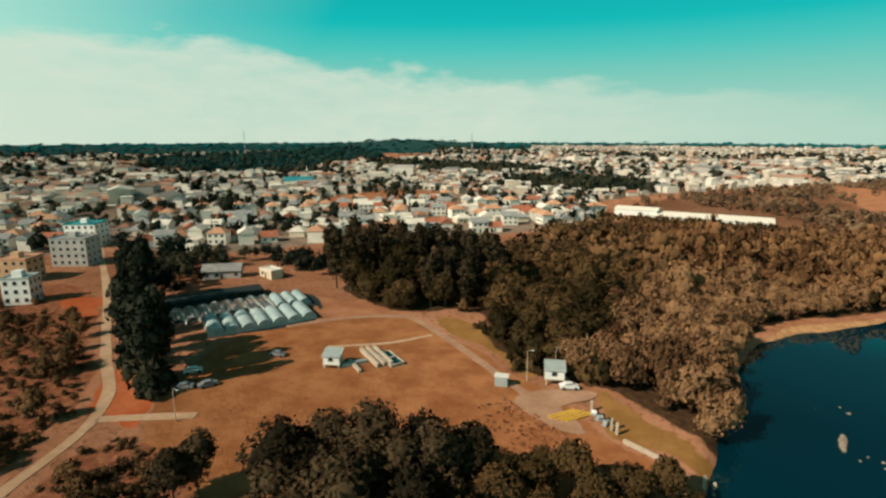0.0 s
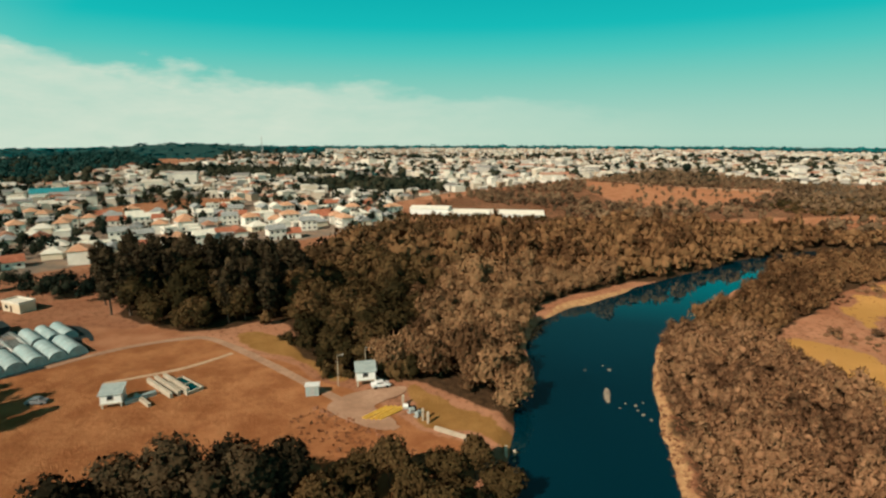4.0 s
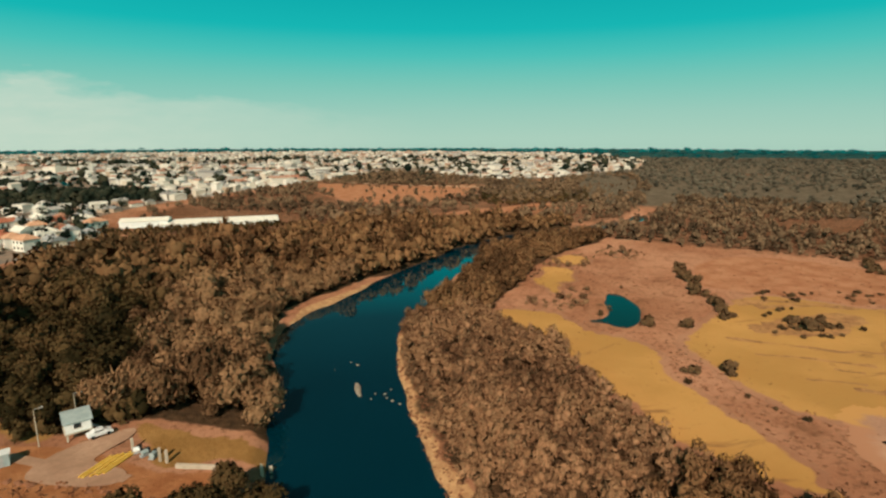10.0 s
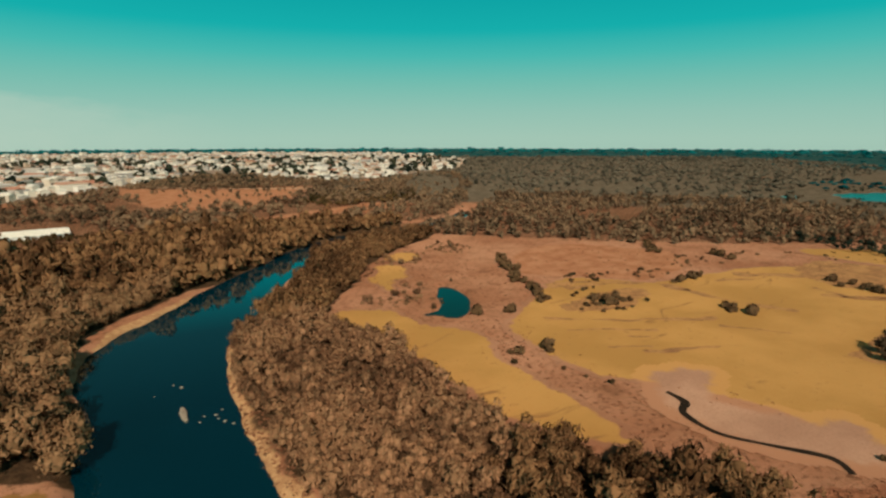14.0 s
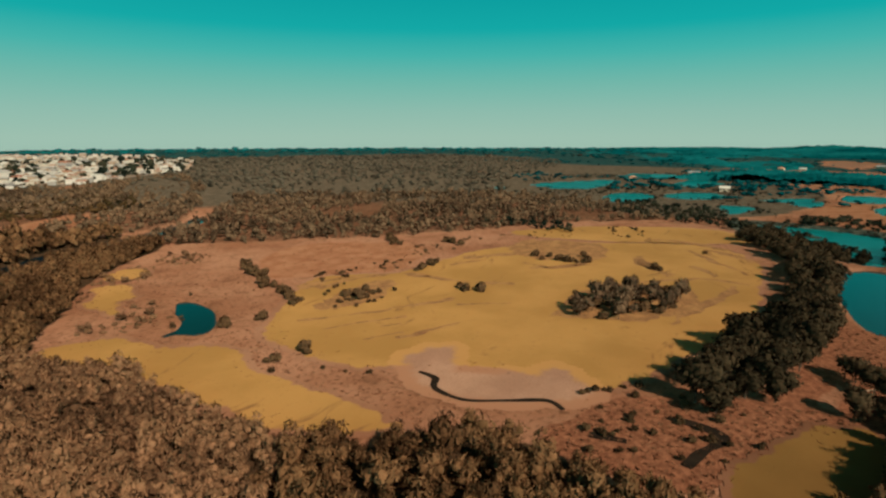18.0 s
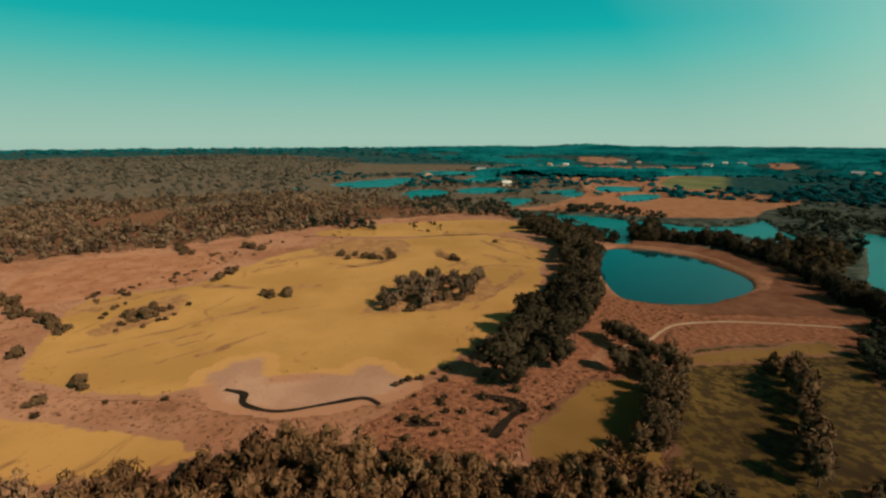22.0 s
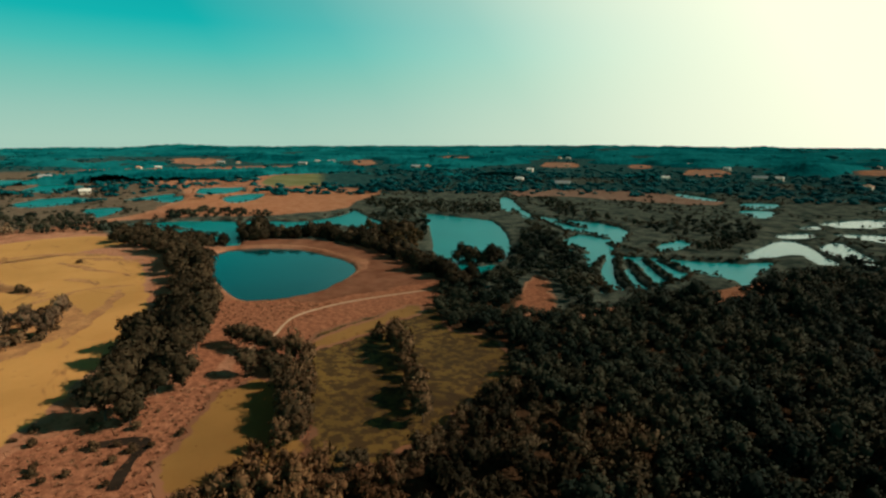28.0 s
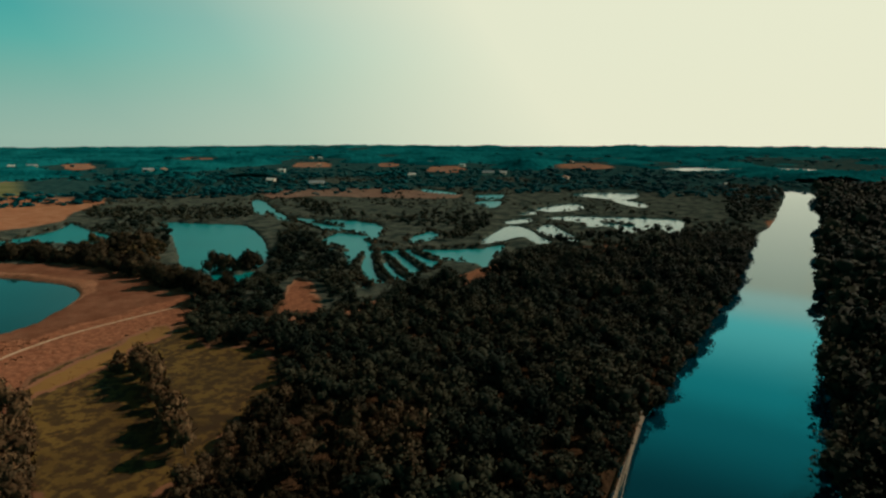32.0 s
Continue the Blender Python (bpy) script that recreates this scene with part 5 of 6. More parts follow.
def tussocks():
    """Low dry clumps over the bare soil between meadows and woods."""
    V, Q, tone = [], [], []
    base = 0
    zones = [([(127, -33), (122, -10), (116, 6), (106, 12), (92, 16), (90, -11), (100, -20), (115, -29), (122, -42)], 1.7), ([(100, 84), (110, 105), (108, 128), (118, 118), (126, 104), (116, 86), (112, 69), (116, 52), (106, 38), (94, 30), (90, 42), (96, 60)], 2.6),
             ([(140, -46), (160, -48), (190, -58), (165, -85), (150, -62)], 2.2), ([(112, 130), (120, 118), (150, 120), (180, 146), (160, 200), (146, 200), (130, 158)], 4.0), ([(180, 130), (215, 165), (260, 150), (270, 125), (215, 100)], 6.0),
             ([(-30, 104), (-14, 94), (-6, 86), (-16, 84), (-34, 96)], 1.6)]
    spots = [scatter(smooth(poly, 4), gap, keep=lambda x, y: dry(x, y, 0.3) & clear_of_sheets(x, y, -0.6)) for poly, gap in zones]
    shore = river_mid[(river_mid[:, 1] > 62) & (river_mid[:, 1] < 168)]
    half = river_half[(river_mid[:, 1] > 62) & (river_mid[:, 1] < 168)]
    for _ in range(26):
        spots.append(shore + np.c_[half + rng.uniform(0.8, 6.5, len(half)), rng.uniform(-4, 4, len(half))])
    for _, poly in SHEETS:
        rim = smooth(poly, 4)
        rim = np.concatenate([rim + (rng.normal(size=rim.shape) * 2.6) for _ in range(3)])
        spots.append(rim[value_noise(rim[:, 0], rim[:, 1], 12, 45) > rng.uniform(-0.2, 0.9, len(rim))])
    for pts in spots:
        z = land_height(pts[:, 0], pts[:, 1])
        for (x, y), h in zip(pts, z):
            n = 7
            a, r = rng.uniform(0, 6.28, n), rng.uniform(0, 0.55, n)
            s = rng.uniform(0.10, 0.30, n)[:, None]
            c = np.c_[x + np.cos(a) * r, y + np.sin(a) * r, np.full(n, h)]
            w = rng.normal(size=(n, 3)) * (1, 1, 0.2)
            w /= np.linalg.norm(w, axis=1)[:, None]
            up = np.c_[rng.normal(size=(n, 2)) * 0.5, np.ones(n)] * s * rng.uniform(0.4, 1.1)
            V.append(np.stack([c - w * s - (0, 0, 0.1), c + w * s - (0, 0, 0.1), c + w * s * 0.7 + up, c - w * s * 0.7 + up], 1).reshape(-1, 3))
            Q.append(np.arange(n * 4).reshape(-1, 4) + base)
            tone.append(np.full(n * 4, rng.uniform()))
            base += n * 4
    me = quick_mesh("dry_tussocks", np.concatenate(V), np.concatenate(Q), [M["dry_grass"]], tone=np.concatenate(tone))
    tagged(new("dry_tussocks", me), "low dry reddish tussocks on bare soil", "grass", kind="stuff")


CLUMPS = [(313, -115), (293, -147), (266, -161), (353, -74), (307, -90), (273, -189), (262, -178)]


def single_trees():
    tall = [tree_thing("tall", M["leaf_dark"], 1300, 0.5, "tall dark evergreen tree beside the dirt road", "tall_tree", 6) for _ in range(4)]
    row = along([(-102, 79), (-112, 84), (-129, 94), (-151, 112), (-177, 129)], 5.0, 6)
    plant(tall, row, "tall trees beside the road", (0.82, 1.02), (0.9, 1.1))
    grove = [tree_thing("tall", M["leaf_mid"], 1000, 0.5, "tall dark tree of the grove above the greenhouses", "grove_tree", 6) for _ in range(4)]
    spots = scatter(smooth([(-140, 190), (-118, 165), (-104, 160), (-96, 178), (-84, 172), (-72, 153), (-56, 160), (-52, 185), (-80, 205), (-120, 215)], 4), 7.0)
    plant(grove, spots, "grove of tall trees", (0.75, 1.0), (0.75, 1.0))
    front = [tree_thing("broad", M["leaf_mid"], 2600, 0.20, "large dark round-crowned tree above the field's edge", "broad_tree", 6) for _ in range(5)]
    spots = np.array([(-51, 60), (-47, 66), (-43, 59), (-41, 67), (-36, 62), (-34, 70), (-29, 66), (-27, 73), (-38, 54), (-46, 51), (-30, 58)])
    plant(front, spots, "trees at the field's edge", (1.45, 1.75), (0.95, 1.1))
    lower = [tree_thing("broad", M["leaf_olive"], 2000, 0.24, "round dark tree below the pump yard", "broad_tree", 6) for _ in range(3)]
    spots = np.array([(-17, 76), (-12, 79), (-8, 74), (-3, 79), (2, 82), (-14, 68), (0, 72), (-21, 68), (-24, 61), (-19, 58), (-9, 65), (-3, 67), (6, 77), (-27, 54), (-13, 56), (-4, 58)])
    plant(lower, spots, "trees below the pump yard", (0.95, 1.2), (0.85, 1.05))
    lone = [tree_thing("broad", M["leaf_mid"], 2000, 0.24, "lone dark tree beside the field path", "broad_tree", 6) for _ in range(2)]
    plant(lone, np.array([(-66, 55), (-66.5, 51)]), "trees beside the field path", (1.1, 1.2), (1.15, 1.3))
    belt = [tree_thing("broad", M["leaf_mid"], 900, 0.32, "dark olive tree of the belt beside the yellow marsh", "belt_tree", 5) for _ in range(5)]
    line = [(120, -19), (140, -26), (160, -36), (190, -49), (230, -59), (290, -66), (345, -54)]
    spots = along(line, 1.6, 14)
    spots = spots[dry(spots[:, 0], spots[:, 1], 0.5)]
    plant(belt, spots[spots[:, 0] < 178], "tree belt beside the marsh", (0.75, 1.5), (0.9, 1.2))
    more = [tree_thing("broad", M["leaf_mid"], 700, 0.34, "rounded dark olive tree in the belt beside the lake", "belt_tree", 5) for _ in range(4)]
    plant(more, spots[spots[:, 0] >= 178], "trees of the belt beside the lake", (0.75, 1.3), (0.85, 1.1))
    low = [tree_thing("broad", M["leaf_mid"], 600, 0.32, "low dark olive tree between meadow and pasture", "field_tree", 4) for _ in range(3)]
    spots = np.concatenate([along([(148, -50), (134, -48), (124, -44)], 3.0, 8), along([(122, -48), (106, -45), (92, -39)], 2.6, 5)])
    plant(low, spots, "trees between meadow and pasture", (0.5, 0.95), (0.8, 1.1))
    hedge = [tree_thing("bush", M["leaf_mid"], 520, 0.15, "dense dark rounded tree of the belt round the lakes", "lakeside_tree", 4) for _ in range(5)]
    spots = np.concatenate([along([(296, -66), (303, -103), (292, -134), (255, -152), (200, -146), (165, -138), (150, -136)], 2.7, 10), along([(330, -112), (345, -150), (320, -170)], 5, 10)])
    spots = spots[dry(spots[:, 0], spots[:, 1], 0.5)]
    spots = np.r_[spots, [(187, -166), (183, -168), (179, -170), (176, -174), (176, -178), (181, -174)] + [(cx + dx, cy + dy) for cx, cy in CLUMPS for dx, dy in ((0, 0), (5, 1), (-4, 3), (1, -6), (-3, -4), (4, 5))]]
    plant(hedge, spots, "trees round the lakes", (2.1, 3.3), (0.85, 1.15))
    dead = [tree_thing("scrub", M["leaf_marsh"], 300, 0.26, "small grey-brown leafless tree on the pasture", "small_tree", 4) for _ in range(3)]
    spots = np.concatenate([along([(120, -83), (106, -75), (92, -67), (80, -62)], 2.6, 3), along([(124, -56), (104, -46), (88, -36)], 2.3, 5)])
    plant(dead, spots, "small trees in rows on the pasture", (0.7, 1.25))
    bush = [tree_thing("bush", M["leaf_marsh"], 240, 0.28, "brown bush on the yellow marsh", "bush", 3) for _ in range(4)]
    isle = smooth([(174, 26), (186, 20), (212, 12), (210, 2), (216, -12), (200, -15), (186, -7), (180, 4), (172, 8)], 4)
    clump = [tree_thing("scrub", M["leaf_plain"], 320, 0.27, "grey-brown tree of the clump on the marsh", "marsh_tree", 4) for _ in range(4)]
    plant(clump, scatter(isle, 5.4, keep=lambda x, y: value_noise(x, y, 9, 4) > -0.2), "clump of trees on the marsh", (0.6, 1.2))
    spots = np.concatenate([scatter(isle, 7.0, keep=lambda x, y: value_noise(x, y, 9, 4) < 0.2),
                            along([(197, 174), (183, 155), (168, 136), (159, 121), (150, 109)], 3.6, 5),  along([(278, 149), (274, 138), (265, 125)], 4, 5), along([(265, 130), (258, 122)], 4, 5), along([(280, 104), (268, 92)], 4, 6), along([(258, 50), (250, 32), (266, 24)], 4, 7),
                            along([(225, 92), (208, 90)], 4, 4), along([(190, 64), (188, 54)], 3, 3), along([(172, 92), (158, 97)], 4, 3), along([(166, 101), (176, 96)], 4, 2),
                            np.array([(129, -83), (126, -80), (132, -84), (115, 82), (117, 84), (108, 87), (134, 112), (123, 117), (248, -6), (293, -27), (250, -4)])])
    plant(bush, spots, "bushes on the marsh", (0.7, 1.6))
    bank_bush = [tree_thing("bush", M["leaf_marsh"], 160, 0.24, "low brown bush along a bank in the marsh", "bush", 3) for _ in range(3)]
    spots = np.concatenate([along([(184, 127), (195, 124), (206, 115)], 4.5, 2.5), along([(153, 97), (166, 98), (174, 93), (178, 85)], 3.6, 2.5), along([(168, 86), (156, 91)], 3.8, 2), along([(164, 109), (180, 110)], 4, 2),
                            along([(100, 8), (104, 1)], 1.6, 3), along([(118, 11), (125, -1)], 1.8, 2.5), scatter(smooth([(94, 12), (112, 10), (124, -8), (116, -24), (98, -18), (90, -2)], 4), 6.5), along([(112, 60), (104, 78), (110, 100)], 9, 8), along([(120, 134), (128, 140), (146, 154)], 5, 6)])
    plant(bank_bush, spots, "low bushes on the marsh banks", (0.35, 0.8))
    reed = [tree_thing("bush", M["leaf_dark"], 160, 0.3, "dark bush on a narrow lake island", "island_bush", 3) for _ in range(3)]
    spots = np.concatenate([along(line, 2.8, 2.0) for line in ISLANDS])
    plant(reed, spots, "bushes on the lake islands", (0.5, 0.95), (0.6, 0.95))


copses()
tussocks()
single_trees()

# ---- town ----
def paint(name, low, high, scale=0.25, rough=0.8):
    m, t, b = material(name, rough, 0.2)
    p = world_place(t)
    c = mix_node(t, ramp_node(t, noise_node(t, scale, 5, 0.6, p), ((0.35, 0.0), (0.7, 1.0))), low, high)
    grain = noise_node(t, scale * 9, 4, 0.7, p)
    c = mix_node(t, math_node(t, "MULTIPLY", ramp_node(t, grain, ((0.45, 0.0), (0.8, 1.0))), 0.4), c, tuple(v * 0.6 for v in low))
    t.links.new(c, b.inputs["Base Color"])
    return m


def shade_pick(name, colours, rough=0.8):
    """Buildings joined together: each takes one of a few paints."""
    m, t, b = material(name, rough, 0.15)
    n = t.nodes.new("ShaderNodeValToRGB")
    n.color_ramp.interpolation = "CONSTANT"
    while len(n.color_ramp.elements) < len(colours):
        n.color_ramp.elements.new(0.5)
    for k, (e, c) in enumerate(zip(n.color_ramp.elements, colours)):
        e.position, e.color = k / len(colours), (*c, 1)
    t.links.new(attribute(t, "tone"), n.inputs[0])
    p = world_place(t)
    c = mix_node(t, math_node(t, "MULTIPLY", noise_node(t, 0.3, 4, 0.6, p), 0.45), n.outputs[0], (0.25, 0.2, 0.16))
    t.links.new(c, b.inputs["Base Color"])
    return m


WALLS = [paint("white_wall", (0.72, 0.68, 0.60), (0.82, 0.78, 0.70)), paint("cream_wall", (0.66, 0.56, 0.42), (0.74, 0.64, 0.50)),
         paint("ochre_wall", (0.55, 0.34, 0.20), (0.62, 0.42, 0.27)), paint("grey_wall", (0.42, 0.41, 0.39), (0.52, 0.50, 0.47))]
ROOFS = [paint("terracotta_roof", (0.34, 0.115, 0.065), (0.46, 0.18, 0.105), 0.6), paint("brown_roof", (0.28, 0.14, 0.09), (0.40, 0.22, 0.14), 0.6),
         paint("grey_roof", (0.26, 0.27, 0.27), (0.38, 0.38, 0.37), 0.5), paint("white_roof", (0.66, 0.62, 0.54), (0.80, 0.75, 0.66), 0.4), paint("pale_orange_roof", (0.52, 0.27, 0.16), (0.60, 0.36, 0.23), 0.6)]
M["glass"] = material("window_glass", 0.12, 0.5)[0]
M["glass"].node_tree.nodes["Principled BSDF"].inputs["Base Color"].default_value = (0.02, 0.03, 0.035, 1)
M["door"] = paint("door_paint", (0.10, 0.06, 0.04), (0.16, 0.10, 0.06), 2.0)
FAR_WALL = shade_pick("far_walls", [(0.74, 0.69, 0.60), (0.66, 0.57, 0.46), (0.48, 0.36, 0.26), (0.80, 0.76, 0.69), (0.42, 0.40, 0.37), (0.76, 0.70, 0.60)])
FAR_ROOF = shade_pick("far_roofs", [(0.38, 0.15, 0.09), (0.70, 0.66, 0.58), (0.28, 0.27, 0.26), (0.34, 0.19, 0.13), (0.62, 0.56, 0.48), (0.42, 0.23, 0.16), (0.22, 0.22, 0.22), (0.72, 0.69, 0.62), (0.46, 0.44, 0.41)])


def roof_mesh(w, d, h, rise, over, style):
    bm = bmesh.new()
    x, y = w / 2 + over, d / 2 + over
    th = 0.18
    if style == "flat":
        box(bm, -x, x, -y, y, h, h + 0.22)
        for a in ((-x, x, -y, -y + 0.2), (-x, x, y - 0.2, y), (-x, -x + 0.2, -y + 0.2, y - 0.2), (x - 0.2, x, -y + 0.2, y - 0.2)):
            box(bm, *a, h + 0.22, h + 0.7)
        return bm
    k = 0 if style == "gable" else min(y, x * 0.8)
    lo = [bm.verts.new(c) for c in ((-x, -y, h), (x, -y, h), (x, y, h), (-x, y, h))]
    mid = [bm.verts.new((v.co.x, v.co.y, h + th)) for v in lo]
    ridge = [bm.verts.new((-x + k, 0, h + th + rise)), bm.verts.new((x - k, 0, h + th + rise))]
    bm.faces.new(lo[::-1])
    for i in range(4):
        bm.faces.new((lo[i], lo[(i + 1) % 4], mid[(i + 1) % 4], mid[i]))
    bm.faces.new((mid[0], mid[1], ridge[1], ridge[0]))
    bm.faces.new((mid[2], mid[3], ridge[0], ridge[1]))
    bm.faces.new((mid[1], mid[2], ridge[1]))
    bm.faces.new((mid[3], mid[0], ridge[0]))
    return bm


def house_thing(w, d, storeys, style, wall_mat, roof_mat, label, name="house", bays=3):
    h = 2.9 * storeys
    bm = bmesh.new()
    box(bm, -w / 2, w / 2, -d / 2, d / 2, -1.2, h)
    root = part(name, bm, wall_mat)
    tagged(root, label, "house")
    part("roof", roof_mesh(w, d, h + 0.004, 1.5 + 0.12 * d, 0.45 if style != "flat" else 0.1, style), roof_mat, root)
    pane = bmesh.new()
    box(pane, -0.65, 0.65, -0.05, 0.05, -0.6, 0.6)
    pm = bpy.data.meshes.new("window")
    pane.to_mesh(pm)
    pane.free()
    pm.materials.append(M["glass"])
    for s in range(storeys):
        for b in range(bays):
            for sy, turn in ((-1, 0), (1, 0)):
                if s == 0 and b == bays // 2 and sy == -1:
                    continue
                o = new("window", pm)
                o.parent, o.location = root, (-w / 2 + w * (b + 0.5) / bays, sy * d / 2, 1.6 + 2.9 * s)
    door = bmesh.new()
    box(door, -0.5, 0.5, -d / 2 - 0.06, -d / 2 + 0.02, 0, 2.1)
    part("door", door, M["door"], root)
    return root


def near_town():
    styles = [("gable", 1), ("hip", 1), ("gable", 2), ("hip", 2), ("flat", 2), ("gable", 1), ("hip", 1), ("flat", 1)]
    tints = {"gable": "terracotta", "hip": "tiled", "flat": "flat"}
    protos = []
    for k in range(12):
        style, st = styles[k % len(styles)]
        wall = WALLS[(0, 1, 0, 0, 0, 1, 3, 0)[k % 8]]
        rf = ROOFS[3] if style == "flat" else ROOFS[(0, 2, 3, 4, 3, 2, 1, 3, 0, 3, 2, 4)[k % 12]]
        words = "%s house with a %s" % (wall.name.replace("_wall", "").replace("_", " ") + "-walled", rf.name.replace("_", " "))
        protos.append(house_thing(rng.uniform(8, 12.5), rng.uniform(6.5, 9), st, style, wall, rf, ("two-storey " if st == 2 else "single-storey ") + words, bays=2 if st == 1 else 3))
    poly = smooth(TOWN, 3)
    turn = radians(33)
    c, s = math.cos(turn), math.sin(turn)
    u, v = np.meshgrid(np.arange(-60, 60), np.arange(-60, 60))
    u, v = u.ravel(), v.ravel()
    px, py = u * 12.5 + rng.uniform(-2.5, 2.5, u.size), v * 13.5 + np.floor(v / 2) * 7 + rng.uniform(-2.5, 2.5, u.size)
    x, y = -200 + px * c - py * s, 300 + px * s + py * c
    r, az = np.hypot(x, y), np.degrees(np.arctan2(x, y))
    ok = (inside_depth(poly, x, y) > 6) & (town_mask(x, y) > 0.9) & (r < 470) & (az > -72) & (rng.uniform(size=x.size) < 0.8)
    for _, line, w in track_lines:
        ok &= line_distance(line, x, y) > 11
    for bx, by in ((-198, 104), (-228, 142), (-245, 165), (-262, 150)):
        ok &= np.hypot(x - bx, y - by) > 18
    pts = np.c_[x, y][ok]
    pts = pts[np.argsort(np.hypot(pts[:, 0], pts[:, 1]))][:290]
    zs = land_height(pts[:, 0], pts[:, 1])
    order = rng.permutation(len(pts))
    for k, i in enumerate(order):
        p = protos[k % len(protos)]
        m = pose(pts[i, 0], pts[i, 1], zs[i] + 0.1, 0, 0, 33 + 90 * rng.integers(0, 4) + rng.uniform(-13, 13))
        if k < len(protos):
            p.matrix_basis = m
            tagged(p, group="houses of the town")
        else:
            copy_thing(p, m)
    return pts


def far_town(taken):
    n = 21000
    az = np.radians(rng.uniform(-75, 60, n))
    r = np.sqrt(rng.uniform(250 ** 2, 1200 ** 2, n))
    far = rng.uniform(size=n) < 0.38
    r[far] = np.sqrt(rng.uniform(1200 ** 2, 2700 ** 2, far.sum()))
    x, y = r * np.sin(az), r * np.cos(az)
    ok = (town_mask(x, y) > 0.7) & (value_noise(x, y, 120, 66) > -0.25)
    ok &= ~((r < 470) & (np.degrees(az) > -72)) & ((r < 1750 + 250 * value_noise(x, y, 200, 3)) | (az > -0.25))
    x, y, r = x[ok], y[ok], r[ok]
    grid = {}
    keep = []
    for i in range(len(x)):
        key = (int(x[i] // 12), int(y[i] // 12))
        if key not in grid:
            grid[key] = i
            keep.append(i)
    x, y, r = x[keep], y[keep], r[keep]
    z = land_height(x, y)
    V, Wq, Rq, Rt, tone = [], [], [], [], []
    base = 0
    blocks = []
    for i in range(len(x)):
        w, d, h = rng.uniform(7, 13), rng.uniform(6, 9), 3.0 * rng.choice((1, 1, 2, 2, 3), p=(0.25, 0.25, 0.3, 0.15, 0.05))
        if rng.uniform() < 0.025:
            w, d, h = rng.uniform(14, 34), rng.uniform(10, 18), rng.uniform(5, 13)
        flat = rng.uniform() < 0.35
        a = radians(33 + 90 * rng.integers(0, 2) + rng.uniform(-20, 20))
        ca, sa = math.cos(a), math.sin(a)
        rise = 0.05 if flat else 1.2 + 0.1 * d
        loc = np.array([(-w / 2, -d / 2, -2), (w / 2, -d / 2, -2), (w / 2, d / 2, -2), (-w / 2, d / 2, -2), (-w / 2, -d / 2, h), (w / 2, -d / 2, h), (w / 2, d / 2, h), (-w / 2, d / 2, h),
                        (-w / 2 - 0.4, -d / 2 - 0.4, h), (w / 2 + 0.4, -d / 2 - 0.4, h), (w / 2 + 0.4, d / 2 + 0.4, h), (-w / 2 - 0.4, d / 2 + 0.4, h), (-w / 2 - 0.4, 0, h + rise), (w / 2 + 0.4, 0, h + rise)])
        V.append(np.c_[loc[:, 0] * ca - loc[:, 1] * sa + x[i], loc[:, 0] * sa + loc[:, 1] * ca + y[i], loc[:, 2] + z[i]])
        Wq.append(np.array([(0, 1, 5, 4), (1, 2, 6, 5), (2, 3, 7, 6), (3, 0, 4, 7)]) + base)
        Rq.append(np.array([(8, 9, 13, 12), (10, 11, 12, 13)]) + base)
        Rt.append(np.array([(9, 10, 13), (11, 8, 12)]) + base)
        tw = rng.uniform()
        tr = 0.2 if flat else rng.uniform()
        tone.append(np.r_[np.full(8, tw), np.full(6, tr)])
        base += 14
    Wq, Rq, Rt = np.concatenate(Wq), np.concatenate(Rq), np.concatenate(Rt)
    idx = np.r_[np.zeros(len(Wq), int), np.ones(len(Rq), int), np.ones(len(Rt), int)]
    me = quick_mesh("distant_town", np.concatenate(V), [np.r_[Wq, Rq], Rt], [FAR_WALL, FAR_ROOF], idx, np.concatenate(tone))
    tagged(new("distant_town", me), "distant town of pale houses with orange and grey roofs", "town", kind="stuff")


far_town(near_town())


def far_farms():
    """Pale farm buildings scattered through the far woods."""
    protos = [house_thing(w, d, st, style, WALLS[1], ROOFS[rf], label, "farmhouse", 4) for w, d, st, style, rf, label in (
        (10, 7, 1, "gable", 3, "distant white farmhouse with a pale roof among woods"), (17, 9, 1, "gable", 2, "distant long white barn with a pale roof"), (10, 8, 1, "hip", 4, "distant cream farmhouse with an orange tiled roof"))]
    spots = [(1535, -1286), (1007, -934), (1030, -960), (493, -536), (414, -526), (167, -737), (1188, -599), (1160, -620), (273, -1256), (281, -813), (300, -800), (1158, -218),
             (1141, -248), (1136, -537), (797, 25), (656, -73), (969, -62), (981, -1228), (960, -1240), (570, -1134), (700, -900), (430, -1000), (1320, -420), (1290, -450), (620, -700), (860, -640), (840, -655), (380, -700)]
    for k, (x, y) in enumerate(spots):
        z = land_height(np.array([float(x)]), np.array([float(y)]))[0]
        m = pose(x, y, z + 0.3, 0, 0, math.degrees(math.atan2(-x, y)) + rng.uniform(-25, 25))
        if k < len(protos):
            protos[k].matrix_basis = m
            tagged(protos[k], group="farm buildings in the far woods")
        else:
            copy_thing(protos[k % len(protos)], m)


far_farms()

# ---- buildings and works on the west side ----
M["white_panel"] = paint("white_panel", (0.70, 0.72, 0.70), (0.80, 0.80, 0.77), 0.8, 0.6)
M["grey_sheet"] = paint("grey_metal_sheet", (0.30, 0.36, 0.36), (0.40, 0.46, 0.45), 0.9, 0.45)
M["concrete"] = surface("concrete", (0.46, 0.39, 0.30), (0.58, 0.50, 0.40), 0.5, 0.9, 0.2)
M["steel"] = paint("galvanised_steel", (0.32, 0.33, 0.33), (0.45, 0.45, 0.44), 3.0, 0.4)
M["film"] = paint("greenhouse_film", (0.27, 0.37, 0.38), (0.44, 0.53, 0.53), 0.35, 0.35)
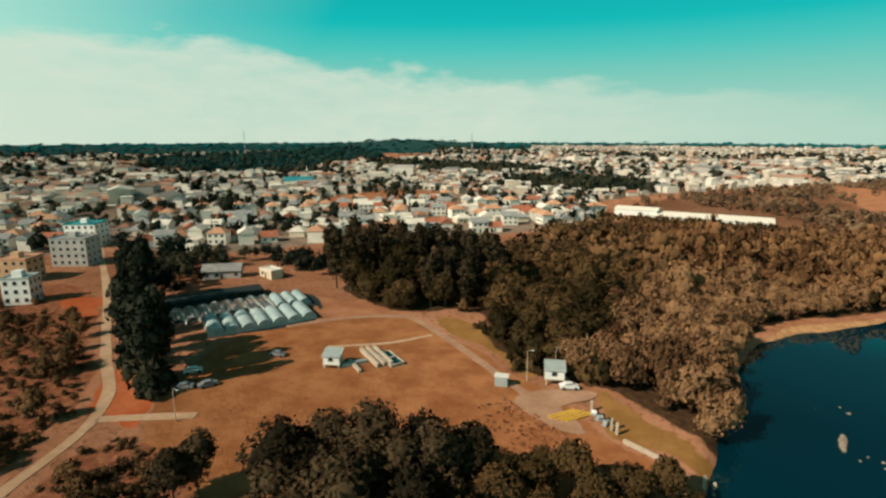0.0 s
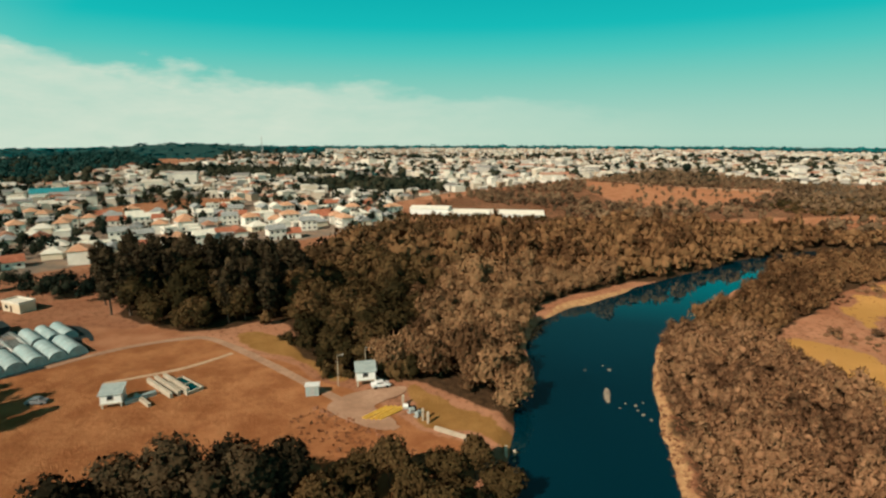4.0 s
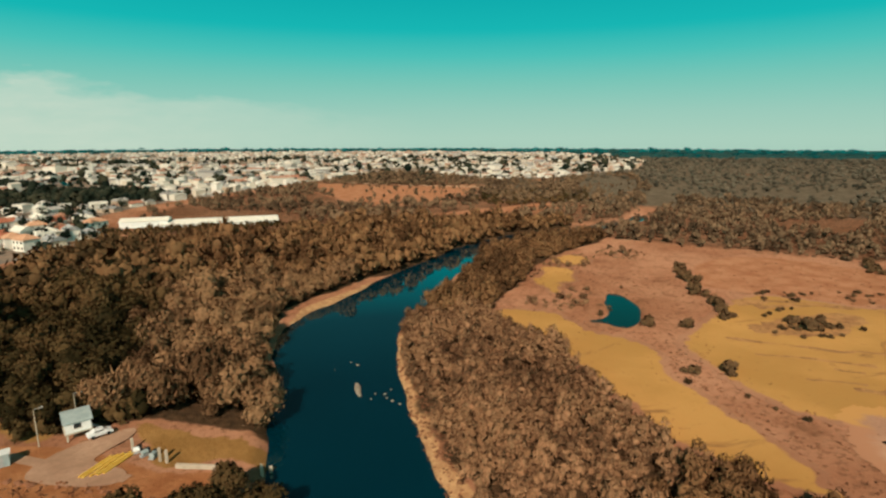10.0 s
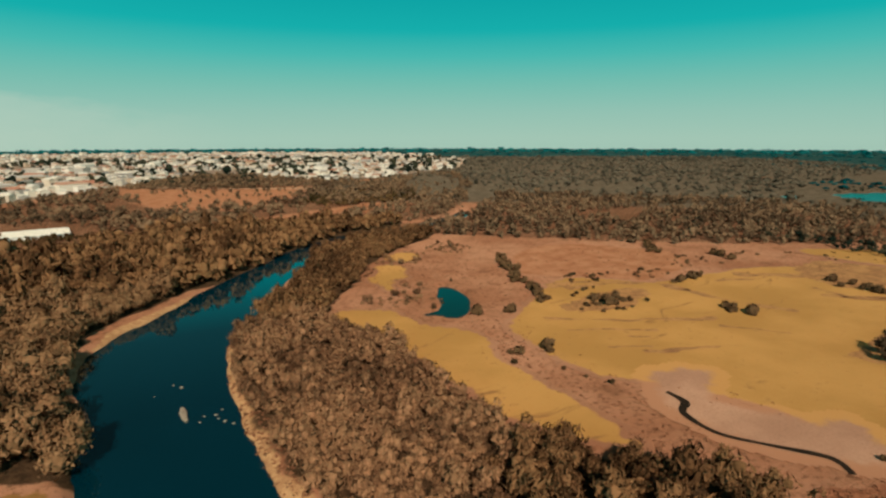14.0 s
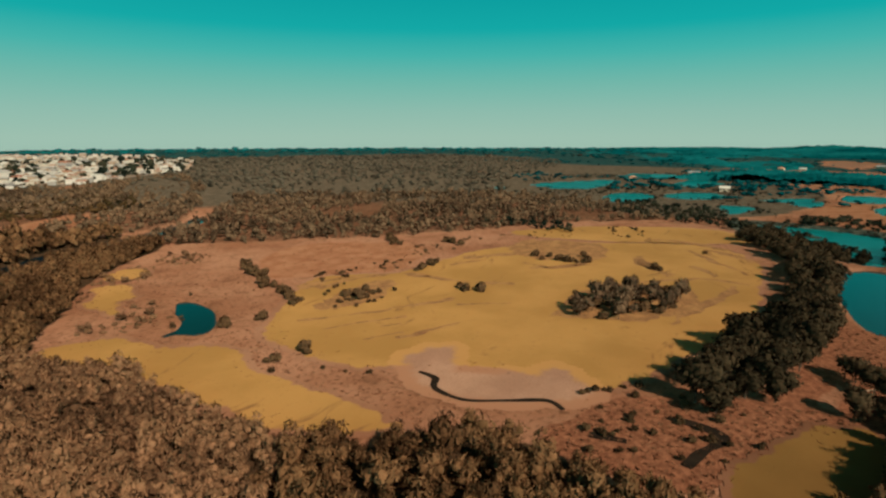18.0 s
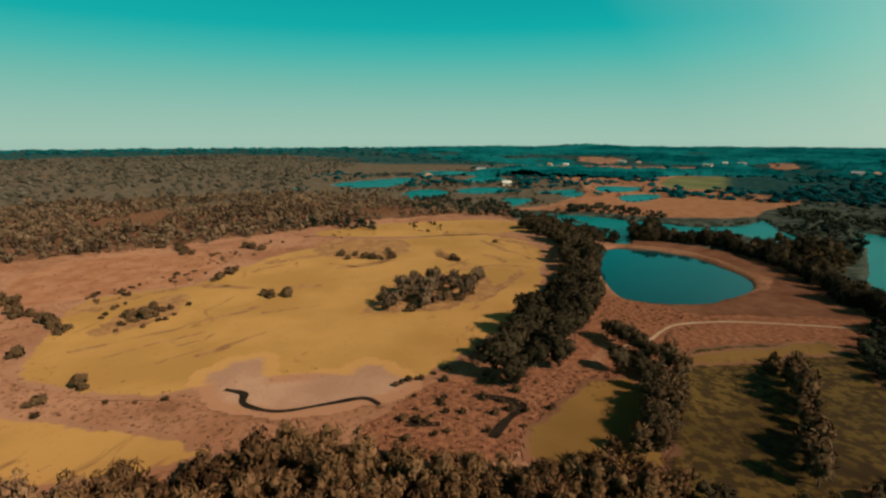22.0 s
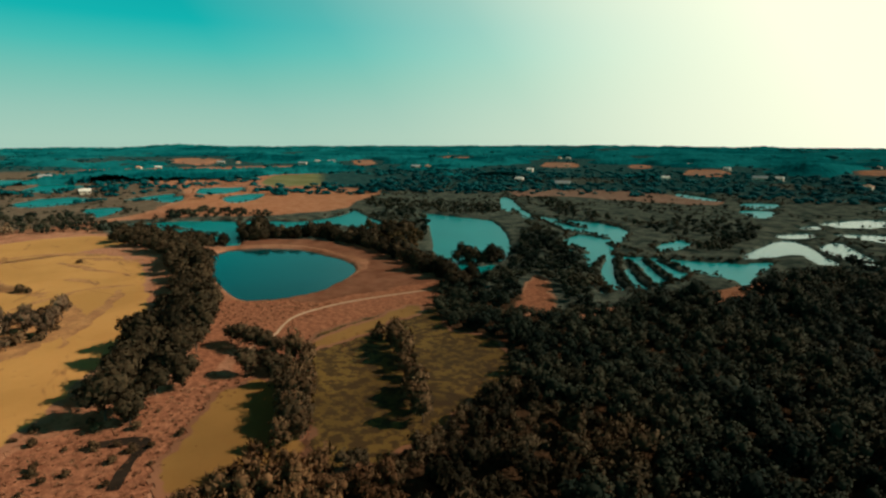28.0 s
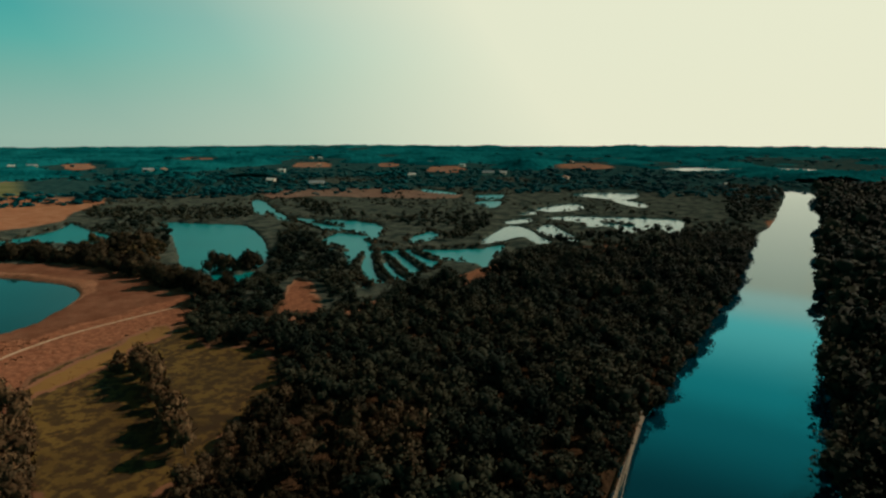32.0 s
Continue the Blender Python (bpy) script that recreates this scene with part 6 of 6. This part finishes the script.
M["teal_roof"] = paint("teal_metal_roof", (0.02, 0.20, 0.24), (0.04, 0.28, 0.32), 0.5, 0.5)
M["yellow"] = paint("yellow_paint", (0.70, 0.40, 0.06), (0.80, 0.52, 0.12), 1.5, 0.6)
M["rubber"] = paint("rubber", (0.015, 0.015, 0.015), (0.03, 0.03, 0.03), 4.0, 0.8)
M["car_white"] = paint("white_car_paint", (0.70, 0.70, 0.70), (0.76, 0.76, 0.75), 2.0, 0.25)
M["car_grey"] = paint("grey_car_paint", (0.16, 0.17, 0.18), (0.20, 0.21, 0.22), 2.0, 0.25)
M["wood"] = surface("weathered_timber", (0.33, 0.25, 0.17), (0.46, 0.36, 0.26), 1.2, 0.85, 0.15)
M["stone"] = surface("pale_rock", (0.22, 0.18, 0.14), (0.36, 0.29, 0.22), 1.0, 0.85, 0.2)


def bm_box(*dims):
    return box(bmesh.new(), *dims)


def lay(ob, x, y, turn=0.0, up=0.0):
    z = float(land_height(np.array([float(x)]), np.array([float(y)]))[0])
    ob.matrix_basis = pose(x, y, z + up, 0, 0, turn)
    return ob


def arch(width, height, length, sides=12, thick=0.05, y0=None):
    """A half-round shell along y, with thickness."""
    bm = bmesh.new()
    y0 = -length / 2 if y0 is None else y0
    rings = []
    for r in (1.0, 1.0 - 2 * thick / width):
        for y in (y0, y0 + length):
            rings.append([bm.verts.new((math.cos(math.pi * k / sides) * width / 2 * r, y, math.sin(math.pi * k / sides) ** 0.8 * height * r)) for k in range(sides + 1)])
    oa, ob_, ia, ib = rings
    for k in range(sides):
        bm.faces.new((oa[k], ob_[k], ob_[k + 1], oa[k + 1]))
        bm.faces.new((ia[k + 1], ib[k + 1], ib[k], ia[k]))
        bm.faces.new((oa[k + 1], ia[k + 1], ia[k], oa[k]))
        bm.faces.new((ob_[k], ib[k], ib[k + 1], ob_[k + 1]))
    bmesh.ops.recalc_face_normals(bm, faces=bm.faces)
    return bm


def end_wall(width, height, y, sides=12):
    bm = bmesh.new()
    for yy in (y - 0.03, y + 0.03):
        bm.faces.new([bm.verts.new((math.cos(math.pi * k / sides) * width / 2 * 0.97, yy, math.sin(math.pi * k / sides) ** 0.8 * height * 0.97)) for k in range(sides + 1)])
    return bm


def greenhouse(width, height, length, label):
    root = new("greenhouse")
    tagged(root, label, "greenhouse", "greenhouse tunnels")
    part("cover", arch(width, height, length), M["film"], root)
    for k in range(6):
        part("hoop", arch(width + 0.08, height + 0.05, 0.09, 12, 0.07, -length / 2 + k * (length - 0.09) / 5), M["steel"], root)
    for y in (-length / 2 + 0.15, length / 2 - 0.15):
        part("end_wall", end_wall(width, height, y), M["film"], root)
    part("door", bm_box(-0.6, 0.6, -length / 2 + 0.02, -length / 2 + 0.10, 0, 1.9), M["grey_sheet"], root)
    part("kerb", bm_box(-width / 2 - 0.1, -width / 2 + 0.02, -length / 2, length / 2, 0, 0.35), M["concrete"], root)
    part("kerb", bm_box(width / 2 - 0.02, width / 2 + 0.1, -length / 2, length / 2, 0, 0.35), M["concrete"], root)
    return root


def greenhouses():
    first = greenhouse(4.42, 2.6, 13.5, "pale greenhouse tunnel of plastic film in a row")
    turn = math.degrees(math.atan2(-6, 8)) + 90
    spots = [(-120.5 + 2.45 * k, 111.5 + 3.75 * k) for k in range(7)]
    lay(first, *spots[0], turn, 0.02)
    for x, y in spots[1:]:
        lay(copy_thing(first, Matrix()), x, y, turn, 0.02)
    back = greenhouse(3.75, 2.3, 12.0, "narrow greenhouse tunnel of grey film in the back row")
    bare = new("greenhouse")
    tagged(bare, "uncovered greenhouse frame of white hoops over dark cloth", "greenhouse", "greenhouse frames")
    for k in range(8):
        part("hoop", arch(3.75, 2.3, 0.12, 12, 0.12, -6 + k * 11.88 / 7), M["white_panel"], bare)
    for sx in (-1.86, 1.86):
        part("gutter", bm_box(sx - 0.16, sx + 0.16, -6, 6, 0.0, 0.5), M["white_panel"], bare)
    part("ridge_rail", bm_box(-0.06, 0.06, -6, 6, 2.22, 2.34), M["white_panel"], bare)
    part("bed", bm_box(-1.3, 1.3, -5.6, 5.6, 0.0, 0.3), M["rubber"], bare)
    spots = [(-136.8 + 2.1 * k, 113.3 + 3.2 * k) for k in range(11)]
    first_of = {}
    for k, (x, y) in enumerate(spots):
        kind = back if k in (8, 9, 10) else bare
        ob = copy_thing(kind, Matrix()) if kind.name in first_of else kind
        first_of[kind.name] = True
        lay(ob, x, y, turn, 0.02)
    # shade netting on posts beside them
    net = new("shade_house")
    tagged(net, "dark shade-net house on thin posts beside the greenhouses", "shade house", "shade houses")
    M["net"] = surface("dark_shade_net", (0.012, 0.022, 0.024), (0.03, 0.045, 0.046), 0.8, 0.8, 0.2)
    part("net_roof", bm_box(-4.5, 4.5, -4, 4, 2.6, 2.68), M["net"], net)
    part("net_side", bm_box(-4.5, 4.5, -4.04, -3.98, 0.6, 2.6), M["net"], net)
    for px in (-4.4, -1.5, 1.5, 4.4):
        for py in (-3.9, 3.9):
            part("post", bm_box(px - 0.06, px + 0.06, py - 0.06, py + 0.06, -0.3, 2.6), M["steel"], net)
    flat_sheet("ground_cover_mat", smooth([(-126, 104), (-112, 112), (-99, 131), (-116, 152), (-136, 144), (-158, 128), (-140, 102)], 4), 0.035, M["net"], "dark ground cloth under the greenhouse rows", "ground cloth", 0.0)
    spots = [(-149, 120), (-145, 127.5), (-140.5, 135), (-136, 142.5)]
    lay(net, *spots[0], turn)
    for x, y in spots[1:]:
        lay(copy_thing(net, Matrix()), x, y, turn)
    shed = house_thing(14, 7, 1, "gable", WALLS[3], ROOFS[2], "long grey shed behind the greenhouses", "shed", 4)
    lay(shed, -163, 158, 35)
    low = house_thing(9, 5, 1, "flat", WALLS[1], ROOFS[3], "low pale shed on the earth terrace", "shed", 2)
    lay(low, -146, 166, -20)


def stilt_hut(w, d, floor, h, label):
    root = new("hut")
    tagged(root, label, "hut")
    for x in (-w / 2 + 0.2, w / 2 - 0.2):
        for y in (-d / 2 + 0.2, d / 2 - 0.2):
            part("post", bm_box(x - 0.16, x + 0.16, y - 0.16, y + 0.16, -0.5, floor), M["concrete"], root)
    part("floor_slab", bm_box(-w / 2 - 0.2, w / 2 + 0.2, -d / 2 - 0.2, d / 2 + 0.2, floor, floor + 0.2), M["concrete"], root)
    part("wall", bm_box(-w / 2, w / 2, -d / 2, d / 2, floor + 0.204, h), M["white_panel"], root)
    bm = bmesh.new()
    x, y = w / 2 + 0.35, d / 2 + 0.35
    v = [bm.verts.new(c) for c in ((-x, -y, h), (x, -y, h), (x, y, h + 0.9), (-x, y, h + 0.9), (-x, -y, h + 0.16), (x, -y, h + 0.16), (x, y, h + 1.06), (-x, y, h + 1.06))]
    for f in ((3, 2, 1, 0), (4, 5, 6, 7), (0, 1, 5, 4), (1, 2, 6, 5), (2, 3, 7, 6), (3, 0, 4, 7)):
        bm.faces.new([v[i] for i in f])
    part("roof", bm, M["grey_sheet"], root)
    win = part("window", bm_box(-0.7, 0.5, -d / 2 - 0.04, -d / 2 + 0.03, floor + 1.0, floor + 1.9), M["glass"], root)
    part("sill", bm_box(-0.8, 0.6, -d / 2 - 0.12, -d / 2 - 0.002, floor + 0.9, floor + 0.99), M["concrete"], win)
    part("door", bm_box(w / 2 - 0.03, w / 2 + 0.05, -0.5, 0.4, floor + 0.21, floor + 2.2), M["grey_sheet"], root)
    for k in range(6):
        part("stair_tread", bm_box(w / 2 + 0.25 + 0.28 * k, w / 2 + 0.53 + 0.28 * k, -0.6, 0.5, floor - floor / 6 * (k + 1) + 0.1, floor - floor / 6 * (k + 1) + 0.18), M["steel"], root)
    return root


def car(label, paint_mat):
    root = new("car")
    tagged(root, label, "car", "parked vehicles")
    bm = bmesh.new()
    prof = [(-2.1, 0.35), (-2.15, 0.75), (-1.95, 0.95), (-1.5, 1.0), (-0.9, 1.45), (0.6, 1.48), (1.25, 1.0), (2.0, 0.85), (2.15, 0.6), (2.1, 0.35)]
    side = [[bm.verts.new((px, py * (0.82 if pz > 1.2 else 1.0), pz)) for px, pz in prof] for py in (-0.85, 0.85)]
    for k in range(len(prof)):
        j = (k + 1) % len(prof)
        bm.faces.new((side[0][k], side[0][j], side[1][j], side[1][k]))
    bm.faces.new(side[0][::-1])
    bm.faces.new(side[1])
    bmesh.ops.recalc_face_normals(bm, faces=bm.faces)
    part("body", bm, paint_mat, root)
    part("side_window", bm_box(-0.95, 0.65, -0.80, -0.72, 1.02, 1.38), M["glass"], root)
    part("side_window", bm_box(-0.95, 0.65, 0.72, 0.80, 1.02, 1.38), M["glass"], root)
    for x in (-1.3, 1.3):
        for y in (-0.8, 0.8):
            wheel = bmesh.new()
            bmesh.ops.create_cone(wheel, cap_ends=True, segments=14, radius1=0.33, radius2=0.33, depth=0.22, matrix=pose(x, y, 0.33, 90))
            part("wheel", wheel, M["rubber"], root)
    return root


def lamp_post(h, label):
    root = new("lamp_post")
    tagged(root, label, "lamp post", "lamp posts")
    bm = bmesh.new()
    bmesh.ops.create_cone(bm, cap_ends=True, segments=8, radius1=0.12, radius2=0.06, depth=h + 0.5, matrix=pose(0, 0, h / 2 - 0.25))
    part("pole", bm, M["concrete"], root)
    part("arm", bm_box(-0.05, 1.3, -0.04, 0.04, h - 0.1, h - 0.02), M["steel"], root)
    part("lamp_head", bm_box(0.9, 1.6, -0.16, 0.16, h - 0.16, h - 0.104), M["white_panel"], root)
    return root


def plant_works():
    lay(stilt_hut(4.2, 3.6, 1.3, 3.5, "white pump hut with a grey roof on concrete posts"), -22.8, 117.0, 14)
    lay(stilt_hut(4.0, 3.4, 0.9, 3.0, "small white hut with a grey roof beside concrete basins"), -74.5, 104.5, 18)
    trough = new("concrete_channel")
    tagged(trough, "long concrete water channels between hut and basins", "channel")
    part("covered_channel", bm_box(-3.2, 3.2, -0.5, 0.5, -0.3, 0.9), M["grey_sheet"], trough)
    lay(trough, -70.2, 107, 52)
    beam = bm_box(-6, 6, -0.35, 0.35, -0.3, 1.1)
    wall = part("channel_wall", beam, M["concrete"])
    tagged(wall, "pale concrete channel wall of the water works", "channel wall", "channel walls")
    turn = math.degrees(math.atan2(-7, 9))
    lay(wall, -68.5, 111.5, turn)
    for x, y in ((-67.4, 112.8), (-66.2, 114.2)):
        lay(copy_thing(wall, Matrix()), x, y, turn)
    short = part("channel_wall", bm_box(-2.6, 2.6, -0.35, 0.35, -0.3, 0.8), M["concrete"])
    tagged(short, "short pale concrete channel wall of the water works", "channel wall", "channel walls")
    lay(short, -68.3, 105.2, turn)
    lay(copy_thing(short, Matrix()), -70.0, 106.6, turn)
    basin = new("settling_basin")
    tagged(basin, "rectangular concrete basin holding dark teal water", "basin")
    for a in ((-4.5, 4.5, -1.9, -1.6), (-4.5, 4.5, 1.6, 1.9), (-4.5, -4.2, -1.596, 1.596), (4.2, 4.5, -1.596, 1.596), (-0.15, 0.15, -1.596, 1.596)):
        part("basin_wall", bm_box(*a, -0.4, 0.8), M["concrete"], basin)
    part("basin_water", bm_box(-4.19, -0.16, -1.59, 1.59, -0.2, 0.5), M["lake"], basin)
    part("basin_water", bm_box(0.16, 4.19, -1.59, 1.59, -0.2, 0.5), M["lake"], basin)
    lay(basin, -63.5, 113.2, math.degrees(math.atan2(-5, 7)))
    kiosk = new("control_cabinet")
    tagged(kiosk, "grey control cabinet with a pale roof beside the lane", "cabinet")
    part("body", bm_box(-1.4, 1.4, -0.9, 0.9, -0.2, 2.3), M["grey_sheet"], kiosk)
    part("roof", bm_box(-1.6, 1.6, -1.1, 1.1, 2.304, 2.45), M["white_panel"], kiosk)
    part("door", bm_box(-0.5, 0.5, -0.95, -0.88, 0.1, 2.0), M["steel"], kiosk)
    lay(kiosk, -33.5, 110.8, 10)
    lay(lamp_post(7.5, "slim concrete lamp post beside the gravel lane"), -28.8, 115.2, 40)
    lay(lamp_post(7.0, "slim concrete lamp post behind the pump hut"), -23.5, 121.0, 20)
    lay(lamp_post(7.0, "slim concrete lamp post at the field path"), -88, 70, 0)
    yard = flat_sheet("paved_yard", frayed(smooth([(-28.5, 104), (-25, 111.5), (-14.5, 115.5), (-13.5, 112), (-19, 106), (-13.5, 99.5), (-16.5, 96.5)], 4), 0.3), 0.12, M["gravel"], "grey-brown gravel yard before the pump hut", "yard", 0.0)
    pipe = part("pipe", bm_tube(0.22, 6.5), M["yellow"])
    tagged(pipe, "long yellow pipe lying on the yard", "pipe", "stacked yellow pipes")
    way = math.degrees(math.atan2(6, 5))
    lay(pipe, -18.4, 103.2, way, 0.22)
    for k in range(1, 8):
        lay(copy_thing(pipe, Matrix()), -18.4 + 0.52 * k, 103.2 + (-0.36 if k % 2 else 0.1) * 1.0 - 0.02 * k, way + rng.uniform(-3, 3), 0.22)
    for k in range(3):
        pump = new("pump_set")
        tagged(pump, "dark pump set with a pale motor on the yard", "pump", "pump sets")
        part("skid", bm_box(-0.9, 0.9, -0.5, 0.5, 0, 0.2), M["steel"], pump)
        part("motor", bm_tube(0.45, 1.1, 0.65), M["grey_sheet" if k else "white_panel"], pump)
        part("pump_body", bm_box(0.45, 0.85, -0.35, 0.35, 0.204, 1.2), M["rubber"], pump)
        lay(pump, -12.2 + 1.4 * k, 105.2 - 1.5 * k, 30 * k, 0.13)
    for x, y, h in ((-8.3, 100.6, 2.6), (-7.2, 99.6, 2.4), (-13.0, 107.0, 2.2), (7.6, 89.6, 2.2), (9.2, 90.6, 1.8)):
        post = part("marker_post", bm_box(-0.22, 0.22, -0.22, 0.22, -0.4, h), M["concrete"])
        lay(tagged(post, "pale concrete post standing at the water intake", "post", "concrete posts"), x, y, 15)
    wall = part("retaining_wall", bm_box(-4.2, 4.2, -0.3, 0.3, -1.5, 0.7), M["concrete"])
    lay(tagged(wall, "low pale concrete wall at the edge of the grass", "wall"), -2.0, 95.2, -28)
    lay(car("white car parked beside the pump hut", M["car_white"]), -19.0, 114.6, 20, 0.15)
    for x, y, t in ((-98, 81, 30), (-94, 84, 60)):
        lay(car("grey car parked in the shade of tall trees", M["car_grey"]), x, y, t)
    lay(car("white car parked in the shade of tall trees", M["car_white"]), -103, 88, 50)
    lay(car("grey car parked below the greenhouses", M["car_grey"]), -91, 104, 10)
    # earth bank above the yard's lower edge
    for k in range(26):
        clod = bmesh.new()
        bmesh.ops.create_icosphere(clod, subdivisions=1, radius=rng.uniform(0.3, 0.75))
        for v in clod.verts:
            v.co *= rng.uniform(0.75, 1.2)
            v.co.z *= 0.6
        o = part("earth_clod", clod, M["ground"])
        f = k / 25
        lay(tagged(o, "reddish clod of earth along the yard's edge", "clod", "clods along the yard"), -32 + 17 * f + rng.uniform(-0.8, 0.8), 105.5 - 11 * f + rng.uniform(-0.8, 0.8))


def bm_tube(radius, length, up=0.0):
    bm = bmesh.new()
    bmesh.ops.create_cone(bm, cap_ends=True, segments=12, radius1=radius, radius2=radius, depth=length, matrix=pose(0, 0, up, 0, 90, 0))
    return bm


def river_things():
    # stranded bar, rocks and a boom
    log = bmesh.new()
    bmesh.ops.create_icosphere(log, subdivisions=3, radius=1.0)
    for v in log.verts:
        n = noise.noise(v.co * 2.0) * 0.35
        v.co = Vector((v.co.x * (0.6 + n), v.co.y * (3.6 + 1.6 * n), v.co.z * 0.6 + n * 0.5))
    bar = part("gravel_bar", log, M["stone"])
    bar.matrix_basis = pose(32, 115, -1.0, 0, 0, -10)
    tagged(bar, "narrow pale gravel bar in the river", "gravel bar")
    for x, y, s in ((36, 129, 1.0), (35, 131.5, 0.7), (35.0, 111.5, 0.6), (37, 110.5, 0.8), (36.8, 108.5, 0.7), (37.4, 106.6, 0.9), (38.4, 104.6, 0.8), (30, 128.5, 0.4), (39, 112, 0.6), (33.4, 109.5, 0.5)):
        rock = bmesh.new()
        bmesh.ops.create_icosphere(rock, subdivisions=2, radius=s * 0.42)
        for v in rock.verts:
            v.co *= 1 + 0.35 * noise.noise(v.co * 1.7 + Vector((x, y, 0)))
            v.co.z *= 0.7
        o = part("river_rock", rock, M["stone"])
        o.matrix_basis = pose(x, y, -1.15, 0, 0, x * 37)
        tagged(o, "pale rounded rock breaking the river surface", "rock", "rocks in the river")
    walk_way = new("timber_walkway")
    tagged(walk_way, "long narrow pale timber walkway along the river bank", "walkway")
    n = 24
    for k in range(n):
        x, y = 8.2 - 1.4 * k / n, -79 - 31 * k / n
        p = part("plank", bm_box(-0.35, 0.35, -0.58, 0.58, 0, 0.07), M["wood"], walk_way)
        p.matrix_basis = pose(x, y, 0.75 + 0.02 * math.sin(k), 0, 0, 3)
        if k % 3 == 0:
            q = part("pile", bm_box(-0.09, 0.09, -0.09, 0.09, -3.5, 0.75), M["wood"], walk_way)
            q.matrix_basis = pose(x, y, 0)
    part("handrail", bm_box(7.1, 7.2, -110, -79, 1.6, 1.7), M["wood"], walk_way)


def block_of_flats(w, d, storeys, wall_mat, roof_mat, label, cols):
    h = 2.9 * storeys
    root = part("apartment_building", bm_box(-w / 2, w / 2, -d / 2, d / 2, -1.5, h), wall_mat)
    tagged(root, label, "apartment building")
    part("roof", roof_mesh(w, d, h + 0.004, 1, 0.15, "flat"), roof_mat, root)
    part("roof_tank", bm_box(-1.8, 1.2, -1.5, 1.5, h + 0.23, h + 2.4), wall_mat, root)
    for s in range(storeys):
        for face, n, run in (((0, -1), cols, w), ((0, 1), cols, w), ((1, 0), 3, d), ((-1, 0), 3, d)):
            for k in range(n):
                off = -run / 2 + run * (k + 0.5) / n
                z = 1.1 + 2.9 * s
                if face[0] == 0:
                    dims = (off - 0.6, off + 0.6, face[1] * d / 2 - 0.04, face[1] * d / 2 + 0.04)
                    sill = (off - 0.7, off + 0.7, face[1] * d / 2 - 0.02 + (0.0 if face[1] > 0 else -0.12), face[1] * d / 2 + 0.02 + (0.12 if face[1] > 0 else 0.0))
                else:
                    dims = (face[0] * w / 2 - 0.04, face[0] * w / 2 + 0.04, off - 0.6, off + 0.6)
                    sill = (face[0] * w / 2 - 0.02 + (0.0 if face[0] > 0 else -0.12), face[0] * w / 2 + 0.02 + (0.12 if face[0] > 0 else 0.0), off - 0.7, off + 0.7)
                win = part("window", bm_box(*dims, z, z + 1.25), M["glass"], root)
                part("sill", bm_box(*sill, z - 0.12, z - 0.004), M["concrete"], win)
    return root


def big_buildings():
    lay(block_of_flats(8.5, 7.5, 3, M["white_panel"], M["grey_sheet"], "white three-storey apartment block with small dark windows", 3), -201, 107, 33)
    lay(block_of_flats(15, 11, 4, WALLS[3], ROOFS[2], "grey four-storey apartment block with dark windows", 5), -238, 150, 25)
    lay(block_of_flats(15, 12, 4, M["white_panel"], M["teal_roof"], "white and teal four-storey apartment block", 5), -272, 178, 25)
    lay(block_of_flats(12, 10, 3, WALLS[2], ROOFS[4], "ochre three-storey apartment block", 4), -232, 124, 25)
    hall = new("warehouse")
    tagged(hall, "long low white warehouse at the edge of the wood", "warehouse")
    part("wall", bm_box(-36, 36, -13, 13, -1.5, 2.0), M["white_panel"], hall)
    part("roof", roof_mesh(72, 26, 2.004, 0.8, 0.5, "gable"), ROOFS[3], hall)
    for k in range(6):
        part("gate", bm_box(-32 + 12 * k, -28 + 12 * k, -13.08, -12.95, 0, 1.9), M["grey_sheet"], hall)
    lay(hall, 20, 398, -6)
    lean = new("warehouse")
    tagged(lean, "lower white storage hall beside the warehouse", "warehouse")
    part("wall", bm_box(-14, 14, -9, 9, -1.5, 4), M["white_panel"], lean)
    part("roof", roof_mesh(28, 18, 4.004, 1.4, 0.4, "gable"), ROOFS[3], lean)
    lay(lean, -26, 404, -6)
    blue = new("sports_hall")
    tagged(blue, "hall with a bright teal metal roof in the town", "hall")
    part("wall", bm_box(-14, 14, -10, 10, -1.5, 7), M["white_panel"], blue)
    part("roof", roof_mesh(28, 20, 7.004, 3.5, 0.6, "gable"), M["teal_roof"], blue)
    lay(blue, -366, 467, 35)
    for x, y, h in ((-404, 1085, 56), (-1090, 1170, 66)):
        mast = new("radio_mast")
        tagged(mast, "thin steel lattice radio mast above the town", "mast", "radio masts")
        for sx, sy in ((-1, -1), (1, -1), (1, 1), (-1, 1)):
            bm = bmesh.new()
            for k in range(8):
                z0, z1 = h * k / 8, h * (k + 1) / 8
                r0, r1 = 2.2 * (1 - k / 9), 2.2 * (1 - (k + 1) / 9)
                a = [bm.verts.new((sx * r0 + dx, sy * r0 + dy, z0)) for dx, dy in ((-0.15, -0.15), (0.15, -0.15), (0.15, 0.15), (-0.15, 0.15))]
                b = [bm.verts.new((sx * r1 + dx, sy * r1 + dy, z1)) for dx, dy in ((-0.15, -0.15), (0.15, -0.15), (0.15, 0.15), (-0.15, 0.15))]
                for i in range(4):
                    bm.faces.new((a[i], a[(i + 1) % 4], b[(i + 1) % 4], b[i]))
            part("leg", bm, M["steel"], mast)
        for k in range(1, 9):
            r = 2.2 * (1 - k / 9) + 0.2
            part("brace", bm_box(-r, r, -r, r, h * k / 8 - 0.2, h * k / 8), M["steel"], mast)
        lay(mast, x, y)


greenhouses()
plant_works()
river_things()
big_buildings()
